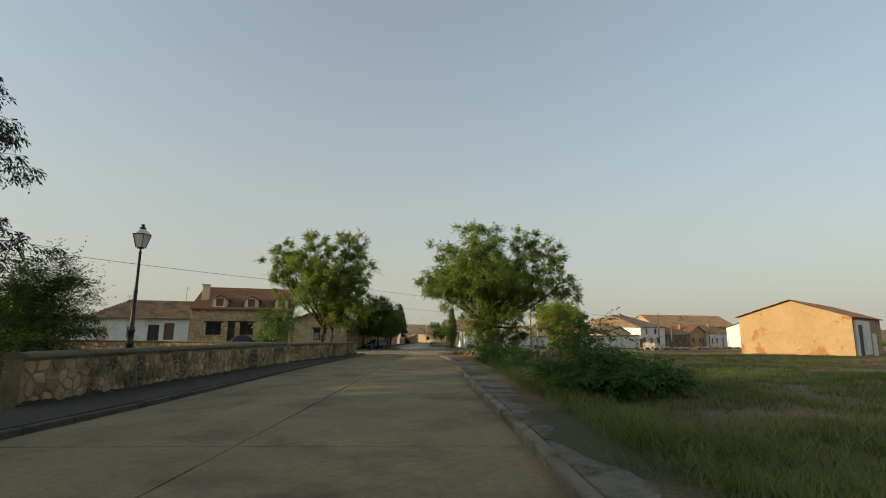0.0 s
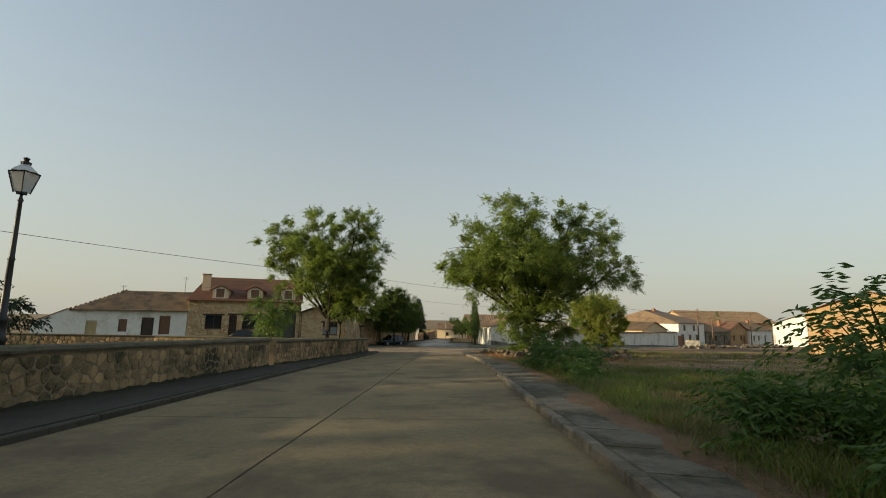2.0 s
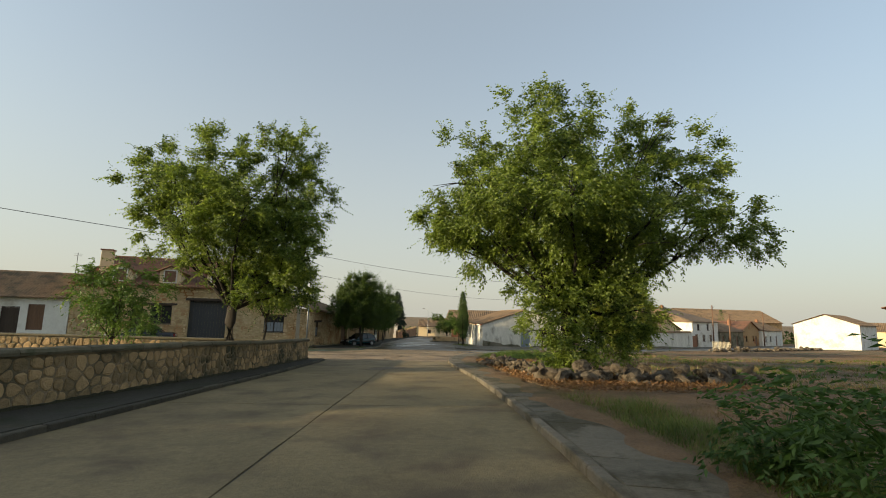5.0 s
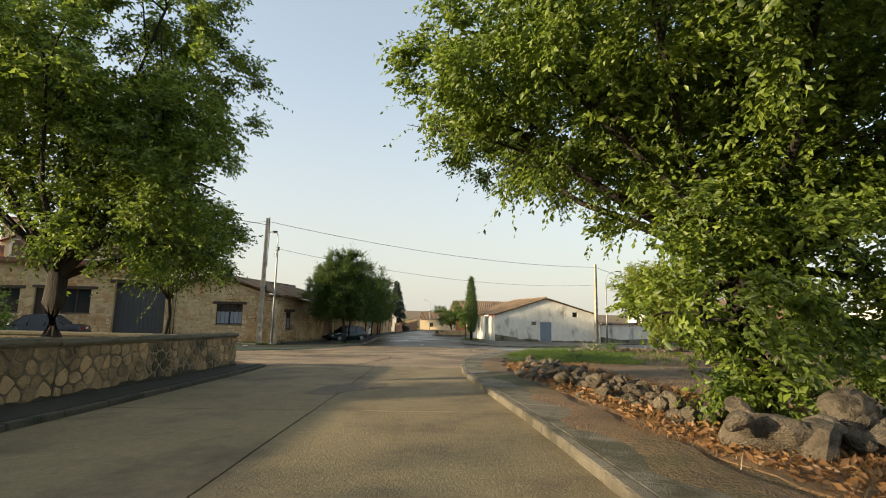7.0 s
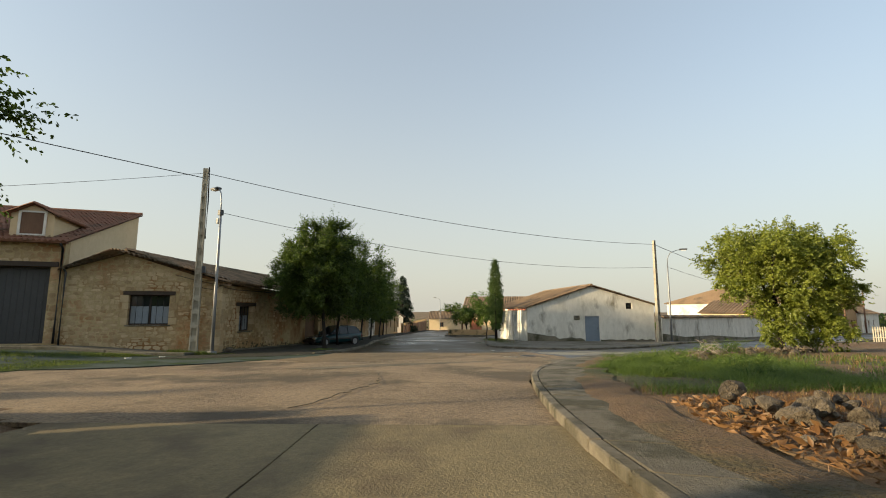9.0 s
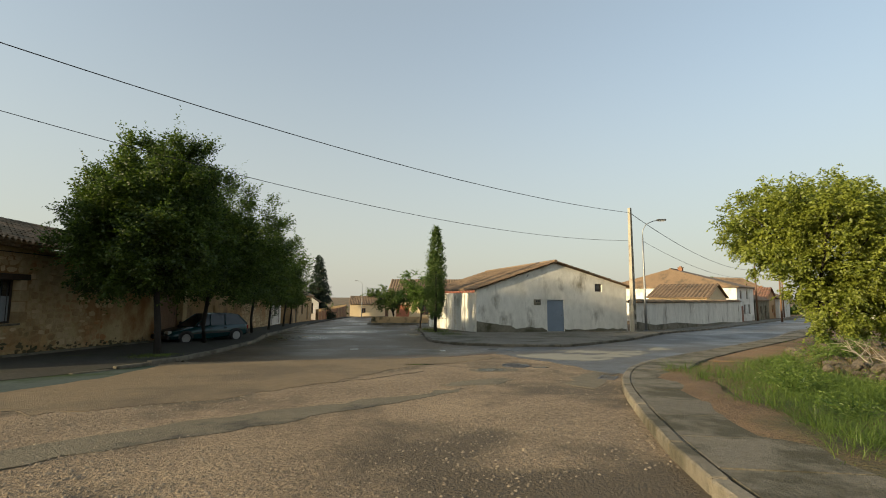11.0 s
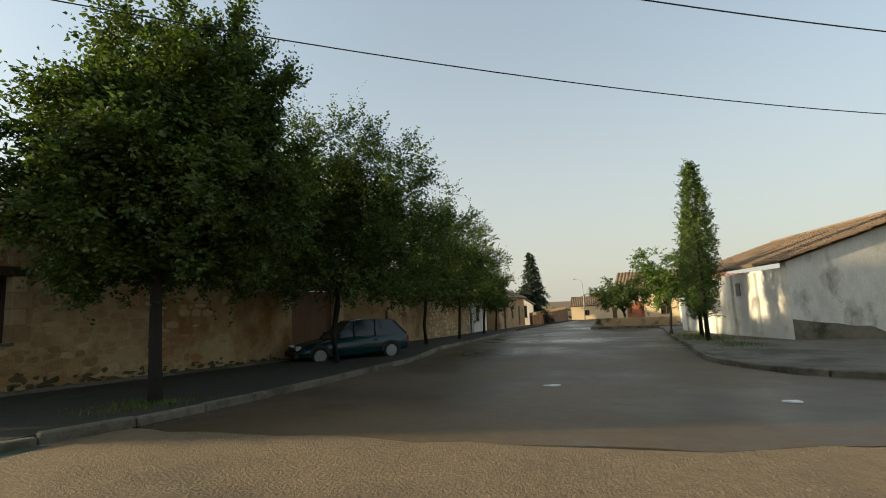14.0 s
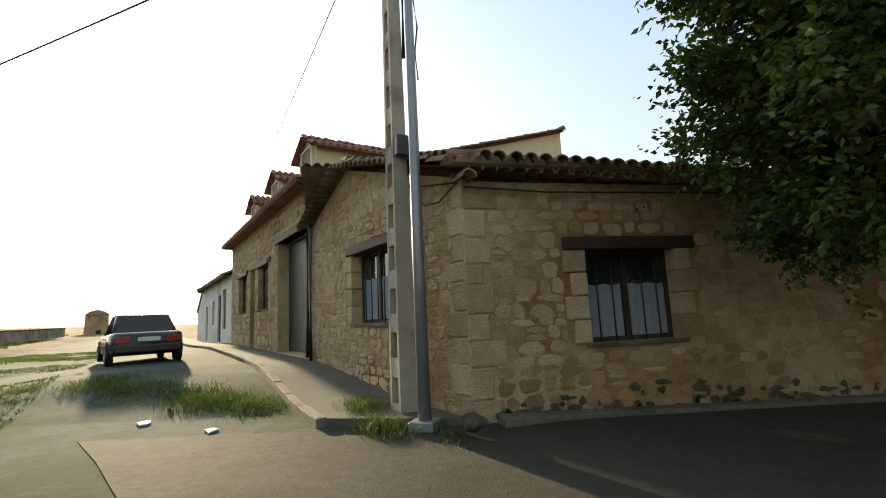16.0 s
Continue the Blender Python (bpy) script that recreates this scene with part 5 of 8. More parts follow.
# ---- white cottage ----
white = tagged(group_at("white_cottage", -43.94, 50.24, -0.12, TURN_S), "low whitewashed cottage with brown shutters and mossy tile roof", "house")
LW = 13.88
HW = [(4.6, 5.6, 0.3, 2.32), (7.5, 8.3, 1.2, 2.5), (9.6, 10.75, 0.3, 2.7), (11.25, 12.3, 0.95, 2.9)]
panel_wall("front_wall", white, one, 2.6, LW - 0.02, -0.4, 3.45, 0.4, "plaster_white", HW)
panel_wall("yard_wall", white, one, 0, 2.6, -0.4, 2.1, 0.4, "plaster_white", (), [(0, 2.1), (2.6, 2.1), (2.6, 3.4)])
for k in range(14):
    f = (k + 0.5) / 14
    box_part("coping_tile", white, "tile", -0.12, 0.12, -0.09, 0.5, -0.03, 0.05, 0.02, m=Matrix.Translation((2.95 * f, 0, 2.12 + 1.36 * f * 1.02)) @ pose(0, 0, 0, 0, -27, 0))
for h, mt, bd in zip(HW, ("wood_tan", "wood_brown", "wood", "wood_brown"), (4, 4, 5, 4)):
    door_unit(white, one, *h, mt, 0.1, bd, "shutter" if h[2] > 0.5 else "door")
for nm, x1 in (("left_wall", 3.0), ("right_wall", LW - 0.02)):
    bm = bmesh.new()
    add_prism(bm, [(0.41, 0), (8, 0), (8, 3.4), (4.2, 5.5 if x1 > 5 else 3.45), (0.41, 3.45)], 0.4)
    ob = part(nm, bm, "plaster_white", white)
    ob.matrix_basis = Matrix.Translation((x1, 0, 0)) @ pose(0, 0, 0, 0, 0, 90)
hip_roof = tile_field("roof_front", white, Matrix.Translation((3.0, -0.35, 3.4)), LW - 3.0, math.hypot(2.15, 4.5), 2.15, "tile")
bm = bmesh.new()
bm.from_mesh(hip_roof.data)
bmesh.ops.bisect_plane(bm, geom=bm.verts[:] + bm.edges[:] + bm.faces[:], plane_co=(0.2, 0, 0), plane_no=(-4.5, 3.3, 0), clear_outer=True)
bm.to_mesh(hip_roof.data)
bm.free()
bm = bmesh.new()
hip = [bm.verts.new(v) for v in ((3.18, -0.35, 3.38), (6.5, 4.15, 5.56), (3.1, 8.4, 3.38))] + [bm.verts.new(v) for v in ((3.18, -0.35, 3.28), (6.5, 4.15, 5.44), (3.1, 8.4, 3.28))]
for f in ((0, 1, 2), (5, 4, 3), (0, 3, 4, 1), (1, 4, 5, 2), (2, 5, 3, 0)):
    bm.faces.new([hip[k] for k in f])
part("roof_hip", bm, "tile", white)
for k in range(13):
    f = k / 12
    ob = tube_part("hip_tile", white, "tile", [(3.18 + 3.3 * f, -0.38 + 4.5 * f, 3.46 + 2.15 * f), (3.3 + 3.3 * f, -0.2 + 4.5 * f, 3.57 + 2.15 * f)], 0.09, 6)
tile_field("roof_back", white, Matrix.Translation((LW, 8.3, 3.4)) @ pose(0, 0, 0, 0, 0, 180), LW - 6.4, math.hypot(2.1, 4.2), 2.1, "tile")
ridge_tiles(white, Matrix.Translation((6.2, 4.2, 5.55)), LW - 6.2)
for nm, sx, sy in (("aerial", 6.5, 3.5), ("aerial", 12.6, 3.8)):
    ae = group_at(nm, 0, 0)
    tagged(ae, "thin metal television aerial on a cottage roof", "aerial", "roof aerials")
    ae.matrix_world = white.matrix_basis @ Matrix.Translation((sx, sy, 5.2))
    tube_part("mast", ae, "dark_metal", [(0, 0, 0), (0, 0, 2.2 if sx > 10 else 1.0)], 0.025, 6)
    for z in (0.85, 0.95) if sx < 10 else (1.95, 2.1):
        tube_part("rod", ae, "dark_metal", [(-0.3, 0, z), (0.3, 0, z)], 0.012, 5)

# ---- whitewashed barn on the island ----
barn = tagged(group_at("whitewashed_barn", 2.3, 78.2, 0, 8.22), "weathered whitewashed barn with gable front and blue metal door", "barn")
GD, GW = (4.78, 5.98, 0.28, 2.32), (8.27, 8.8, 2.88, 3.38)
panel_wall("gable_wall", barn, one, 0, 10.65, -0.4, 2.86, 0.4, "plaster_old", [GD], None)
bm = bmesh.new()
add_prism(bm, [(0, 2.86), (8.27, 2.86), (8.27, 3.38), (8.8, 3.38), (8.8, 2.86), (10.65, 2.86), (10.65, 3.22), (5.37, 4.7), (0, 2.92)], 0.4)
part("gable_top", bm, "plaster_old", barn)
HS = [(13.0 - 3.9 - 0.25, 13.0 - 3.9 + 0.25, 1.8, 2.35), (13.0 - 7.5 - 0.2, 13.0 - 7.5 + 0.2, 1.5, 2.3), (13.0 - 10.6 - 0.2, 13.0 - 10.6 + 0.2, 1.5, 2.3)]
side_at = Matrix.Translation((0, 13.4, 0)) @ pose(0, 0, 0, 0, 0, -90)
panel_wall("side_wall", barn, side_at, 0, 12.99, -1.0, 2.75, 0.4, "plaster_white", HS)
for k in range(5):
    ob = box_part("pilaster", barn, "plaster_white", 1.0 + k * 2.4, 1.45 + k * 2.4, -0.12, 0.01, -0.9, 2.7, 0.02)
    ob.matrix_basis = side_at
for h in HS:
    window_unit(barn, side_at, *h, deep=0.15, panes=1, sill=False)
right_at = Matrix.Translation((10.65, 0.4, 0)) @ pose(0, 0, 0, 0, 0, 90)
panel_wall("right_wall", barn, right_at, 0, 13, -1.0, 3.2, 0.4, "plaster_old")
door_unit(barn, one, *GD, "blue_door", 0.08, 0, "door", "faded blue sheet-metal door")
window_unit(barn, one, *GW, deep=0.15, panes=1, sill=False)
rnd = random.Random(5)
out = [(0.0, 0.0)] + [(x, 0.62 + 0.35 * math.exp(-x / 1.6) + rnd.uniform(-0.1, 0.1) - 0.04 * x) for x in [0, 0.4, 0.8, 1.3, 1.7, 2.2, 2.6, 3.1, 3.6, 4.0, 4.4, 4.74]] + [(4.74, 0.0)]
bm = bmesh.new()
add_prism(bm, out, 0.03)
ob = part("bare_render", bm, "plaster_dirty", barn, "bare stained render at the foot of the wall")
ob.matrix_basis = Matrix.Translation((0, -0.03, 0))
out = [(6.02, 0.0)] + [(6.02 + k * 0.35, 0.42 + rnd.uniform(-0.06, 0.06)) for k in range(14)] + [(10.62, 0.0)]
bm = bmesh.new()
add_prism(bm, out, 0.02)
ob = part("bare_render", bm, "plaster_dirty", barn)
ob.matrix_basis = Matrix.Translation((0, -0.02, 0))
box_part("meter_box", barn, "plaster_dirty", 3.84, 4.33, -0.05, 0.0, 1.98, 2.34, 0.01, "small grey meter box")
for xx in (3.98, 4.13):
    box_part("meter_window", barn, "plastic", xx, xx + 0.1, -0.06, -0.049, 2.18, 2.28)
slope_l, slope_r = math.hypot(5.37 + 0.25, 1.86), math.hypot(5.28 + 0.25, 1.55)
tile_field("roof_left", barn, Matrix.Translation((-0.25, 13.5, 2.93)) @ pose(0, 0, 0, 0, 0, -90), 13.7, slope_l, 1.86, "tile_brown")
tile_field("roof_right", barn, Matrix.Translation((10.9, -0.2, 3.2)) @ pose(0, 0, 0, 0, 0, 90), 13.7, slope_r, 1.58, "tile_brown")
ridge_tiles(barn, Matrix.Translation((5.37, -0.2, 4.82)) @ pose(0, 0, 0, 0, 0, 90), 13.7, "tile_brown")
tube_part("cable_bracket", barn, "dark_metal", [(3.3, -0.02, 3.75), (3.3, -0.2, 3.75), (3.4, -0.2, 3.95)], 0.02, 6)

# ---- yard wall along the east street ----
A2 = math.degrees(math.atan2(0.66, 0.75))
yard = tagged(group_at("yard_wall", 13.5, 79.95, 0, A2), "long stained whitewashed yard wall with a tiled coping", "wall", kind="structure")
bm = bmesh.new()
add_prism(bm, [(0, -0.3), (34, -1.4), (34, 2.2), (0, 2.28)], 0.35)
part("wall", bm, "plaster_old", yard)
bm = bmesh.new()
add_prism(bm, [(0.05, -0.2), (33.9, -1.3), (33.9, -0.35), (24, 0.05), (17, 0.1), (9, 0.55), (4, 0.55), (0.05, 0.95)], 0.02)
ob = part("bare_render", bm, "plaster_dirty", yard)
ob.matrix_basis = Matrix.Translation((0, -0.02, 0))
for sgn in (0, 1):
    ob = tile_field("coping", yard, Matrix.Translation((0 if not sgn else 34, -0.12 if not sgn else 0.47, 2.24 if not sgn else 2.16)) @ (Matrix.Rotation(math.atan2(0.08, 34), 4, "Y") if not sgn else Matrix.Rotation(math.atan2(0.08, 34), 4, "Y") @ pose(0, 0, 0, 0, 0, 180)), 34, 0.33, 0.16, "tile", course=0.33)
box_part("gate_pillar", yard, "plaster_white", 34.0, 34.5, -0.05, 0.4, -1.2, 2.1, 0.02)
ob = door_unit(yard, one, 34.6, 36.4, -0.75, 1.6, "brick", 0.1, 6, "gate", "reddish boarded yard gate")


def house(name, label, x, y, turn, wide, deep_, eave, ridge, wall_mat, roof_mat, openings=(), hip=0.0, chimney=None, ridge_along="x", side_openings=(), base=None):
    """A house: walls with openings in the front and the left side, tiled roof (gabled or hipped), chimney."""
    z = gf(x, y) if base is None else base
    h = tagged(group_at(name, x, y, z, turn), label, "house", "village houses")
    lo = -1.3
    holes = [o[:4] for o in openings]
    gab_front = None
    if ridge_along == "y" and not hip:
        gab_front = [(0, eave), (wide, eave), (wide / 2, ridge)]
    panel_wall("front_wall", h, one, 0, wide, lo, eave, 0.35, wall_mat, holes, gab_front)
    gab_side = [(0, eave), (deep_ - 0.352, eave), (deep_ / 2 - 0.176, ridge)] if ridge_along == "x" and not hip else None
    panel_wall("left_wall", h, Matrix.Translation((0, deep_, 0)) @ pose(0, 0, 0, 0, 0, -90), 0, deep_ - 0.352, lo, eave, 0.35, wall_mat, [o[:4] for o in side_openings], gab_side)
    panel_wall("right_wall", h, Matrix.Translation((wide, 0.352, 0)) @ pose(0, 0, 0, 0, 0, 90), 0, deep_ - 0.352, lo, eave, 0.35, wall_mat, (), gab_side)
    box_part("back_wall", h, wall_mat, 0.352, wide - 0.352, deep_ - 0.3, deep_, lo, eave)
    for o in openings:
        if o[4] == "door":
            door_unit(h, one, *o[:4], o[5], 0.12, 4)
        else:
            window_unit(h, one, *o[:4], deep=0.12, frame_mat=o[5], panes=2)
    sa = Matrix.Translation((0, deep_, 0)) @ pose(0, 0, 0, 0, 0, -90)
    for o in side_openings:
        (door_unit(h, sa, *o[:4], o[5], 0.12, 4) if o[4] == "door" else window_unit(h, sa, *o[:4], deep=0.12, frame_mat=o[5], panes=2))
    ov = 0.3
    rise = ridge - eave
    if hip:
        rx0, rx1 = hip, wide - hip
        bm = bmesh.new()
        c = [bm.verts.new(v) for v in ((-ov, -ov, eave - 0.05), (wide + ov, -ov, eave - 0.05), (wide + ov, deep_ + ov, eave - 0.05), (-ov, deep_ + ov, eave - 0.05), (rx0, deep_ / 2, ridge), (rx1, deep_ / 2, ridge))]
        low_c = [bm.verts.new(v.co - Vector((0, 0, 0.14))) for v in c[:4]]
        for f in ((c[0], c[1], c[5], c[4]), (c[1], c[2], c[5]), (c[2], c[3], c[4], c[5]), (c[3], c[0], c[4])):
            bm.faces.new(f)
        for k in range(4):
            bm.faces.new((c[k], c[(k + 1) % 4], low_c[(k + 1) % 4], low_c[k]))
        bm.faces.new(low_c)
        part("roof", bm, roof_mat, h)
        ridge_tiles(h, Matrix.Translation((rx0, deep_ / 2, ridge)), rx1 - rx0, roof_mat)
    elif ridge_along == "x":
        sl = math.hypot(rise + 0.1, deep_ / 2 + ov)
        tile_field("roof", h, Matrix.Translation((-ov, -ov, eave - 0.02)), wide + 2 * ov, sl, rise + 0.1, roof_mat, pitch=0.42, course=1.1)
        tile_field("roof", h, Matrix.Translation((wide + ov, deep_ + ov, eave - 0.02)) @ pose(0, 0, 0, 0, 0, 180), wide + 2 * ov, sl, rise + 0.1, roof_mat, pitch=0.42, course=1.1)
    else:
        sl = math.hypot(rise + 0.1, wide / 2 + ov)
        tile_field("roof", h, Matrix.Translation((-ov, deep_ + ov, eave - 0.02)) @ pose(0, 0, 0, 0, 0, -90), deep_ + 2 * ov, sl, rise + 0.1, roof_mat, pitch=0.42, course=1.1)
        tile_field("roof", h, Matrix.Translation((wide + ov, -ov, eave - 0.02)) @ pose(0, 0, 0, 0, 0, 90), deep_ + 2 * ov, sl, rise + 0.1, roof_mat, pitch=0.42, course=1.1)
    if chimney:
        cx, cy = chimney
        ch = new("chimney")
        ch.parent = h
        ch.location = (cx, cy, 0)
        box_part("shaft", ch, "brick", -0.3, 0.3, -0.3, 0.3, eave, ridge + 0.25, 0.01)
        box_part("cap", ch, "tile_brown", -0.38, 0.38, -0.38, 0.38, ridge + 0.25, ridge + 0.33, 0.01)
        box_part("pot", ch, "brick", -0.16, 0.16, -0.16, 0.16, ridge + 0.33, ridge + 0.5, 0.01)
    return h


# houses north of the east street, from near to far
WB = "wood_brown"
house("shed", "low plain rendered shed behind the yard wall with tile roof", 30.6, 96.6, A2, 9, 6, 2.9, 4.4, "plaster_cream", "tile_brown", ridge_along="y")
house("cream_house", "cream and white house with brown hipped roof and chimney", 40.4, 104.6, A2, 11, 17, 4.6, 7.2, "plaster_white", "tile_brown", [(1.0, 2.2, 0.1, 2.3, "door", WB), (4, 5.2, 1, 2.2, "window", WB), (7, 8.2, 1, 2.2, "window", WB), (2, 3, 3.0, 4.1, "window", WB), (6, 7, 3.0, 4.1, "window", WB)], hip=2.4, chimney=(5.5, 8.0))
house("low_house", "low house with dark weathered roof and two doors", 49.2, 112.3, A2, 12, 9, 2.9, 4.6, "plaster_dirty", "tile_brown", [(1, 2, 0, 2.1, "door", WB), (4, 5, 0.9, 2, "window", WB), (8, 9, 0, 2.1, "door", WB)])
house("orange_house", "ochre house with weathered red roof and plain gable", 58.5, 121.2, A2, 10, 12, 3.4, 5.2, "plaster_orange", "tile_dorm", [(2, 3, 1, 2.2, "window", WB), (6, 7, 1, 2.2, "window", WB), (7.6, 8.8, 0, 2.2, "door", WB)], chimney=(2, 3), ridge_along="y")
house("white_house", "white village house with brown roof and three windows", 66.5, 127.5, A2, 14, 10, 3.4, 5.6, "plaster_white", "tile_brown", [(2, 3, 1, 2.2, "window", WB), (5, 6, 1, 2.2, "window", WB), (9, 10, 0, 2.2, "door", WB)], chimney=(10, 4))
house("long_barn", "long brown-roofed barn behind the village houses", 62, 150, 15, 30, 14, 6, 9.5, "plaster_earth", "tile_brown")
house("street_end_house", "pale house closing the far end of the street", 98, 150, A2 - 90, 14, 8, 4.2, 6.3, "plaster_cream", "tile_brown", [(3, 4, 1, 2.2, "window", WB), (8, 9, 0, 2.2, "door", WB)])
# south of the east street
house("white_barn", "bright white barn with a plain gable wall", 62.5, 111.5, -48, 9.5, 16, 4.6, 6.4, "plaster_white", "tile_brown", ridge_along="y")
house("ochre_barn", "large ochre rendered barn with patchy paint and tile roof", 37.5, 63.0, -45.7, 11.2, 26, 4.75, 6.75, "plaster_orange", "tile_dorm", ridge_along="y", base=0.1)
annex = tagged(group_at("barn_annex", 45.8, 55.2, 0.1, 44.3), "white annex wall with a dark sliding door beside the ochre barn", "barn")
panel_wall("wall", annex, one, 0.3, 12, -0.4, 4.1, 0.3, "plaster_white", [(2.0, 5.4, 0, 3.6)])
door_unit(annex, one, 2.0, 5.4, 0, 3.6, "wood", 0.1, 8, "door", "dark sliding barn door")
box_part("post", annex, "plaster_white", 3.4, 3.75, -1.3, -0.95, -0.4, 2.6, 0.02)
# along the north street
yw = tagged(group_at("courtyard_wall", -14.05, 76.5, 0, 90), "tall earth-rendered courtyard wall with stone base", "wall", kind="structure")
panel_wall("wall", yw, one, 0.01, 17.5, -1.2, 3.0, 0.4, "plaster_earth", [(3.75, 4.0, 1.25, 1.8)])
box_part("slot_shutter", yw, "wood", 3.7, 4.05, 0.26, 0.3, 1.2, 1.85)
stone_face(yw, one, 9, 17.5, -0.8, 2.9, 0.5, 0.26, 33, limit=0, proud=0.03)
tile_field("coping", yw, Matrix.Translation((0, -0.15, 2.95)), 17.5, 0.5, 0.2, "tile", course=0.5)
house("grey_white_house", "small whitewashed house with dark doors on the north street", -14.3, 94.2, 96, 9, 8, 3.1, 4.8, "plaster_old", "tile", [(1, 2, 0, 2.2, "door", "wood"), (4, 5, 0.9, 2.1, "window", "wood"), (7, 8, 0, 2.2, "door", "wood")])
house("brown_house", "brown rendered house beside the north street", -14.3, 104.5, 91, 14, 8, 3.2, 5.0, "plaster_earth", "tile", [(2, 3, 0, 2.2, "door", "wood"), (6, 7, 0.9, 2.1, "window", "wood"), (10, 11, 0, 2.2, "door", "wood")])
house("gable_cottage", "small white gabled cottage with two arched windows", -19.4, 123.5, 8, 5.0, 9, 2.5, 4.2, "plaster_white", "tile", [(1.0, 1.8, 0.8, 2.4, "window", "wood"), (3.4, 4.2, 0.8, 2.4, "window", "wood")], ridge_along="y")
fence = tagged(group_at("brick_fence", -13.7, 119, gf(-13.7, 119), 90.5), "brick garden wall with evenly spaced piers", "fence", kind="structure")
box_part("wall", fence, "brick", 0, 45, 0, 0.25, -2.0, 1.3)
for k in range(16):
    box_part("pier", fence, "plaster_earth", k * 3.0, k * 3.0 + 0.4, -0.08, 0.33, -2.0, 1.7, 0.02)
house("far_house", "far low house with brown roof closing the street", -14, 172, 0, 16, 9, 3.2, 5.2, "plaster_cream", "tile_brown", [(3, 4, 1, 2.2, "window", WB), (9, 10, 0, 2.2, "door", WB)])
house("beige_house", "beige house with a red door canopy behind the hedge", -3.6, 122, -8, 12, 10, 3.8, 6.4, "plaster_cream", "tile_brown", [(1.2, 3.2, 0, 2.4, "door", "tile_red"), (5, 6.2, 1, 2.4, "window", WB), (8.5, 9.7, 1, 2.4, "window", WB)])
house("red_roof_house", "house with a bright red tile roof behind the barn", 3.4, 103, 5, 12, 10, 2.6, 4.2, "plaster_white", "tile_red")
island_bed = tagged(group_at("planting_island", -5.6, 100.6, gf(-5.6, 100.6)), "low walled planting island in the middle of the street", "planter", kind="structure")
bm = bmesh.new()
add_prism(bm, [(0, -0.2), (7, -0.2), (7, 0.18), (0, 0.18)], 5.0)
part("kerb", bm, "kerb", island_bed)
box_part("low_wall", island_bed, "wall_stone", 0.4, 6.6, 0.4, 0.7, 0.18, 0.85, 0.02)


# ---- poles, lamps, wires ----
def concrete_pole(x, y, height, turn, base=0.12):
    """An I-shaped concrete pole with a row of hollows, tapering to the top."""
    p = tagged(group_at("utility_pole", x, y, gf(x, y) + base, turn), "tapered concrete utility pole with hollowed sides and cables", "utility pole", "utility poles")
    bm = bmesh.new()
    n = max(6, round(height / 0.62))
    wide0, wide1, deep0, deep1 = 0.17, 0.1, 0.13, 0.08

    def sec(z):
        f = z / height
        return wide0 + (wide1 - wide0) * f, deep0 + (deep1 - deep0) * f

    for sx in (-1, 1):
        prev = None
        for k in range(n + 1):
            z = height * k / n - (0.15 if k == 0 else 0)
            a, b = sec(max(0, z))
            ring = [bm.verts.new((sx * a, -b, z)), bm.verts.new((sx * (a - 0.055), -b, z)), bm.verts.new((sx * (a - 0.055), b, z)), bm.verts.new((sx * a, b, z))]
            if prev:
                for j in range(4):
                    bm.faces.new((prev[j], prev[(j + 1) % 4], ring[(j + 1) % 4], ring[j]))
            else:
                bm.faces.new(ring)
            prev = ring
        bm.faces.new(prev)
    part("flange", bm, "pole_concrete", p)
    bm = bmesh.new()
    for k in range(n + 1):
        z = height * k / n
        a, b = sec(z)
        add_box(bm, -a + 0.05, a - 0.05, -b * 0.96, b * 0.96, z - (0.16 if k else 0.1), z + (0.0 if k == n else 0.1))
    rows = [[bm.verts.new((sx * (sec(z)[0] - 0.045), sy * 0.03, z)) for sx, sy in ((-1, -1), (1, -1), (1, 1), (-1, 1))] for z in (-0.1, height)]
    for j in range(4):
        bm.faces.new((rows[0][j], rows[0][(j + 1) % 4], rows[1][(j + 1) % 4], rows[1][j]))
    part("web", bm, "pole_concrete", p)
    return p


P1, P2 = concrete_pole(-14.82, 60.92, 8.6, 18), concrete_pole(12.78, 78.75, 8.15, 30)
for pp, zz in ((P1, 3.6),):
    box_part("junction_box", pp, "dark_metal", 0.12, 0.28, -0.1, 0.1, zz, zz + 0.3, 0.01)
tube_part("conduit", P1, "wire", [(0.14, 0.12, 5.2), (0.16, 0.14, 7.0), (0.12, 0.1, 8.7)], 0.03, 6)


def street_lamp(x, y, height, arm, turn, base=0.12, mat="grey_metal"):
    p = tagged(group_at("street_lamp", x, y, gf(x, y) + base, turn), "slim grey metal street lamp with a flat head", "street lamp", "street lamps")
    tube_part("column", p, mat, [(0, 0, -0.1), (0, 0, 2.5), (0, 0, height * 0.8), (0, 0, height)], [0.085, 0.075, 0.06, 0.05], 12)
    tube_part("arm", p, mat, [(0, 0, height - 0.05), (0.02, 0, height + 0.5), (0.25 * arm, 0, height + 0.95), (0.7 * arm, 0, height + 1.15), (arm, 0, height + 1.2)], 0.03, 8)
    bm = bmesh.new()
    add_box(bm, arm - 0.1, arm + 0.5, -0.13, 0.13, height + 1.15, height + 1.27, 0.03)
    part("lamp_head", bm, "dark_metal", p, "flat dark lamp head")
    box_part("lens", p, "lens", arm + 0.02, arm + 0.4, -0.1, 0.1, height + 1.13, height + 1.15)
    box_part("base_plate", p, mat, -0.16, 0.16, -0.16, 0.16, -0.1, 0.02, 0.01)
    return p


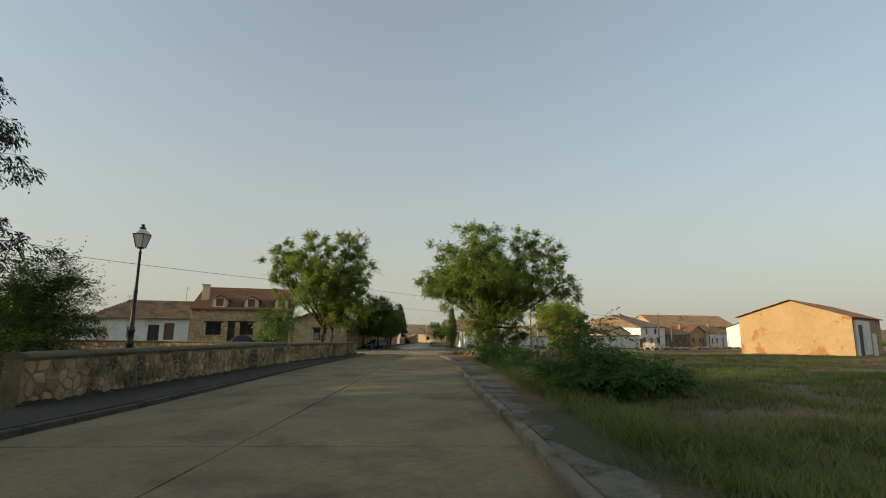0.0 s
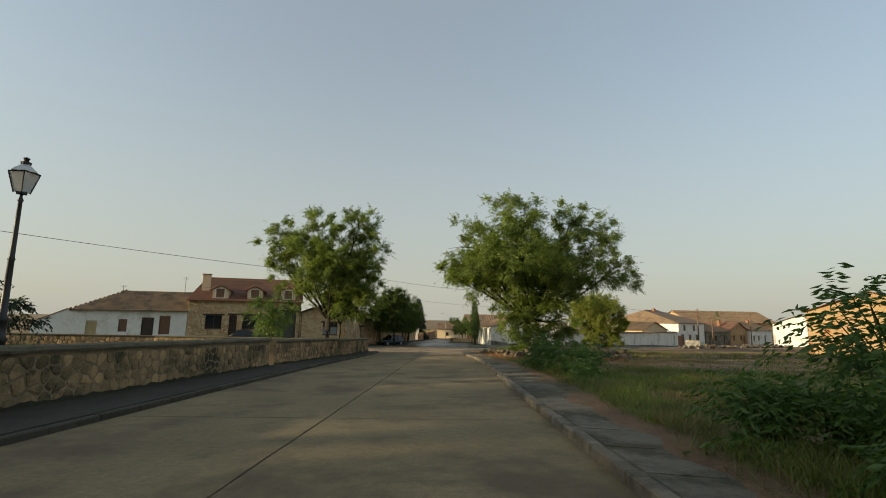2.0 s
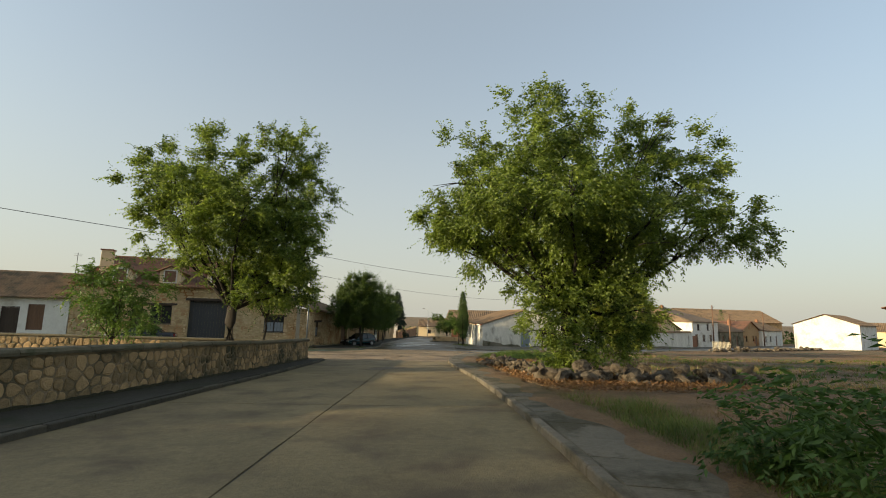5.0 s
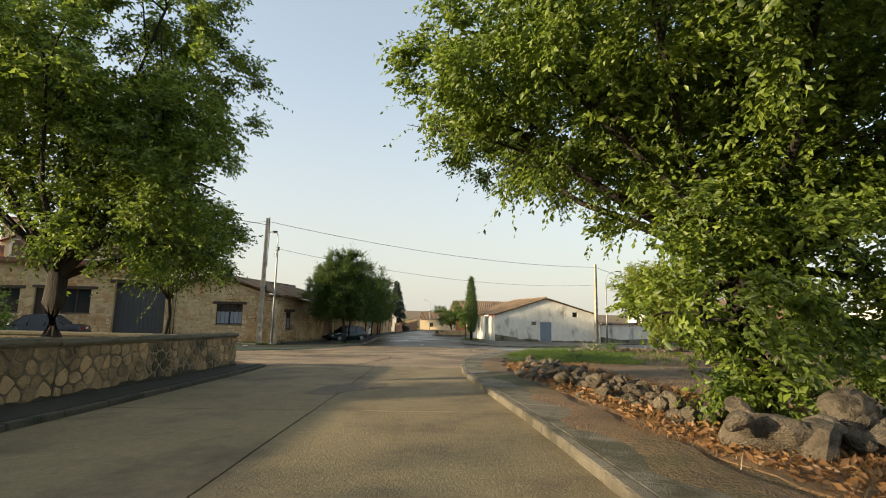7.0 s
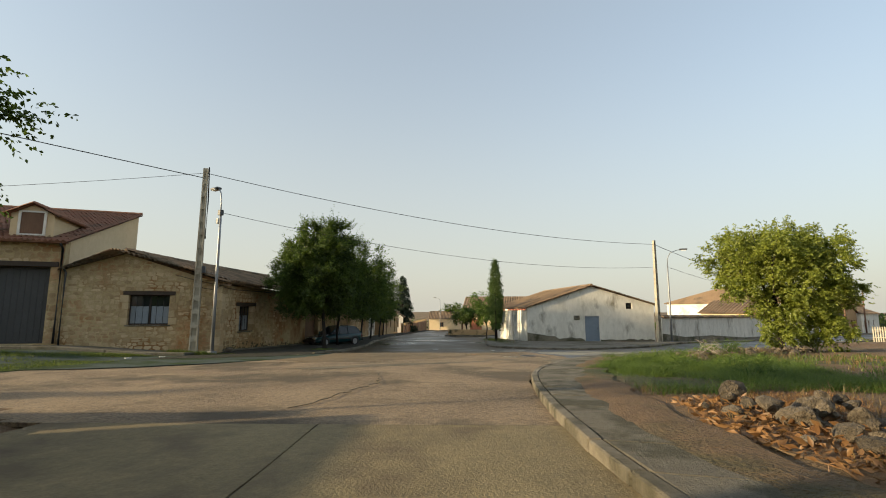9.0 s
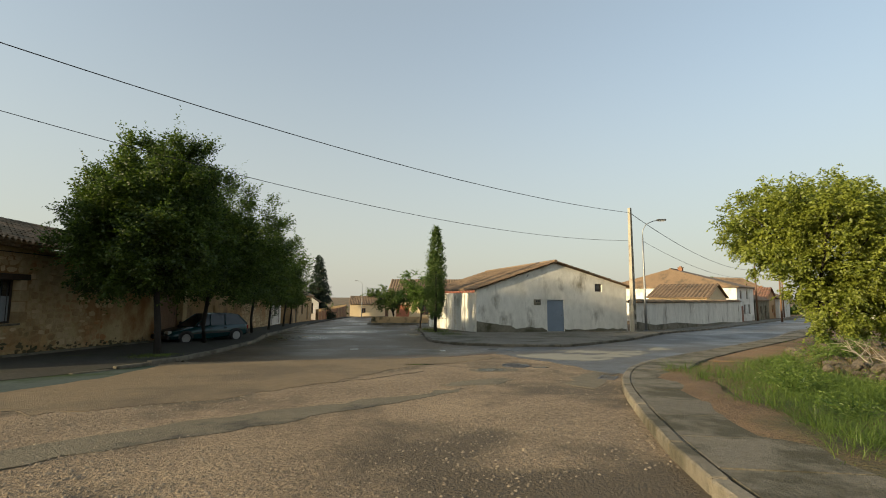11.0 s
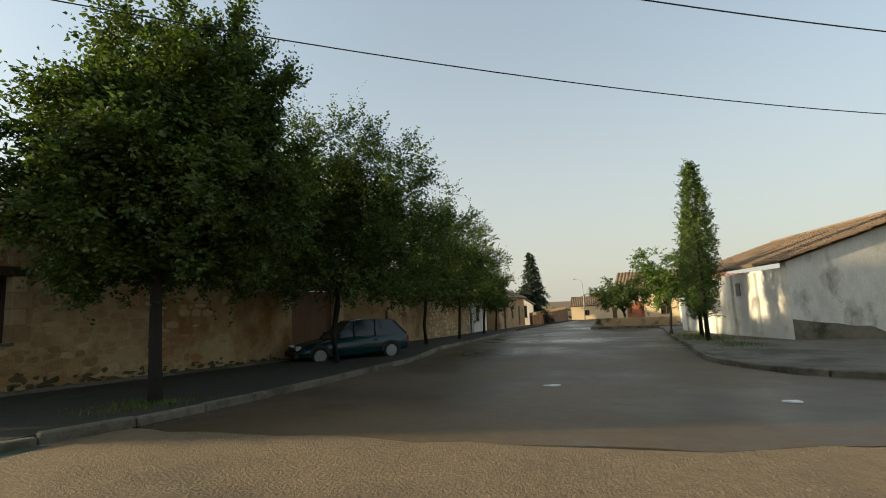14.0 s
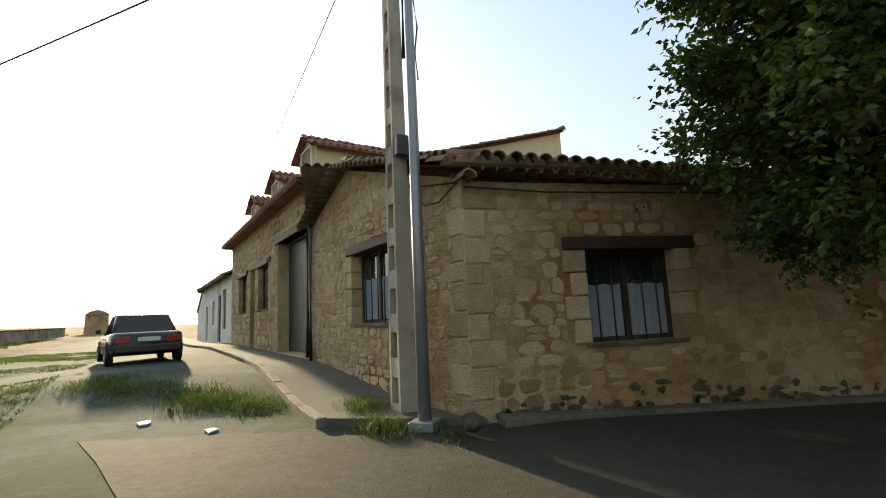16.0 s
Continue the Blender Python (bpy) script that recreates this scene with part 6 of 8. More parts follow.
lamp_corner = street_lamp(-14.03, 61.07, 6.5, 0.35, 150)
box_part("switch_box", lamp_corner, "plaster_white", 0.05, 0.19, -0.11, 0.11, 5.95, 6.2, 0.01, "small white switch box")
box_part("cable_clamp", lamp_corner, "dark_metal", -0.1, 0.12, -0.09, 0.09, 6.35, 6.6, 0.01)
tube_part("loose_cable", lamp_corner, "wire", [(0.06, -0.05, 5.7), (0.1, -0.08, 5.3), (0.05, -0.05, 4.9), (0.08, -0.07, 4.5)], 0.012, 5)
street_lamp(14.1, 79.6, 6.3, 1.05, -15)
street_lamp(-9.5, 150, 6.5, 1.2, 160)


def wooden_pole(x, y, h):
    p = tagged(group_at("wooden_pole", x, y, gf(x, y)), "weathered round wooden pole carrying cables", "utility pole", "utility poles")
    tube_part("shaft", p, "wood_brown", [(0, 0, -0.3), (0, 0, h)], [0.13, 0.09], 10)
    tube_part("crossarm", p, "dark_metal", [(-0.4, 0, h - 0.3), (0.4, 0, h - 0.3)], 0.03, 6)
    return p


for x, y, h in ((45.5, 107.5, 7.6), (66, 126, 7.5), (47.5, 105.8, 6.0), (88, 140, 7)):
    wooden_pole(x, y, h)


def wire_between(a, b, sag, thick=0.018):
    n = 26
    pts = []
    a, b = (a[0], a[1], a[2] + fall(a[1])), (b[0], b[1], b[2] + fall(b[1]))
    for k in range(n + 1):
        f = k / n
        pts.append((a[0] + (b[0] - a[0]) * f, a[1] + (b[1] - a[1]) * f, a[2] + (b[2] - a[2]) * f - 4 * sag * f * (1 - f)))
    bm = bmesh.new()
    add_tube(bm, pts, thick, 5)
    return tagged(part("overhead_cable", bm, "wire"), "thin black overhead cable sagging between poles", "cable", "overhead cables")


TOP1, TOP2 = (-14.82, 60.92, 8.5), (12.78, 78.75, 8.15)
wire_between(TOP1, TOP2, 0.72, 0.016)
wire_between((-14.03, 61.07, 6.6), (12.7, 78.9, 6.3), 0.9, 0.011)
wire_between((-14.82, 60.92, 8.25), (-43.6, 20.0, 8.35), 0.5, 0.02)
wire_between((-14.82, 60.92, 8.5), (-30.5, 55.5, 6.0), 0.15, 0.01)
wire_between(TOP2, (45.5, 107.5, 7.5), 1.1, 0.02)
wire_between((14.1, 79.6, 6.4), (45.5, 107.5, 6.6), 1.0, 0.014)
wire_between((45.5, 107.5, 7.4), (66, 126, 7.6), 0.5, 0.018)

# ---- park lantern ----
lan = tagged(group_at("park_lantern", -10.42, 16.5, 0.08), "black cast-iron park lamp post with four-sided lantern", "lamp post")
prof = [(0.17, -0.5), (0.17, 0.35), (0.12, 0.42), (0.12, 0.75), (0.16, 0.8), (0.1, 0.9), (0.1, 1.2), (0.14, 1.25), (0.075, 1.35), (0.06, 2.6), (0.075, 2.64), (0.055, 2.7), (0.042, 4.0), (0.06, 4.05), (0.03, 4.12), (0.03, 4.22)]
bm = bmesh.new()
add_tube(bm, [(0, 0, z) for _, z in prof], [r for r, _ in prof], 14)
part("post", bm, "black_iron", lan, "", True)
bm = bmesh.new()
add_tube(bm, [(0, 0, 4.2), (0, 0, 4.25)], [0.14, 0.14], 4)
for k in range(4):
    a = k * math.pi / 2 + math.pi / 4
    add_tube(bm, [(0.15 * math.cos(a), 0.15 * math.sin(a), 4.22), (0.29 * math.cos(a), 0.29 * math.sin(a), 4.72)], 0.014, 5)
    b = a + math.pi / 2
    add_tube(bm, [(0.29 * math.cos(a), 0.29 * math.sin(a), 4.72), (0.29 * math.cos(b), 0.29 * math.sin(b), 4.72)], 0.016, 5)
part("lantern_frame", bm, "black_iron", lan)
for k in range(4):
    a, b = k * math.pi / 2 + math.pi / 4, k * math.pi / 2 + 3 * math.pi / 4
    v = [(0.145 * math.cos(a), 0.145 * math.sin(a), 4.24), (0.145 * math.cos(b), 0.145 * math.sin(b), 4.24), (0.282 * math.cos(b), 0.282 * math.sin(b), 4.71), (0.282 * math.cos(a), 0.282 * math.sin(a), 4.71)]
    link_mesh("pane", v + [(x * 0.97, y * 0.97, z) for x, y, z in v], [(0, 1, 2, 3), (7, 6, 5, 4), (0, 4, 5, 1), (1, 5, 6, 2), (2, 6, 7, 3), (3, 7, 4, 0)], "frosted", lan)
bm = bmesh.new()
add_tube(bm, [(0, 0, 4.72), (0, 0, 4.74), (0, 0, 4.9), (0, 0, 4.93)], [0.33, 0.31, 0.12, 0.1], 4)
part("lantern_roof", bm, "frosted", lan, "pale lantern roof")
bm = bmesh.new()
add_tube(bm, [(0, 0, 4.92), (0, 0, 4.98), (0, 0, 5.0), (0, 0, 5.08), (0, 0, 5.11)], [0.1, 0.11, 0.04, 0.07, 0.01], 10)
part("finial", bm, "black_iron", lan)

# ---- plants ----


def leaf_quads(points, dirs, length, width, seed, fold=0.25, spread=0.35):
    """One folded two-sided leaf at each point, pointing along dirs; returns vertex and face arrays."""
    r = np.random.RandomState(seed)
    n = len(points)
    d = dirs + r.normal(0, spread, (n, 3))
    d /= np.linalg.norm(d, axis=1)[:, None] + 1e-9
    s = np.cross(d, r.normal(0, 1, (n, 3)))
    s /= np.linalg.norm(s, axis=1)[:, None] + 1e-9
    up = np.cross(s, d)
    size = r.uniform(0.7, 1.25, (n, 1))
    L, W = length * size, width * size
    a = points
    tip = points + d * L
    m1 = points + d * L * 0.45 + s * W * 0.5 + up * W * fold
    m2 = points + d * L * 0.45 - s * W * 0.5 + up * W * fold
    verts = np.stack([a, m1, tip, m2], 1).reshape(-1, 3)
    base = np.arange(n)[:, None] * 4
    faces = np.concatenate([base + np.array([[0, 1, 2]]), base + np.array([[0, 2, 3]])], 1).reshape(-1, 3)
    return verts, faces


def mesh_from_arrays(name, verts, faces, mat, parent=None):
    me = bpy.data.meshes.new(name)
    me.vertices.add(len(verts))
    me.vertices.foreach_set("co", np.asarray(verts, dtype=np.float32).ravel())
    k = faces.shape[1]
    me.loops.add(len(faces) * k)
    me.loops.foreach_set("vertex_index", np.asarray(faces, dtype=np.int32).ravel())
    me.polygons.add(len(faces))
    me.polygons.foreach_set("loop_start", np.arange(0, len(faces) * k, k, dtype=np.int32))
    me.update(calc_edges=True)
    me.materials.append(M[mat])
    ob = new(name, me)
    ob.parent = parent
    return ob


def twig_points(centres, outward, count, length, leaves, droop, r):
    """Leaf positions and directions along arching twigs that start at centres."""
    n = len(centres)
    d = outward + r.normal(0, 0.45, (n, 3))
    d /= np.linalg.norm(d, axis=1)[:, None] + 1e-9
    ln = length * r.uniform(0.6, 1.35, (n, 1)) * np.where(r.rand(n, 1) < 0.07, 1.9, 1.0)
    pts, dirs = [], []
    for k in range(leaves):
        f = (k + 0.5) / leaves
        p = centres + d * ln * f + np.array([0, 0, -1.0]) * droop * ln * f * f
        t = d + np.array([0, 0, -2.0]) * droop * f
        side = np.cross(t, np.array([0, 0, 1.0])) * (1 if k % 2 else -1)
        side /= np.linalg.norm(side, axis=1)[:, None] + 1e-9
        pts.append(p + r.normal(0, 0.02, (n, 3)))
        dirs.append(0.6 * t + 0.8 * side + np.array([0, 0, -0.3]))
    return np.concatenate(pts), np.concatenate(dirs)


def tree(name, label, x, y, trunk_r, fork, blobs, mat, twigs, leaves, leaf, twig_len=0.8, droop=0.35, seed=1, lean=(0, 0), base=None, shell=0.55, stray=0.05, shift=(0, 0), tuft_size=0.12, core=0):
    """A tapered trunk, limbs that reach into each clump of the crown, and a crown of leafy twigs. blobs: clumps as x, y, z, radius, height radius."""
    z0 = gf(x, y) + 0.05 if base is None else base
    blobs = [(b[0] + shift[0], b[1] + shift[1], *b[2:]) for b in blobs]
    t = tagged(group_at(name, x, y, z0), label, "tree")
    r = np.random.RandomState(seed)
    rr = random.Random(seed)
    bm = bmesh.new()
    top = Vector((lean[0], lean[1], fork))
    pts = [Vector((0, 0, -0.25)), Vector((0, 0, 0.08)), top * 0.35 + Vector((rr.uniform(-0.08, 0.08), rr.uniform(-0.08, 0.08), 0)), top * 0.7 + Vector((rr.uniform(-0.1, 0.1), rr.uniform(-0.1, 0.1), 0)), top]
    add_tube(bm, pts, [trunk_r * 1.5, trunk_r * 1.2, trunk_r, trunk_r * 0.9, trunk_r * 0.8], 10)
    part("trunk", bm, "bark", t, "", True)
    for bx, by, bz, br, bh in blobs:
        bm = bmesh.new()
        c = Vector((bx, by, bz))
        midp = top.lerp(c, 0.5) + Vector((rr.uniform(-0.3, 0.3), rr.uniform(-0.3, 0.3), -0.15 * (c - top).length * 0.3))
        add_tube(bm, [top - Vector((0, 0, 0.15)), top.lerp(midp, 0.5), midp, midp.lerp(c, 0.6), c], [trunk_r * 0.45, trunk_r * 0.3, trunk_r * 0.2, trunk_r * 0.12, trunk_r * 0.05], 7)
        for _ in range(5):
            a = Vector((rr.gauss(0, 1), rr.gauss(0, 1), rr.gauss(0.2, 0.8))).normalized()
            e = c + Vector((a.x * br, a.y * br, a.z * bh)) * rr.uniform(0.6, 0.95)
            s0 = midp.lerp(c, rr.uniform(0.2, 1.0))
            add_tube(bm, [s0, s0.lerp(e, 0.5) + Vector((0, 0, 0.12)), e], [trunk_r * 0.12, trunk_r * 0.07, 0.006], 5)
        part("limb", bm, "bark", t, "", True)
    total = sum(b[3] * b[3] * b[4] for b in blobs)
    cs, ds = [], []
    for bx, by, bz, br, bh in blobs:
        n = max(8, int(twigs * br * br * bh / total))
        m = max(6, n // 26)
        v = r.normal(0, 1, (m, 3))
        v /= np.linalg.norm(v, axis=1)[:, None]
        rad = (shell + (1 - shell) * r.rand(m, 1)) ** 0.8
        rad = np.where(r.rand(m, 1) < stray, rad * 1.2, rad)
        tuft = np.array([bx, by, bz]) + v * rad * np.array([br, br, bh])
        pick = r.randint(0, m, n)
        cs.append(tuft[pick] + r.normal(0, tuft_size, (n, 3)) * br)
        ds.append(v[pick] * np.array([1, 1, 0.8]) + np.array([0, 0, 0.1]))
        m = n // 6
        along = np.array(tuple(top)) + (np.array([bx, by, bz]) - np.array(tuple(top))) * r.uniform(0.35, 1.0, (m, 1))
        cs.append(along + r.normal(0, 0.3, (m, 3)))
        ds.append(r.normal(0, 1, (m, 3)))
    pts, dirs = twig_points(np.concatenate(cs), np.concatenate(ds), twigs, twig_len, leaves, droop, r)
    v, f = leaf_quads(pts, dirs, leaf[0], leaf[1], seed + 50)
    # larger hidden leaves added inside each clump to block light and darken the crown
    if core:
        inner = np.concatenate([np.array(b[:3]) + np.clip(r.normal(0, 0.26, (core, 3)), -0.45, 0.45) * np.array([b[3], b[3], b[4]]) for b in blobs if b[3] > 0.65])
        v2, f2 = leaf_quads(inner, r.normal(0, 1, inner.shape), leaf[0] * 1.5, leaf[1] * 1.5, seed + 51)
        v, f = np.concatenate([v, v2]), np.concatenate([f, f2 + len(v)])
    mesh_from_arrays("crown", v, f, mat, t)
    return t


def clumps(rx, rz, zc, n, seed, size=(0.45, 0.62), squash=0.85, narrow_top=0.0):
    """Clumps of a crown spread through an egg of radius rx and rz about height zc."""
    r = random.Random(seed)
    out = [(0, 0, zc, rx * 0.62, rz * 0.62)]
    for k in range(n):
        a = k * 2.399 + r.uniform(-0.3, 0.3)
        u = -0.9 + 1.8 * (k + 0.5) / n
        q = math.sqrt(1 - u * u) * (1 - narrow_top * max(0, u))
        s = r.uniform(*size)
        out.append((rx * (1 - s * 0.85) * q * math.cos(a) * 1.15, rx * (1 - s * 0.85) * q * math.sin(a) * 1.15, zc + rz * (1 - s * 0.75) * u, rx * s, rz * s * squash))
    return out


elm_blobs = [(-0.9, -0.6, 9.0, 2.0, 1.7), (-3.4, -0.3, 7.0, 1.9, 1.7), (-4.7, 0.2, 5.4, 1.3, 1.2), (-2.9, -1.0, 4.8, 1.8, 1.2), (-0.3, 0.0, 6.3, 2.3, 2.1), (2.8, -0.4, 8.7, 1.5, 1.7), (4.7, 0.2, 7.5, 1.6, 1.8), (5.7, -0.3, 5.6, 1.5, 1.25), (4.0, -0.8, 5.0, 1.6, 1.1), (2.3, 0.4, 6.4, 1.7, 1.6), (-1.5, 2.6, 6.4, 1.9, 1.8), (1.5, 2.9, 6.5, 1.9, 1.8), (3.4, 2.3, 5.5, 1.6, 1.4), (-0.6, -2.9, 6.0, 1.8, 1.6), (2.2, -2.6, 5.4, 1.6, 1.4), (-2.4, -2.4, 6.0, 1.5, 1.3), (-2.6, 1.9, 7.9, 1.4, 1.3), (-3.6, 1.4, 5.0, 1.3, 1.0), (-4.2, 3.8, 6.0, 1.3, 1.0), (-2.6, 4.1, 5.6, 1.4, 1.0), (-0.8, 4.4, 5.3, 1.5, 1.0), (1.0, 4.6, 4.9, 1.5, 1.0), (2.8, 4.0, 4.4, 1.5, 1.0), (0.4, -0.9, 3.9, 1.4, 1.2), (1.6, -1.0, 3.5, 1.3, 1.1), (-1.0, -0.5, 3.1, 1.2, 1.2), (0.2, -1.1, 2.5, 1.3, 1.2), (-1.1, -0.6, 1.5, 1.3, 1.1), (0.9, -0.5, 1.4, 1.4, 1.1), (2.0, -0.4, 2.3, 1.2, 1.2), (0.0, -0.9, 0.8, 1.2, 0.7)]
tree("elm_tree", "large leafy elm with drooping twigs and bushy foot", 3.5, 37.0, 0.3, 2.4, elm_blobs, "elm", 17000, 13, (0.108, 0.053), 0.42, 0.24, 3, core=150, shell=0.3, tuft_size=0.085, stray=0.12)
left_blobs = [(-3.3, -0.4, 8.2, 1.4, 1.1), (-4.1, 0.0, 7.5, 1.1, 1.1), (-3.6, -0.3, 6.3, 1.1, 1.0), (-1.9, 0.0, 7.4, 1.7, 1.6), (-0.7, -0.5, 8.7, 1.5, 1.4), (1.9, 0.0, 9.0, 1.6, 1.3), (2.6, 0.2, 7.4, 1.4, 1.6), (-2.3, -0.6, 5.2, 1.4, 1.2), (-0.2, 0.0, 6.1, 1.7, 1.5), (2.0, -0.3, 5.6, 1.5, 1.5), (2.3, 0.2, 3.4, 1.6, 1.4), (0.6, -0.4, 3.8, 1.1, 1.1), (-0.8, 2.2, 6.9, 1.5, 1.5), (1.6, 2.0, 7.0, 1.5, 1.4), (-1.0, -2.2, 6.6, 1.4, 1.4), (1.2, -2.2, 6.3, 1.4, 1.3), (3.2, -0.6, 4.6, 1.0, 1.0)]
tree("elm_tree", "forked elm behind the park wall with airy crown", -10.3, 39.6, 0.24, 2.4, left_blobs, "elm", 9600, 13, (0.11, 0.054), 0.42, 0.15, 8, core=130, shell=0.3, tuft_size=0.085, stray=0.15, base=0.0)
tree("sapling", "young tree with dense dark crown beside the park wall", -11.0, 44.8, 0.07, 2.3, clumps(2.2, 1.8, 4.4, 9, 4), "street_leaf", 1500, 13, (0.1, 0.06), 0.5, 0.3, 14, core=150)
tree("young_tree", "small bright green tree inside the park", -13.0, 36.3, 0.06, 1.2, clumps(1.45, 1.3, 2.7, 6, 6), "bright_leaf", 500, 13, (0.1, 0.055), 0.55, 0.5, 16)

street = [(-9.95, 64.75, 2.06, 2.4, 4.25, 3.1), (-11.25, 71.7, 3.0, 2.9, 4.7, 1.7), (-11.2, 78.6, 2.8, 2.6, 4.4, 1.3), (-11.9, 85.2, 2.6, 2.6, 4.5, 1.1), (-12.5, 92.5, 2.3, 2.5, 4.4, 0.9), (-13.4, 99.5, 1.5, 2.0, 3.7, 0.6)]
for k, (tx, ty, rx, rz, zc, dens) in enumerate(street):
    # a skirt of low clumps gives the crown its level underside
    skirt = [(0.6 * rx * math.cos(a), 0.6 * rx * math.sin(a), zc - 0.74 * rz, 0.48 * rx, 0.2 * rz) for a in [q * math.pi / 3 + k for q in range(6)]]
    crown = clumps(rx, rz, zc, 11, 30 + k, narrow_top=0.35)
    if k == 0:
        # tiers of clumps that narrow upwards
        crown = [(0.0, 0.0, 4.0, 1.6, 1.9)]
        for z, out, n, br, bh in ((2.4, 1.2, 7, 0.72, 0.42), (3.3, 1.7, 9, 0.8, 0.7), (4.3, 1.65, 9, 0.8, 0.7), (5.3, 1.3, 8, 0.75, 0.7), (6.2, 0.8, 6, 0.65, 0.65), (6.75, 0.35, 3, 0.5, 0.5)):
            for q in range(n):
                a = q * 2 * math.pi / n + z * 2
                crown.append((0.1 * (z - 3.5) + out * math.cos(a), 0.12 * (z - 3.5) + out * math.sin(a), z + 0.14 * math.sin(q * 2.6 + z), br, bh))
    tt = tree("street_tree", "street tree with slim dark trunk and dense green crown", tx, ty, 0.095 if k < 2 else 0.08, 2.5, crown if k == 0 else crown + skirt, "street_leaf", int((4300 if k < 2 else 1700) * dens), 12, (0.09, 0.052) if k < 2 else (0.1, 0.06), 0.42, -0.12, 30 + k, base=gf(tx, ty) + 0.1, stray=0.16, lean=(0.05 if k else -0.1, 0.08), core=110 if k == 0 else 200, shift=(-0.8, 0.85) if k == 0 else (0.35, 0) if k == 1 else (0, 0))
    tt["group"] = "street trees along the north pavement"
walnut_blobs = [(2.6 * math.cos(q * 0.785 + 0.2), 2.7 * math.sin(q * 0.785 + 0.2), 5.2 + 0.35 * (q % 2), 1.65, 1.35) for q in range(8)] + [(0.0, 0.0, 6.2, 2.2, 1.4), (-1.6, -1.2, 6.0, 1.7, 1.3), (1.7, -1.0, 6.1, 1.7, 1.3), (-2.9, -0.2, 4.1, 1.0, 1.0), (3.2, -0.8, 4.4, 1.2, 1.2), (0.4, -1.4, 3.4, 1.7, 1.5), (2.4, -0.9, 3.2, 1.7, 1.5), (1.2, -0.9, 1.7, 1.6, 1.4), (-0.5, -1.4, 1.8, 1.2, 1.2), (2.8, -0.6, 1.4, 1.4, 1.2), (3.6, 0.6, 3.0, 1.4, 1.4), (-1.5, -1.1, 2.9, 1.2, 1.2), (-1.1, -1.3, 1.5, 1.1, 1.0), (-2.2, -0.8, 3.8, 1.0, 0.9)]
walnut_blobs = [(0.93 * bx, 0.93 * by, bz - 0.25, 0.9 * br, 0.9 * bh) for bx, by, bz, br, bh in walnut_blobs]
tree("walnut_tree", "broad round tree with yellowing green leaves", 15.0, 67.5, 0.22, 2.2, walnut_blobs, "walnut_leaf", 8000, 12, (0.12, 0.066), 0.3, 0.2, 60, shell=0.4, core=220)
tree("bright_tree", "small bright green street tree beside the cypresses", -0.7, 86.5, 0.08, 1.6, clumps(1.7, 1.7, 3.0, 7, 9), "bright_leaf", 600, 12, (0.13, 0.08), 0.5, 0.2, 61)
tree("round_tree", "low dark round tree on the planting island", -2.9, 103.2, 0.12, 1.4, clumps(2.3, 1.3, 2.9, 8, 10), "street_leaf", 700, 12, (0.16, 0.09), 0.5, 0.3, 62)
for k, (tx, ty, rx, rz, zc, mt) in enumerate(((-18, 45.5, 0.5, 0.8, 1.6, "bright_leaf"),)):
    tree("ornamental_shrub", "small upright yellow-green shrub by the side street", tx, ty, 0.04, 0.6, clumps(rx, rz, zc, 4, 70 + k), mt, 220, 10, (0.09, 0.05), 0.35, 0.1, 70 + k)
for k, (tx, ty, rx, rz, zc) in enumerate(((-22, 165, 3.5, 3, 5), (-30, 160, 4, 3, 5), (-8, 178, 3, 3, 5.5), (2, 170, 3, 2.6, 5), (120, 100, 5, 4, 7), (-75, 75, 3.5, 3.2, 4.5))):
    tree("far_tree", "distant leafy tree among the village houses", tx, ty, 0.15, 1.6, clumps(rx, rz, zc, 8, 80 + k), "street_leaf", 420, 9, (0.32, 0.2), 0.8, 0.2, 80 + k)


def cypress(x, y, h, rad, seed, mat="cypress_leaf"):
    t = tagged(group_at("cypress", x, y, gf(x, y) + 0.1), "slim columnar cypress with upswept foliage", "tree", "cypresses by the barn")
    tube_part("trunk", t, "bark", [(0, 0, -0.2), (0, 0, h * 0.6)], [0.09, 0.03], 8)
    r = np.random.RandomState(seed)
    n = 1100 if h < 7 and y < 90 else 350
    z = 0.14 * h + (r.rand(n, 1) ** 0.85) * 0.86 * h
    f = (z / h - 0.14) / 0.86
    prof_r = rad * np.clip(np.sin(np.clip(f * 0.8 + 0.17, 0, 0.99) * math.pi), 0.02, 1) ** 1.05
    a = r.rand(n, 1) * 2 * math.pi
    q = np.sqrt(0.25 + 0.75 * r.rand(n, 1)) * (1 + 0.12 * np.sin(3 * a + z * 2))
    c = np.concatenate([prof_r * q * np.cos(a), prof_r * q * np.sin(a), z], 1)
    d = np.concatenate([0.35 * np.cos(a), 0.35 * np.sin(a), np.ones((n, 1))], 1)
    pts, dirs = twig_points(c, d, n, 0.26, 14, 0.0, r)
    v, fc = leaf_quads(pts, dirs * np.array([1, 1, 1.5]), 0.1, 0.042, seed)
    mesh_from_arrays("crown", v, fc, mat, t)
    return t


cypress(-0.2, 78.6, 6.4, 0.6, 1)
cypress(0.0, 81.4, 5.2, 0.55, 2)
cypress(-14.6, 96.5, 4.2, 0.75, 3)
cypress(70, 150, 9, 1.2, 4)


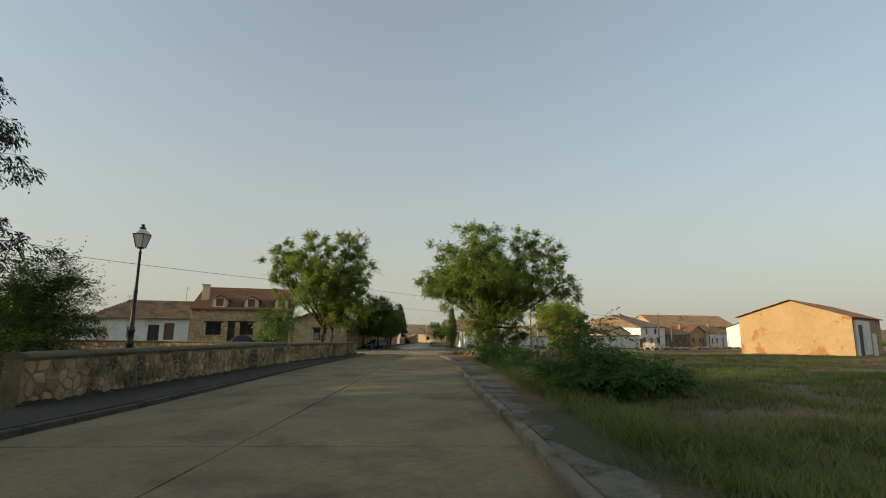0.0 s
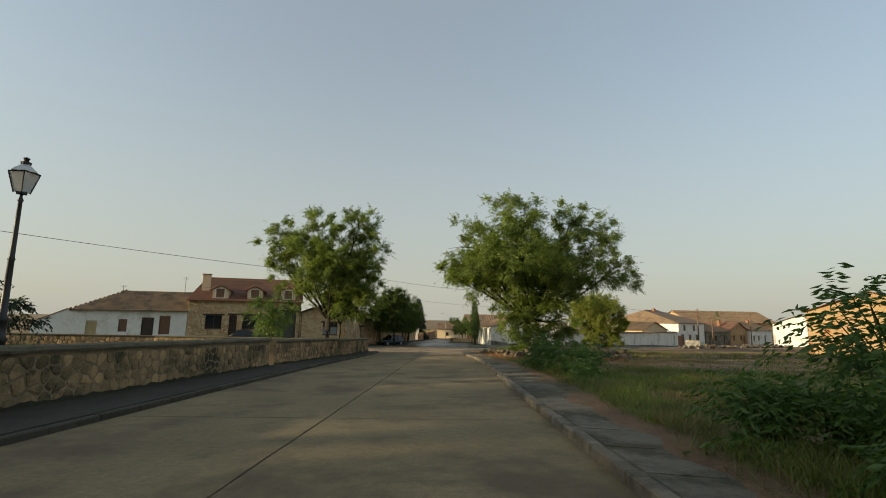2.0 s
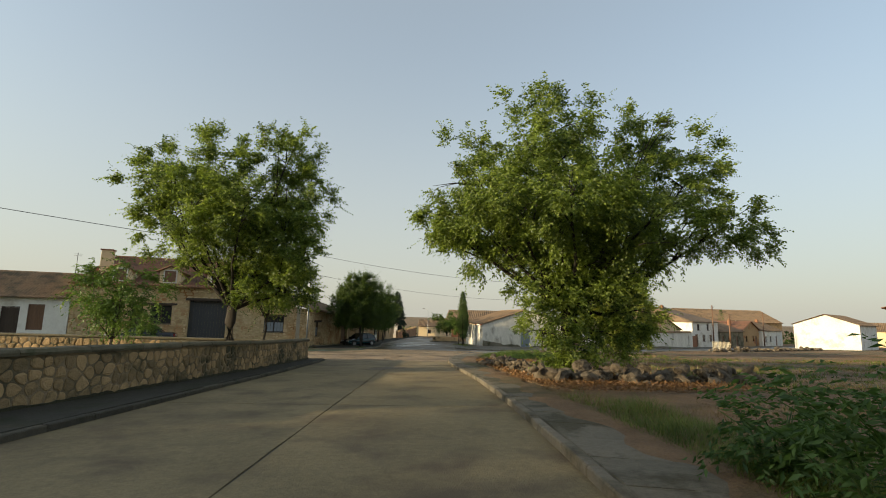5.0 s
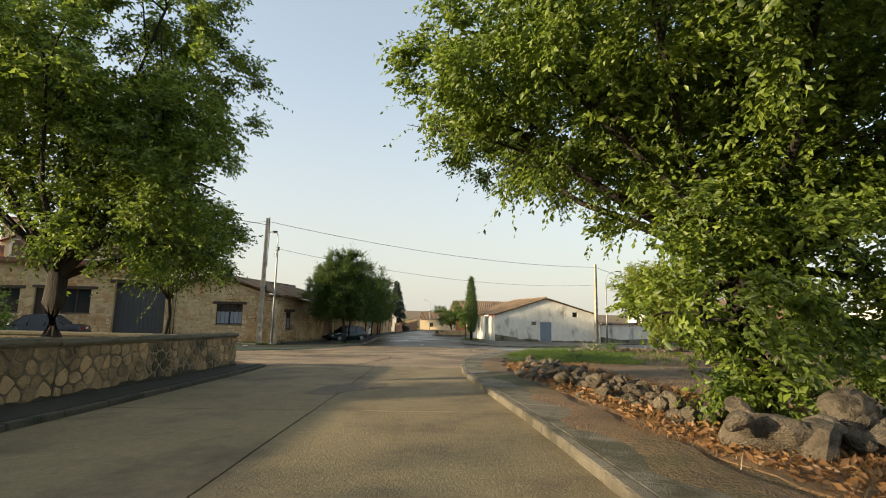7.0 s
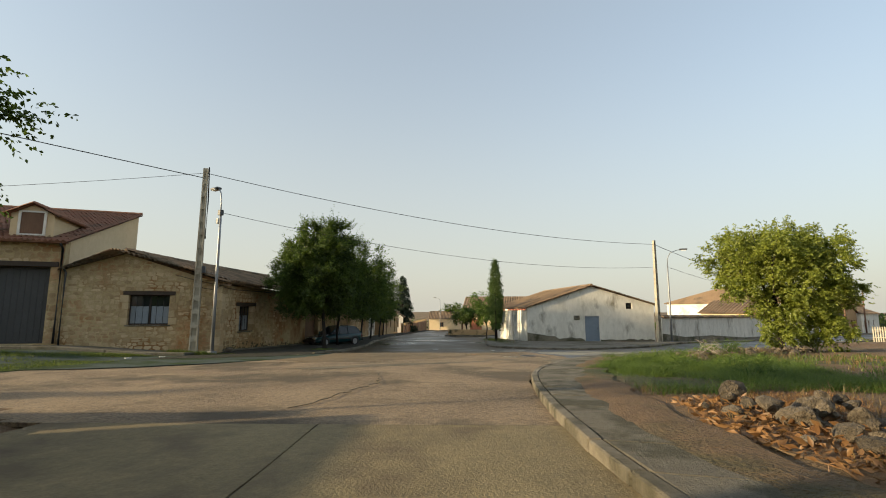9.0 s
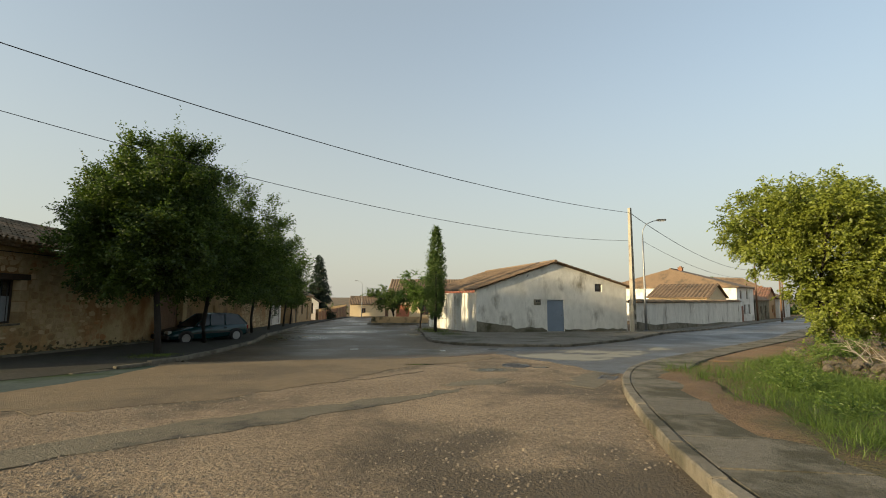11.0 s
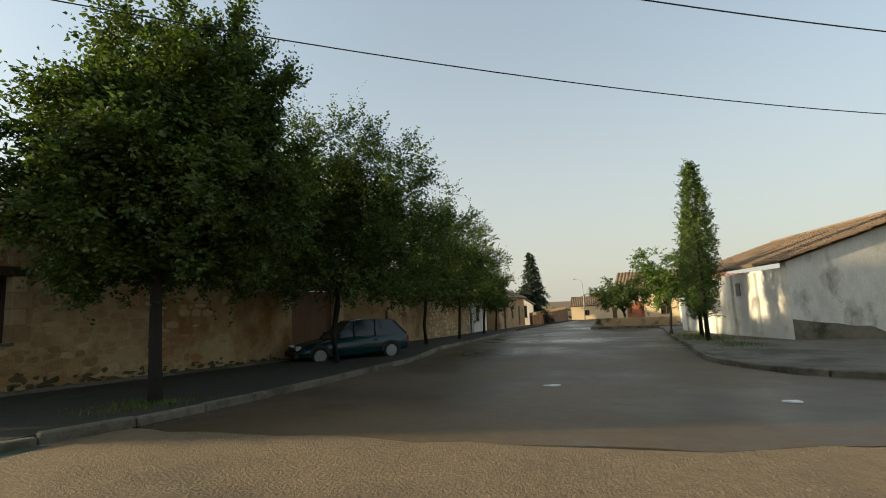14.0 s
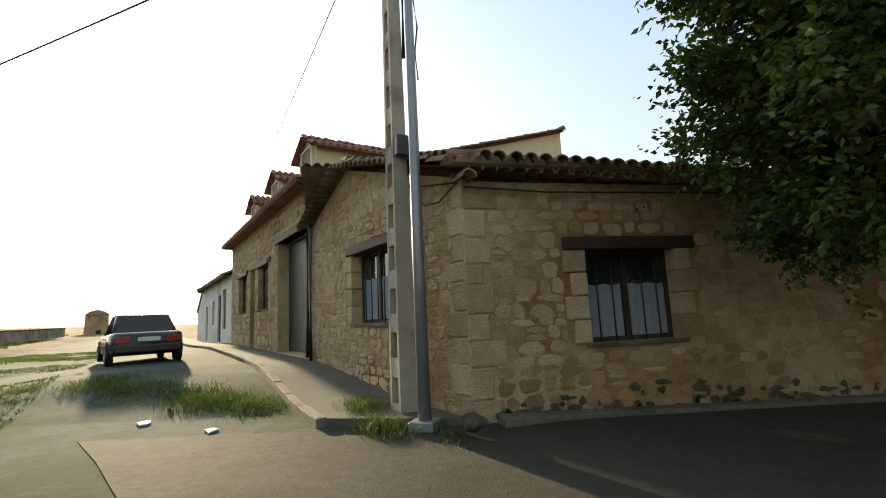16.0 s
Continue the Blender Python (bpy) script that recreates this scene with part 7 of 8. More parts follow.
def conifer(name, label, x, y, h, rad, seed, bare=0.1, droop=0.25, whorls=22, weep=0.0, needle=(0.1, 0.02)):
    """A conifer: straight stem, whorls of boughs, hanging sprays of needles."""
    t = tagged(group_at(name, x, y, gf(x, y)), label, "tree")
    tube_part("trunk", t, "bark", [(0, 0, -0.2), (0, 0, h * 0.5), (0, 0, h)], [0.028 * h, 0.016 * h, 0.01], 10)
    r = np.random.RandomState(seed)
    rr = random.Random(seed)
    bm = bmesh.new()
    cs, ds = [], []
    for k in range(whorls):
        f = bare + (1 - bare) * (k + rr.uniform(-0.2, 0.2)) / whorls
        z = h * f
        reach = rad * (1 - f) ** 0.8 * rr.uniform(0.85, 1.1) + 0.1
        for j in range(6):
            a = rr.uniform(0, 2 * math.pi)
            tip = Vector((reach * math.cos(a), reach * math.sin(a), z - droop * reach + 0.1 * reach))
            add_tube(bm, [(0, 0, z), (tip.x * 0.55, tip.y * 0.55, z + 0.05 * reach), tip], [0.04 * (1 - f) + 0.012, 0.02, 0.006], 5)
            m = max(4, int(reach * 9))
            for i in range(m):
                s = 0.15 + 0.85 * (i + rr.random()) / m
                wide_s = reach * 0.3 * (1 - s) + 0.08
                off = rr.uniform(-wide_s, wide_s)
                cs.append((tip.x * s - math.sin(a) * off, tip.y * s + math.cos(a) * off, z + (tip.z - z) * s * s))
                ds.append((math.cos(a) * 0.8, math.sin(a) * 0.8, -0.2 - weep))
    part("bough", bm, "bark", t)["kind"] = "stuff"
    pts, dirs = twig_points(np.array(cs), np.array(ds), len(cs), 0.38, 6, 0.35 + weep, r)
    v, f = leaf_quads(pts, dirs, needle[0], needle[1], seed)
    mesh_from_arrays("crown", v, f, "conifer_leaf", t)
    return t


conifer("cedar_tree", "large cedar with layered drooping boughs", -24.4, 21.5, 16.5, 7.5, 5, 0.1, 0.1, 17, 0.25, (0.26, 0.08))
cedar = [o for o in scene.objects if o.name == "cedar_tree"][0]
cedar["group"] = "park cedars"
# cedar copies added out of view to cast shade over the road and field
for cx, cy, ct in ((-16.5, -3.0, 70), (-24, 4.5, 150), (-34, 12.0, 260), (-15, -14, 20), (-19.5, 1.0, 200), (-28, 10.5, 310), (-29, -1.5, 40), (-24, -8.5, 110)):
    copy_thing(cedar, pose(cx, cy, fall(cy), 0, 0, ct))
conifer("spruce_tree", "tall dark spruce behind the street houses", -15.4, 130, 11, 2.7, 6, 0.06, 0.3, 34, 0.1, (0.34, 0.1))
tree("feathery_tree", "sparse feathery shrub tree with thin upright sprays", -11.1, 13.2, 0.08, 0.8, [(-0.5, 0, 2.0, 1.1, 1.1), (0.6, 0.1, 2.3, 0.8, 1.2), (0.1, -0.3, 1.3, 1.2, 0.8), (0.9, 0.3, 2.9, 0.4, 0.8), (-0.2, 0.4, 2.9, 0.7, 0.8), (-1.1, 0.2, 1.4, 0.8, 0.7)], "street_leaf", 2600, 13, (0.075, 0.03), 0.6, 0.0, 90, shell=0.2, stray=0.25)


r = np.random.RandomState(640)
woods = []
for k in range(70):
    ang = math.radians(r.uniform(26, 128))
    dist = r.uniform(195, 240)
    cx, cy, hh = dist * math.cos(ang) - 5, dist * math.sin(ang), r.uniform(2.2, 5.5)
    v = r.normal(0, 1, (260, 3))
    v /= np.linalg.norm(v, axis=1)[:, None]
    p = v * r.rand(260, 1) ** 0.4 * np.array([hh * 1.3, hh * 0.9, hh * 0.62]) + np.array([cx, cy, fall(cy) + hh * 0.55])
    woods.append(p)
wp = np.concatenate(woods)
wv, wf = leaf_quads(wp, r.normal(0, 1, wp.shape), 1.0, 0.7, 641)
tagged(mesh_from_arrays("far_woods", wv, wf, "street_leaf"), "low belt of distant trees beyond the village", "trees", kind="stuff")
dove = tagged(group_at("dovecote", -81.0, 27.4, 0.4), "round earth-walled dovecote with a low tiled roof", "dovecote")
bm = bmesh.new()
add_tube(bm, [(0, 0, -1.5), (0, 0, 1.0), (0, 0, 2.0)], [1.45, 1.35, 1.3], 24)
part("wall", bm, "plaster_earth", dove)
bm = bmesh.new()
add_tube(bm, [(0, 0, 2.0), (0, 0, 2.08), (0, 0, 2.5), (0, 0, 2.75)], [1.45, 1.42, 0.9, 0.1], 24)
part("roof", bm, "tile_brown", dove)


def weed_bush(x, y, h, rad, seed, stems=26, mat="weed_leaf", leaf=1.0):
    """A weed bush: arching stems with rows of narrow leaflets."""
    t = tagged(group_at("weed_bush", x, y, gf(x, y) + 0.05), "bushy green roadside weed with fern-like leaves", "bush", "roadside weed bushes")
    r = np.random.RandomState(seed)
    rr = random.Random(seed)
    bm = bmesh.new()
    fr_c, fr_d = [], []
    for _ in range(stems):
        a = rr.uniform(0, 2 * math.pi)
        q = rr.uniform(0, 0.35) * rad
        reach = rr.uniform(0.3, 1.0) * rad
        hh = h * rr.uniform(0.7, 1.08) * (1 - 0.3 * reach / rad)
        b = Vector((q * math.cos(a), q * math.sin(a), -0.05))
        e = Vector((reach * math.cos(a), reach * math.sin(a), hh))
        m = b.lerp(e, 0.5) + Vector((-0.12 * reach * math.cos(a), -0.12 * reach * math.sin(a), 0.2 * h))
        add_tube(bm, [b, m, e], [0.012, 0.009, 0.004], 5)
        for i in range(7):
            s = 0.25 + 0.75 * i / 6
            p = b.lerp(m, s / 0.55) if s < 0.55 else m.lerp(e, (s - 0.55) / 0.45)
            g = rr.uniform(0, 2 * math.pi)
            fr_c.append(tuple(p))
            fr_d.append((math.cos(g), math.sin(g), 0.35))
    part("stalk_tuft", bm, "weed_leaf", t)["kind"] = "stuff"
    pts, dirs = twig_points(np.array(fr_c), np.array(fr_d), len(fr_c), 0.62 * (h / 1.4) ** 0.5, 20, 0.35, r)
    v, f = leaf_quads(pts, dirs, 0.105 * leaf * min(1, h + 0.3), 0.034 * leaf * min(1, h + 0.3), seed, spread=0.1)
    mesh_from_arrays("foliage", v, f, mat, t)
    return t


for k, (x, y, h, rad) in enumerate(((4.0, 10.9, 2.1, 0.65), (4.1, 10.3, 1.3, 0.6), (4.8, 10.9, 1.15, 0.65), (4.4, 9.8, 0.85, 0.55), (5.2, 10.2, 0.8, 0.55), (3.4, 10.2, 0.6, 0.4), (2.75, 23.2, 1.35, 0.85), (3.3, 22.0, 1.3, 0.8), (4.0, 22.7, 1.2, 0.8), (2.75, 24.6, 0.9, 0.55), (3.4, 20.6, 0.7, 0.5), (4.3, 12.0, 1.0, 0.65), (3.5, 11.9, 0.9, 0.5), (5.8, 10.7, 0.75, 0.6), (5.4, 11.9, 0.9, 0.7), (3.1, 19.7, 0.5, 0.45), (6.4, 16.8, 0.4, 0.5))):
    weed_bush(x, y, h, rad, 100 + k, 13 if h > 0.7 else 9)


def grass(name, label, blades_at, height, width, seed, mat, lean=0.35):
    """A patch of grass blades, three quads bent to a tip each."""
    r = np.random.RandomState(seed)
    p = np.asarray(blades_at)
    n = len(p)
    a = r.rand(n) * 2 * math.pi
    hh = height * r.uniform(0.45, 1.25, n) * np.array([0.75 + 0.75 * noise.noise((q[0] * 0.8, q[1] * 0.8, seed)) for q in p])
    s = np.stack([-np.sin(a), np.cos(a), np.zeros(n)], 1) * (width * r.uniform(0.6, 1.3, n))[:, None] / 2
    d = np.stack([np.cos(a), np.sin(a), np.zeros(n)], 1) * (hh * r.uniform(0.1, lean * 2, n))[:, None]
    up = np.zeros((n, 3))
    up[:, 2] = hh
    v = np.stack([p - s, p + s, p + d * 0.35 + up * 0.55 - s * 0.8, p + d * 0.35 + up * 0.55 + s * 0.8, p + d + up], 1).reshape(-1, 3)
    b = np.arange(n)[:, None] * 5
    f = np.concatenate([b + np.array([[0, 1, 3]]), b + np.array([[0, 3, 2]]), b + np.array([[2, 3, 4]])], 1).reshape(-1, 3)
    ob = mesh_from_arrays(name, v, f, mat)
    return tagged(ob, label, "grass", kind="stuff")


def scatter(count, seed, region, keep):
    """Tufted points on the ground within a rectangle, where keep(x, y) allows."""
    r = np.random.RandomState(seed)
    out = []
    x0, x1, y0, y1 = region
    while len(out) < count:
        cx, cy = r.uniform(x0, x1), r.uniform(y0, y1)
        dens = 0.5 + 0.9 * noise.noise((cx * 0.28, cy * 0.28, seed))
        if r.rand() > dens or not keep(cx, cy):
            continue
        for _ in range(r.randint(5, 16)):
            x, y = cx + r.normal(0, 0.12), cy + r.normal(0, 0.12)
            if keep(x, y):
                out.append((x, y, gz(x, y) + 0.06))
    return out[:count]


def right_field(x, y):
    return x > edge_x(SIDE_RIGHT, y) - 0.2 + 0.35 * noise.noise((x * 0.9, y * 0.9, 2.0)) if y < 50 else not inside(x, y, ROAD_AREA)


grass("grass_verge", "rank green and yellow grass along the pavement", scatter(42000, 1, (2.5, 8.5, 1.5, 26), right_field), 0.2, 0.011, 1, "grass_green", 1.1)
grass("grass_verge", "dry straw-coloured grass along the pavement", scatter(20000, 2, (2.3, 8.5, 1.5, 30), right_field), 0.2, 0.008, 2, "grass_dry", 1.1)
grass("grass_field", "rank green grass and weeds over the field", scatter(48000, 3, (4.5, 20, 4, 27), right_field), 0.2, 0.016, 3, "grass_green", 0.9)
grass("grass_field", "patchy green field grass and weeds", scatter(14000, 33, (8, 34, 14, 40), right_field), 0.12, 0.028, 33, "grass_green", 1.2)
grass("grass_field", "dry brown stubble over the field", scatter(18000, 4, (4, 40, 2, 60), right_field), 0.075, 0.018, 4, "grass_dry", 1.2)
near_edge = lambda x, y: edge_x(SIDE_RIGHT, y) + 0.02 < x < edge_x(SIDE_RIGHT, y) + 1.3 + 0.5 * noise.noise((x, y * 0.4, 0.0))
grass("grass_verge", "tall yellow-green grass between pavement and weeds", scatter(24000, 21, (1.6, 4.8, 1.5, 31), near_edge), 0.3, 0.009, 21, "grass_green", 0.9)
grass("grass_verge", "tall straw-coloured grass between pavement and weeds", scatter(5000, 22, (1.6, 4.8, 1.5, 33), near_edge), 0.26, 0.007, 22, "grass_dry", 0.9)
grass("withered_grass", "withered reddish grass among the rubble stones", scatter(16000, 5, (0.8, 9, 33, 49), lambda x, y: edge_x(SIDE_RIGHT, y) + 0.02 < x < edge_x(SIDE_RIGHT, y) + 3.5), 0.13, 0.01, 5, "grass_red", 0.9)
grass("dry_grass", "dry straw grass beside the rubble stones", scatter(9000, 15, (0.9, 14, 33, 50), lambda x, y: x > edge_x(SIDE_RIGHT, y) + 0.3), 0.22, 0.01, 15, "grass_dry", 0.6)
far_field = lambda x, y: not inside(x, y, ROAD_AREA) and x > edge_x(SIDE_RIGHT, min(y, 46)) + 6 and noise.noise((x * 0.12, y * 0.2, 9.0)) > -0.15
grass("field_weeds", "rank green weeds in strips across the field", scatter(16000, 23, (7, 46, 30, 62), far_field), 0.24, 0.03, 23, "grass_green", 0.5)
grass("field_weeds", "dry yellow weeds in strips across the field", scatter(13000, 24, (7, 46, 24, 62), far_field), 0.22, 0.026, 24, "grass_dry", 0.5)
RED = [(0.45, 45.5), (0.9, 41.2), (1.25, 38.0), (1.75, 34.0), (2.3, 32.0), (5.5, 32.6), (9.0, 34.2), (6.0, 36.5), (3.4, 40.0), (2.6, 44.0), (2.2, 47.5), (0.9, 47.8)]
tagged(sheet("earth_verge", RED, 0.1, "dry_earth", 0.15, 0.5, 0.3), "dry reddish earth below the tumbled stones", "ground", kind="structure")
RED2 = [(8.0, 64.1), (6.3, 62.4), (5.6, 61.6), (6.6, 61.2), (9.2, 62.6), (13.2, 66.4), (12.4, 67.2)]
tagged(sheet("earth_verge", RED2, 0.095, "dry_earth", 0.07, 0.4, 0.04), "dry reddish earth beside the east pavement", "ground", kind="structure")
CORNER = [(0.6, 48), (1.05, 52.0), (2.05, 56.2), (3.2, 58.8), (4.9, 60.9), (8.5, 63.2), (10.5, 62.0), (9.0, 58.5), (7.5, 54), (6.5, 49)]
grass("corner_grass", "lush green grass on the street corner", scatter(60000, 6, (0.9, 11, 48, 66), lambda x, y: inside(x + 0.9 * noise.noise((x * 1.1, y * 1.1, 3.0)), y + 0.9 * noise.noise((x * 1.1, y * 1.1, 8.0)), CORNER) and not inside(x, y, RED2)), 0.27, 0.0065, 6, "grass_lush", 1.5)
for k, (x, y, h, rad) in enumerate(((2.6, 54.6, 0.35, 0.45), (3.4, 56.3, 0.4, 0.5), (4.3, 57.6, 0.42, 0.5), (5.4, 58.4, 0.5, 0.55), (4.4, 55.4, 0.4, 0.5), (3.6, 53.4, 0.4, 0.5), (5.0, 53.6, 0.5, 0.6), (6.2, 54.6, 0.5, 0.6), (2.4, 51.6, 0.35, 0.45), (4.0, 51.0, 0.45, 0.55), (7.2, 59.6, 0.7, 0.6), (8.6, 60.4, 0.8, 0.7))):
    weed_bush(x, y, h, rad, 400 + k, 14, "grass_lush", 0.55)
HEAP = [(5.3, 56.2), (6.3, 57.7), (7.5, 59.4), (9.2, 61.0), (11.0, 62.5)]
straw = random.Random(66)
spots = [(x + straw.gauss(0, 0.4), y + straw.gauss(0, 0.4)) for x, y in even(HEAP, 60) for _ in range(40)]
grass("dry_grass", "bleached straw among the stones of the broken wall", [(x, y, gz(x, y) + 0.15) for x, y in spots], 0.3, 0.007, 67, "grass_dry", 0.5)
for k, (bx, by, turn, length) in enumerate(((5.7, 56.6, 40, 0.9), (6.3, 57.4, 160, 0.8), (6.9, 58.4, 75, 1.0), (7.6, 59.2, 210, 0.9))):
    b = tagged(group_at("dead_branch", bx, by, gf(bx, by) + 0.36, turn), "dry bleached branch lying over the rubble stones", "branch", "dead branches on the rubble")
    bm = bmesh.new()
    add_tube(bm, [(-length / 2, 0, -0.12), (-length / 6, 0.06, 0.05), (length / 5, -0.03, 0.16), (length / 2, 0.08, 0.2)], [0.014, 0.012, 0.009, 0.004], 6)
    for q in range(5):
        x0 = length * (-0.3 + 0.15 * q)
        z0 = 0.02 + 0.05 * q
        add_tube(bm, [(x0, 0.0, z0), (x0 + 0.14, straw.uniform(-0.25, 0.25), z0 + straw.uniform(0.05, 0.25)), (x0 + 0.32, straw.uniform(-0.4, 0.4), z0 + straw.uniform(0.05, 0.4))], [0.006, 0.004, 0.002], 5)
    part("limb", bm, "dead_wood", b)
grass("park_grass", "short dry park lawn behind the wall", scatter(9000, 7, (-30, -5.4, 4, 44), lambda x, y: x < edge_x(SIDE_LEFT, y) - 0.5), 0.16, 0.016, 7, "grass_green")
for k, (x, y, n, hgt, sx, sy) in enumerate(((-15.2, 60.4, 900, 0.15, 0.3, 0.14), (-14.4, 60.65, 1300, 0.16, 0.32, 0.18), (-13.6, 61.3, 250, 0.09, 0.3, 0.1), (-9.95, 64.5, 1100, 0.085, 0.3, 0.4), (-18.3, 55.7, 1500, 0.1, 0.4, 0.3), (-17.7, 56.5, 1300, 0.09, 0.35, 0.3), (-17.1, 57.3, 1500, 0.1, 0.35, 0.3), (-16.5, 58.1, 1700, 0.11, 0.35, 0.25), (-16.1, 58.8, 1300, 0.1, 0.3, 0.2), (-0.2, 79.5, 700, 0.18, 0.5, 0.9), (-0.1, 83, 700, 0.2, 0.5, 1.2), (0.3, 76.6, 500, 0.12, 0.4, 0.6))):
    r = np.random.RandomState(200 + k)
    pts = []
    for _ in range(n):
        px, py = x + r.normal(0, sx), y + r.normal(0, sy)
        pts.append((px, py, gz(px, py) + (0.1 if k in (0, 3, 9, 10, 11) else 0.01)))
    grass("weed_tuft", "tuft of green weeds on the pavement's edge", pts, hgt, 0.012, 300 + k, "grass_green", 0.8)["kind"] = "stuff"
mossy = lambda x, y: y < 54.2 + 0.36 * (x + 20) and noise.noise((x * 0.35, y * 0.35, 6.0)) > -0.2
pts = [(x, y, z - 0.06) for x, y, z in scatter(30000, 31, (-34, -14.6, 45.5, 57), mossy)]
grass("moss_grass", "low mossy grass spreading over the side street", pts, 0.06, 0.02, 31, "grass_green", 0.9)
grass("moss_grass", "rough green grass beside the far side street", scatter(9000, 32, (-75, -33, 24, 47), lambda x, y: y < 44 + 0.4 * (x + 33)), 0.32, 0.05, 32, "grass_green", 0.9)
r = np.random.RandomState(88)
lp = []
while len(lp) < 9000:
    x, y = r.uniform(0.3, 9.0), r.uniform(32, 47.5)
    if inside(x, y, RED):
        lp.append((x, y, gz(x, y) + 0.11 + r.uniform(0, 0.06)))
lv, lf = leaf_quads(np.array(lp), r.normal(0, 1, (9000, 3)) * np.array([1, 1, 0.25]), 0.12, 0.05, 89)
tagged(mesh_from_arrays("leaf_litter", lv, lf, "grass_red"), "withered brown leaf litter below the stones", "leaf litter", kind="stuff")

# ---- rubble stones ----
rock_meshes = []
for k in range(7):
    bm = bmesh.new()
    bmesh.ops.create_icosphere(bm, subdivisions=2, radius=0.5)
    for v in bm.verts:
        d = v.co.normalized()
        q = [Vector((math.sin(k * 3.1 + i * 1.9), math.cos(k * 1.7 + i * 2.3), math.sin(k * 2.3 + i * 4.1) * 0.8)).normalized() for i in range(9)]
        v.co *= min([1.12] + [0.74 / max(0.2, d.dot(n)) for n in q]) + 0.2 * noise.noise(d * 2.6 + Vector((0, k * 5.3, 0))) + 0.12 * noise.noise(d * 6 + Vector((k * 2.2, 0, 0)))
        v.co.z *= 0.8
    me = bpy.data.meshes.new("rubble_stone")
    bm.to_mesh(me)
    bm.free()
    me.materials.append(M["boulder"])
    rock_meshes.append(me)


def rubble(name, label, path, count, spread, size, seed, layers=2):
    """A tumbled dry-stone wall: stones heaped along a line."""
    rr = random.Random(seed)
    thing = tagged(group_at(name, path[0][0], path[0][1], gf(*path[0])), label, "stone wall", kind="structure")
    pts = even(path, count)
    for k in range(count):
        x, y = pts[k]
        for lay in range(layers):
            s = rr.uniform(*size) * (1 - 0.25 * lay)
            if lay and rr.random() < 0.35:
                continue
            ox, oy = rr.gauss(0, spread), rr.gauss(0, spread)
            ob = new("rubble_stone", rock_meshes[rr.randrange(7)])
            ob.parent = thing
            ob.matrix_basis = Matrix.Translation((x + ox - path[0][0], y + oy - path[0][1], gz(x, y) - gz(*path[0]) + 0.05 + s * 0.28 + lay * s * 0.6)) @ pose(0, 0, 0, rr.uniform(-25, 25), rr.uniform(-25, 25), rr.uniform(0, 360)) @ Matrix.Diagonal((s * rr.uniform(0.9, 1.4), s, s * rr.uniform(0.75, 1.05), 1))
    return thing


rubble("rubble_wall", "tumbled pale limestone boulders beside the pavement", [(1.8, 46.5), (1.7, 42), (2.1, 39), (2.6, 36.6), (3.1, 34.9)], 130, 0.42, (0.12, 0.42), 1, 3)
rubble("rubble_wall", "line of pale limestone boulders at the field's edge", [(2.2, 34.9), (4.2, 35.0), (6.4, 35.4), (9.5, 36.3)], 38, 0.3, (0.22, 0.75), 2, 3)
rubble("rubble_wall", "broken dry-stone wall in weeds behind the corner", [(5.3, 56.2), (6.3, 57.7), (7.5, 59.4), (9.2, 61.0), (12.2, 63.6), (16, 66.8)], 85, 0.34, (0.16, 0.46), 3, 4)
rubble("field_wall", "low dry-stone field wall before the houses", [(30, 78), (38, 84), (48, 92), (58, 99)], 50, 0.25, (0.4, 0.8), 4, 2)
scrap = random.Random(9)
for x, y, s in ((-13.45, 61.55, 0.34), (-16.0, 57.6, 0.1)):
    ob = new("loose_stone", rock_meshes[scrap.randrange(7)])
    ob.matrix_basis = Matrix.Translation((x, y, gz(x, y) + s * 0.3 + (0.1 if y > 61 else 0))) @ pose(0, 0, 0, 0, 0, scrap.uniform(0, 360)) @ Matrix.Diagonal((s, s, s * 0.8, 1))
    tagged(ob, "loose pale stone lying by the roadside", "stone", "loose stones")
for x, y in ((-4.3, 68.2), (-15.3, 57.5), (-14.65, 58.5), (-0.95, 67.0)):
    out = [(x + rng.uniform(0.06, 0.2) * math.cos(a), y + rng.uniform(0.04, 0.1) * math.sin(a)) for a in [k * 0.9 for k in range(7)]]
    tagged(sheet("litter", out, gf(x, y) + 0.03, "paper", 0, 1, 0.02), "scrap of white litter on the road", "litter", "litter on the road")


# ---- picket fence beside the east street ----
fence_at = group_at("picket_fence", 32.7, 83.4, 0.12 + gf(32.7, 83.4), -52)
tagged(fence_at, "low white weathered picket fence by the bushes", "fence")
for k in range(14):
    bm = bmesh.new()
    add_prism(bm, [(k * 0.16, -0.1), (k * 0.16 + 0.085, -0.1), (k * 0.16 + 0.085, 1.2), (k * 0.16 + 0.042, 1.3), (k * 0.16, 1.2)], 0.02)
    part("slat", bm, "pole_concrete", fence_at)
for z in (0.3, 0.95):
    box_part("rail", fence_at, "pole_concrete", -0.05, 2.3, 0.022, 0.05, z, z + 0.06)

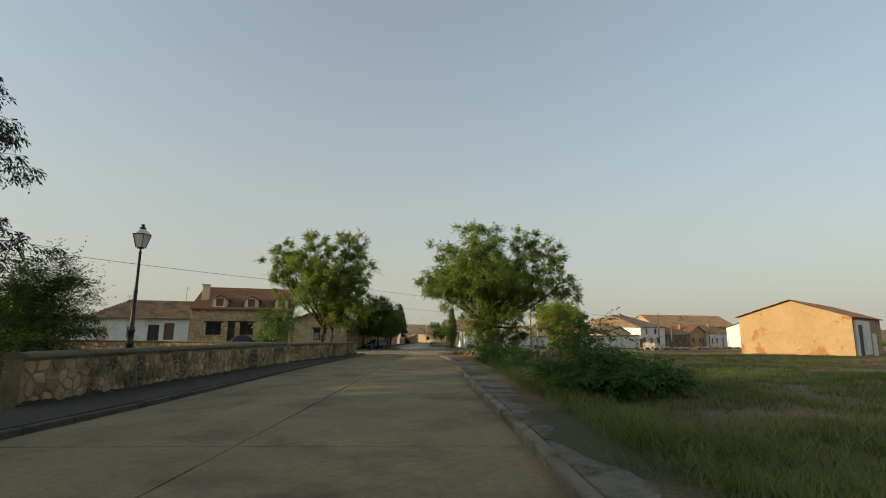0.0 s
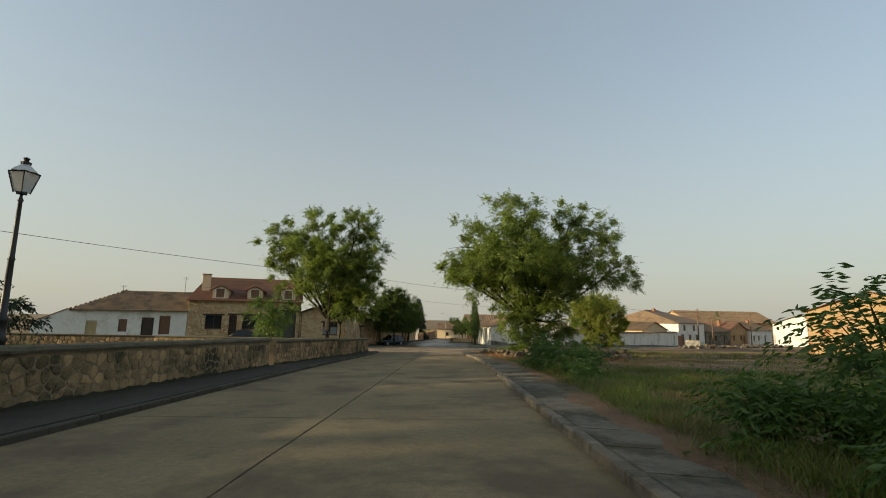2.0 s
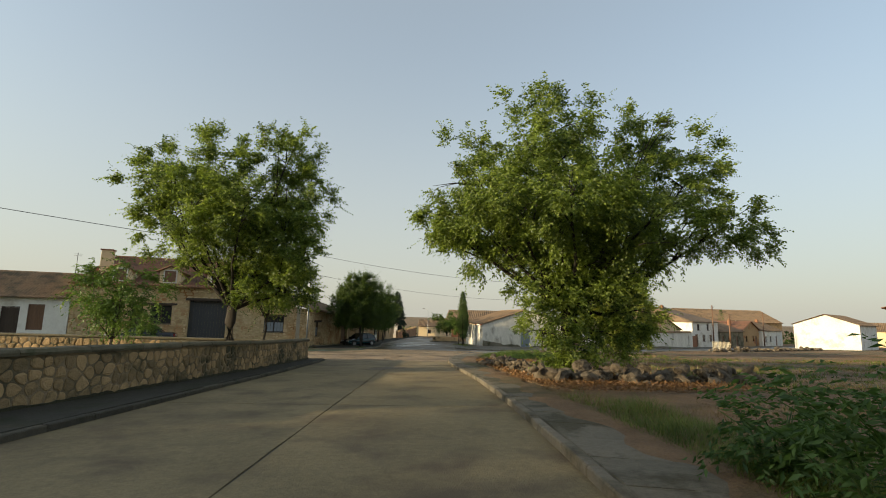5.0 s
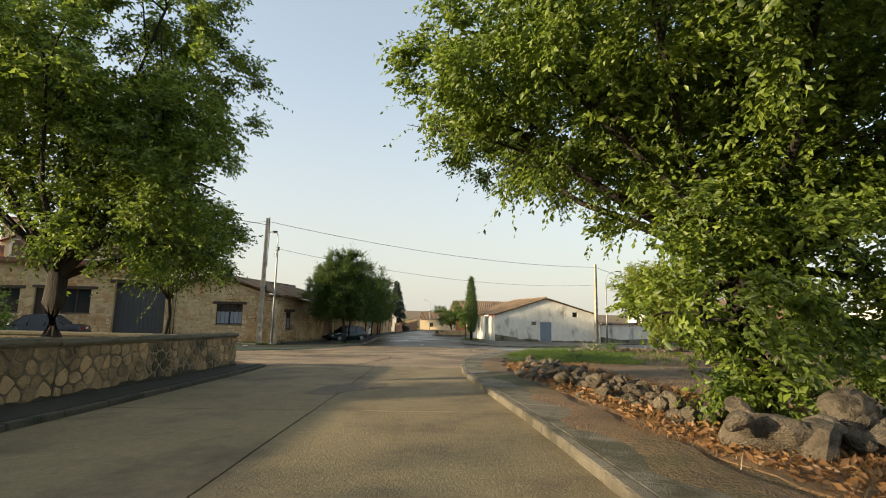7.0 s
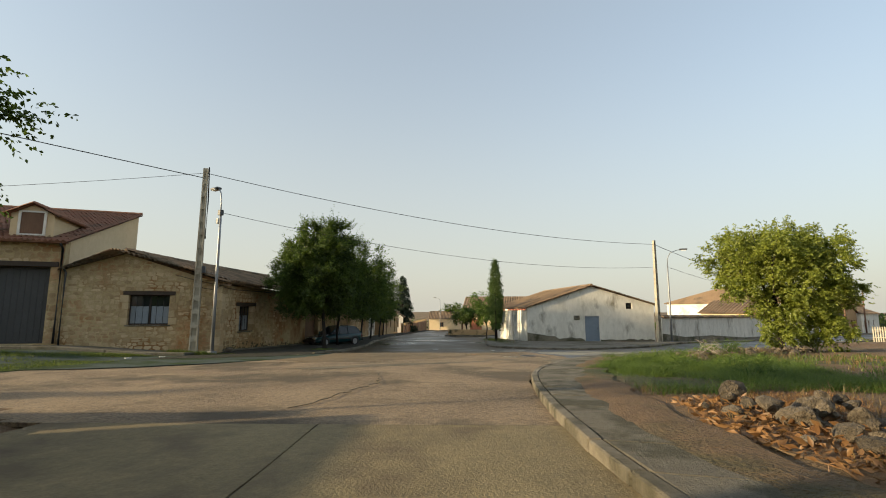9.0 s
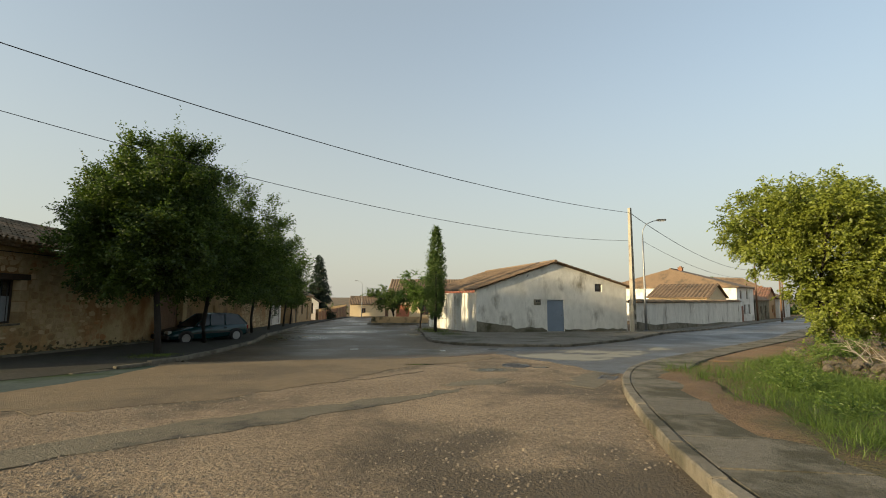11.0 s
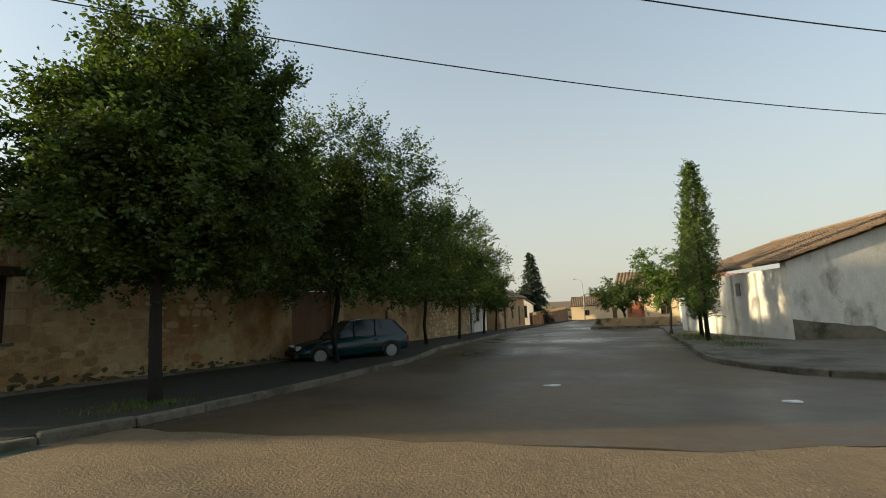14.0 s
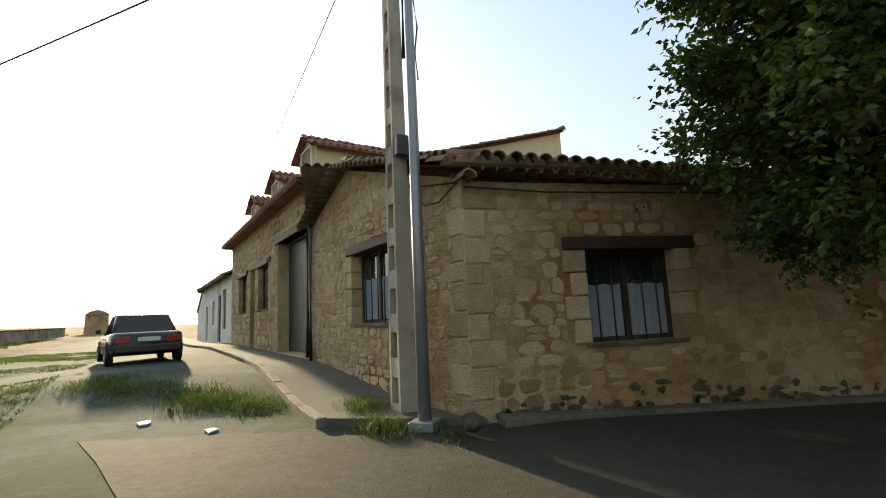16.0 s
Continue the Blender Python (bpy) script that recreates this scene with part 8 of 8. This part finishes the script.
# ---- cars ----
def car(name, label, x, y, turn, paint, length, width, height, hatch, base=0.0):
    """A parked car: lofted body, glasshouse, wheels, lamps, bumpers, mirrors. x runs from the rear to the front."""
    c = tagged(group_at(name, x, y, base, turn), label, "car")
    hw = width / 2
    belt = height * 0.6
    if hatch:
        prof_b = [(0.0, 0.34, 0.62), (0.06, 0.3, belt * 1.0), (0.2, 0.28, belt + 0.02), (0.5 * length, 0.2, belt + 0.01), (0.66 * length, 0.2, belt - 0.02), (0.78 * length, 0.22, belt - 0.1), (0.93 * length, 0.24, belt - 0.22), (0.985 * length, 0.28, belt - 0.34), (length, 0.34, belt - 0.42)]
        glass = [(0.02 * length, belt - 0.0), (0.13 * length, height - 0.09), (0.24 * length, height - 0.02), (0.42 * length, height), (0.52 * length, height - 0.04), (0.71 * length, belt - 0.04)]
    else:
        prof_b = [(0.0, 0.36, 0.62), (0.05, 0.3, belt * 0.94), (0.3, 0.28, belt + 0.03), (0.22 * length, 0.24, belt + 0.02), (0.5 * length, 0.2, belt + 0.0), (0.68 * length, 0.2, belt - 0.03), (0.9 * length, 0.24, belt - 0.16), (0.985 * length, 0.28, belt - 0.3), (length, 0.34, belt - 0.42)]
        glass = [(0.17 * length, belt + 0.0), (0.3 * length, height - 0.06), (0.42 * length, height), (0.52 * length, height - 0.02), (0.56 * length, height - 0.05), (0.71 * length, belt - 0.03)]
    bm = bmesh.new()
    rings = []
    for px, lo, hi in prof_b:
        e = min(px, length - px)
        inset = 0.16 * max(0, 1 - e / 0.5) ** 2
        wv = hw - inset
        ring = [(px, -wv * 0.9, lo), (px, -wv, lo + 0.1), (px, -wv * 1.0, (lo + hi) / 2), (px, -wv * 0.97, hi - 0.07), (px, -wv * 0.86, hi), (px, wv * 0.86, hi), (px, wv * 0.97, hi - 0.07), (px, wv, (lo + hi) / 2), (px, wv, lo + 0.1), (px, wv * 0.9, lo)]
        rings.append([bm.verts.new(p) for p in ring])
    for a, b in zip(rings, rings[1:]):
        for k in range(10):
            bm.faces.new((a[k], a[(k + 1) % 10], b[(k + 1) % 10], b[k]))
    bm.faces.new(rings[0])
    bm.faces.new(rings[-1])
    part("body", bm, paint, c, "", True)
    bm = bmesh.new()
    gr = []
    for gx, gzv in glass:
        f = (gzv - belt) / (height - belt)
        wv = hw * (0.86 - 0.16 * max(0, f))
        gr.append((gx, gzv, wv))
    lowl = [bm.verts.new((gx if 0 < i < len(gr) - 1 else gx, -hw * 0.88, belt - 0.05)) for i, (gx, _, _) in enumerate(gr)]
    lowr = [bm.verts.new((gx, hw * 0.88, belt - 0.05)) for gx, _, _ in gr]
    tl = [bm.verts.new((gx, -wv, z)) for gx, z, wv in gr]
    tr = [bm.verts.new((gx, wv, z)) for gx, z, wv in gr]
    for i in range(len(gr) - 1):
        bm.faces.new((lowl[i], lowl[i + 1], tl[i + 1], tl[i]))
        bm.faces.new((lowr[i], tr[i], tr[i + 1], lowr[i + 1]))
        bm.faces.new((tl[i], tl[i + 1], tr[i + 1], tr[i]))
    part("window_glass", bm, "car_glass", c, "dark tinted windows")
    bm = bmesh.new()
    n = len(gr)
    for i in range(1, n - 2):
        (xa, za, wa), (xb, zb, wb) = gr[i], gr[i + 1]
        q = [bm.verts.new(v) for v in ((xa, -wa - 0.006, za - 0.03), (xb, -wb - 0.006, zb - 0.03), (xb, -wb + 0.06, zb + 0.012), (xa, -wa + 0.06, za + 0.012), (xa, wa - 0.06, za + 0.012), (xb, wb - 0.06, zb + 0.012), (xb, wb + 0.006, zb - 0.03), (xa, wa + 0.006, za - 0.03))]
        bm.faces.new((q[0], q[1], q[2], q[3]))
        bm.faces.new((q[3], q[2], q[5], q[4]))
        bm.faces.new((q[4], q[5], q[6], q[7]))
    part("roof_panel", bm, paint, c, "", True)
    for sy in (-1, 1):
        pill = [(gr[0], gr[1]), (gr[-1], gr[-2])]
        for (xa, za, wa), (xb, zb, wb) in pill:
            tube_part("pillar", c, paint, [(xa, sy * (hw * 0.86), za - 0.02), (xb, sy * (wb - 0.01), zb - 0.02)], 0.04, 6)
        for fx in (0.31, 0.5) if hatch else (0.36, 0.52):
            zt = np.interp(fx * length, [g[0] for g in gr], [g[1] for g in gr])
            wt = np.interp(fx * length, [g[0] for g in gr], [g[2] for g in gr])
            tube_part("pillar", c, paint, [(fx * length + 0.05, sy * hw * 0.885, belt - 0.05), (fx * length, sy * (wt + 0.005), zt - 0.03)], 0.032, 6)
        bm = bmesh.new()
        add_box(bm, 0.64 * length, 0.64 * length + 0.12, sy * (hw + 0.08) - 0.07, sy * (hw + 0.08) + 0.07, belt + 0.02, belt + 0.15, 0.03)
        part("mirror", bm, "plastic", c)
        box_part("trim_strip", c, "plastic", 0.24 * length, 0.74 * length, sy * hw - 0.012, sy * hw + 0.012, 0.46, 0.52, 0.005)
        for fx in (0.33, 0.52):
            box_part("door_handle", c, "plastic", fx * length - 0.08, fx * length + 0.05, sy * hw * 0.985 - 0.015, sy * hw * 0.985 + 0.015, belt - 0.17, belt - 0.13, 0.005)
        box_part("headlight", c, "lens", length - 0.2, length - 0.03, sy * (hw - 0.34) - 0.16, sy * (hw - 0.34) + 0.16, belt - 0.34, belt - 0.2, 0.02)
        box_part("tail_light", c, "tail_red", -0.015, 0.1, sy * (hw - 0.3) - 0.17, sy * (hw - 0.3) + 0.17, belt - 0.26, belt - 0.08, 0.015)
        for wx in (0.185 * length, 0.81 * length):
            wheel = new("wheel")
            wheel.parent = c
            wheel.matrix_basis = Matrix.Translation((wx, sy * (hw - 0.06), 0.29))
            bm = bmesh.new()
            prof_w = [(-0.09, 0.2), (-0.09, 0.265), (-0.07, 0.29), (0.07, 0.29), (0.09, 0.265), (0.09, 0.2)]
            ring_w = [[bm.verts.new((rd * math.cos(a), yy, rd * math.sin(a))) for yy, rd in prof_w] for a in [k * math.pi / 12 for k in range(24)]]
            for k in range(24):
                for j in range(6):
                    bm.faces.new((ring_w[k][j], ring_w[k][(j + 1) % 6], ring_w[(k + 1) % 24][(j + 1) % 6], ring_w[(k + 1) % 24][j]))
            part("tyre", bm, "rubber", wheel, "", True)
            bm = bmesh.new()
            add_tube(bm, [(0, sy * 0.02, 0), (0, sy * 0.085, 0), (0, sy * 0.1, 0)], [0.2, 0.2, 0.07], 20)
            for k in range(7):
                a = k * 2 * math.pi / 7
                add_tube(bm, [(0.06 * math.cos(a), sy * 0.1, 0.06 * math.sin(a)), (0.19 * math.cos(a), sy * 0.092, 0.19 * math.sin(a))], 0.022, 5)
            part("rim", bm, "hubcap", wheel, "silver hubcap")
            box = bmesh.new()
            arch = [(0.365 * math.cos(a), 0.365 * math.sin(a)) for a in [k * math.pi / 12 for k in range(13)]] + [(0.3 * math.cos(a), 0.3 * math.sin(a)) for a in [k * math.pi / 12 for k in range(12, -1, -1)]]
            add_prism(box, arch, 0.03)
            ar = part("wheel_arch", box, "plastic", c)
            ar.matrix_basis = Matrix.Translation((wx, sy * hw + (-0.01 if sy > 0 else -0.02), 0.285))
    box_part("bumper_rear", c, "plastic" if hatch else paint, -0.07, 0.12, -hw + 0.08, hw - 0.08, 0.34, 0.56, 0.04)
    box_part("bumper_front", c, "plastic" if hatch else paint, length - 0.1, length + 0.06, -hw + 0.1, hw - 0.1, 0.26, 0.46, 0.04)
    box_part("number_plate", c, "number_plate", -0.035 if not hatch else -0.085, -0.02 if not hatch else -0.07, -0.26, 0.26, 0.64 if not hatch else 0.4, 0.75 if not hatch else 0.51)
    box_part("grille", c, "plastic", length - 0.03, length + 0.012, -0.35, 0.35, belt - 0.36, belt - 0.24, 0.01)
    return c


fx, fy = -12.4 + 10.75, 72.33 - 74.3
ang = math.degrees(math.atan2(fy, fx))
ux, uy = math.cos(radians(ang)), math.sin(radians(ang))
# the near side of the car is its left side; the axle centres lie on it
car("teal_hatchback", "dark teal five-door hatchback parked under the street trees", -10.75 - ux * 0.74 + uy * 0.76, 74.3 - uy * 0.74 - ux * 0.76, ang, "teal_paint", 3.99, 1.69, 1.4, True, 0.1)
car("black_saloon", "black four-door saloon parked beside the stone house", -22.2, 55.05, 186 + TURN_S, "black_paint", 4.6, 1.75, 1.42, False, gf(-22.5, 54.3) + 0.01)


# ---- loose gravel on the crossroads ----
r = np.random.RandomState(77)
pv, pf = [], []
for k in range(27000):
    x, y = r.uniform(-7.5, 2.2), r.uniform(52, 66)
    if not (inside(x, y, ROAD_AREA)) or noise.noise((x * 0.4, y * 0.4, 9)) < -0.15 or y > 64.7:
        continue
    s = r.uniform(0.006, 0.026) * r.uniform(0.6, 1.0)
    a = r.uniform(0, 6.28)
    z = gz(x, y) - 0.003
    b = len(pv)
    for q in range(4):
        pv.append((x + s * math.cos(a + q * 1.57) * r.uniform(0.7, 1.3), y + s * math.sin(a + q * 1.57) * r.uniform(0.7, 1.3), z - 0.004))
    pv.append((x + r.uniform(-0.3, 0.3) * s, y + r.uniform(-0.3, 0.3) * s, z + s * r.uniform(0.4, 0.8)))
    pf += [(b, b + 1, b + 4), (b + 1, b + 2, b + 4), (b + 2, b + 3, b + 4), (b + 3, b, b + 4)]
tagged(mesh_from_arrays("gravel", np.array(pv), np.array(pf), "pebble"), "loose pale pebbles on the worn crossroads", "gravel", kind="stuff")
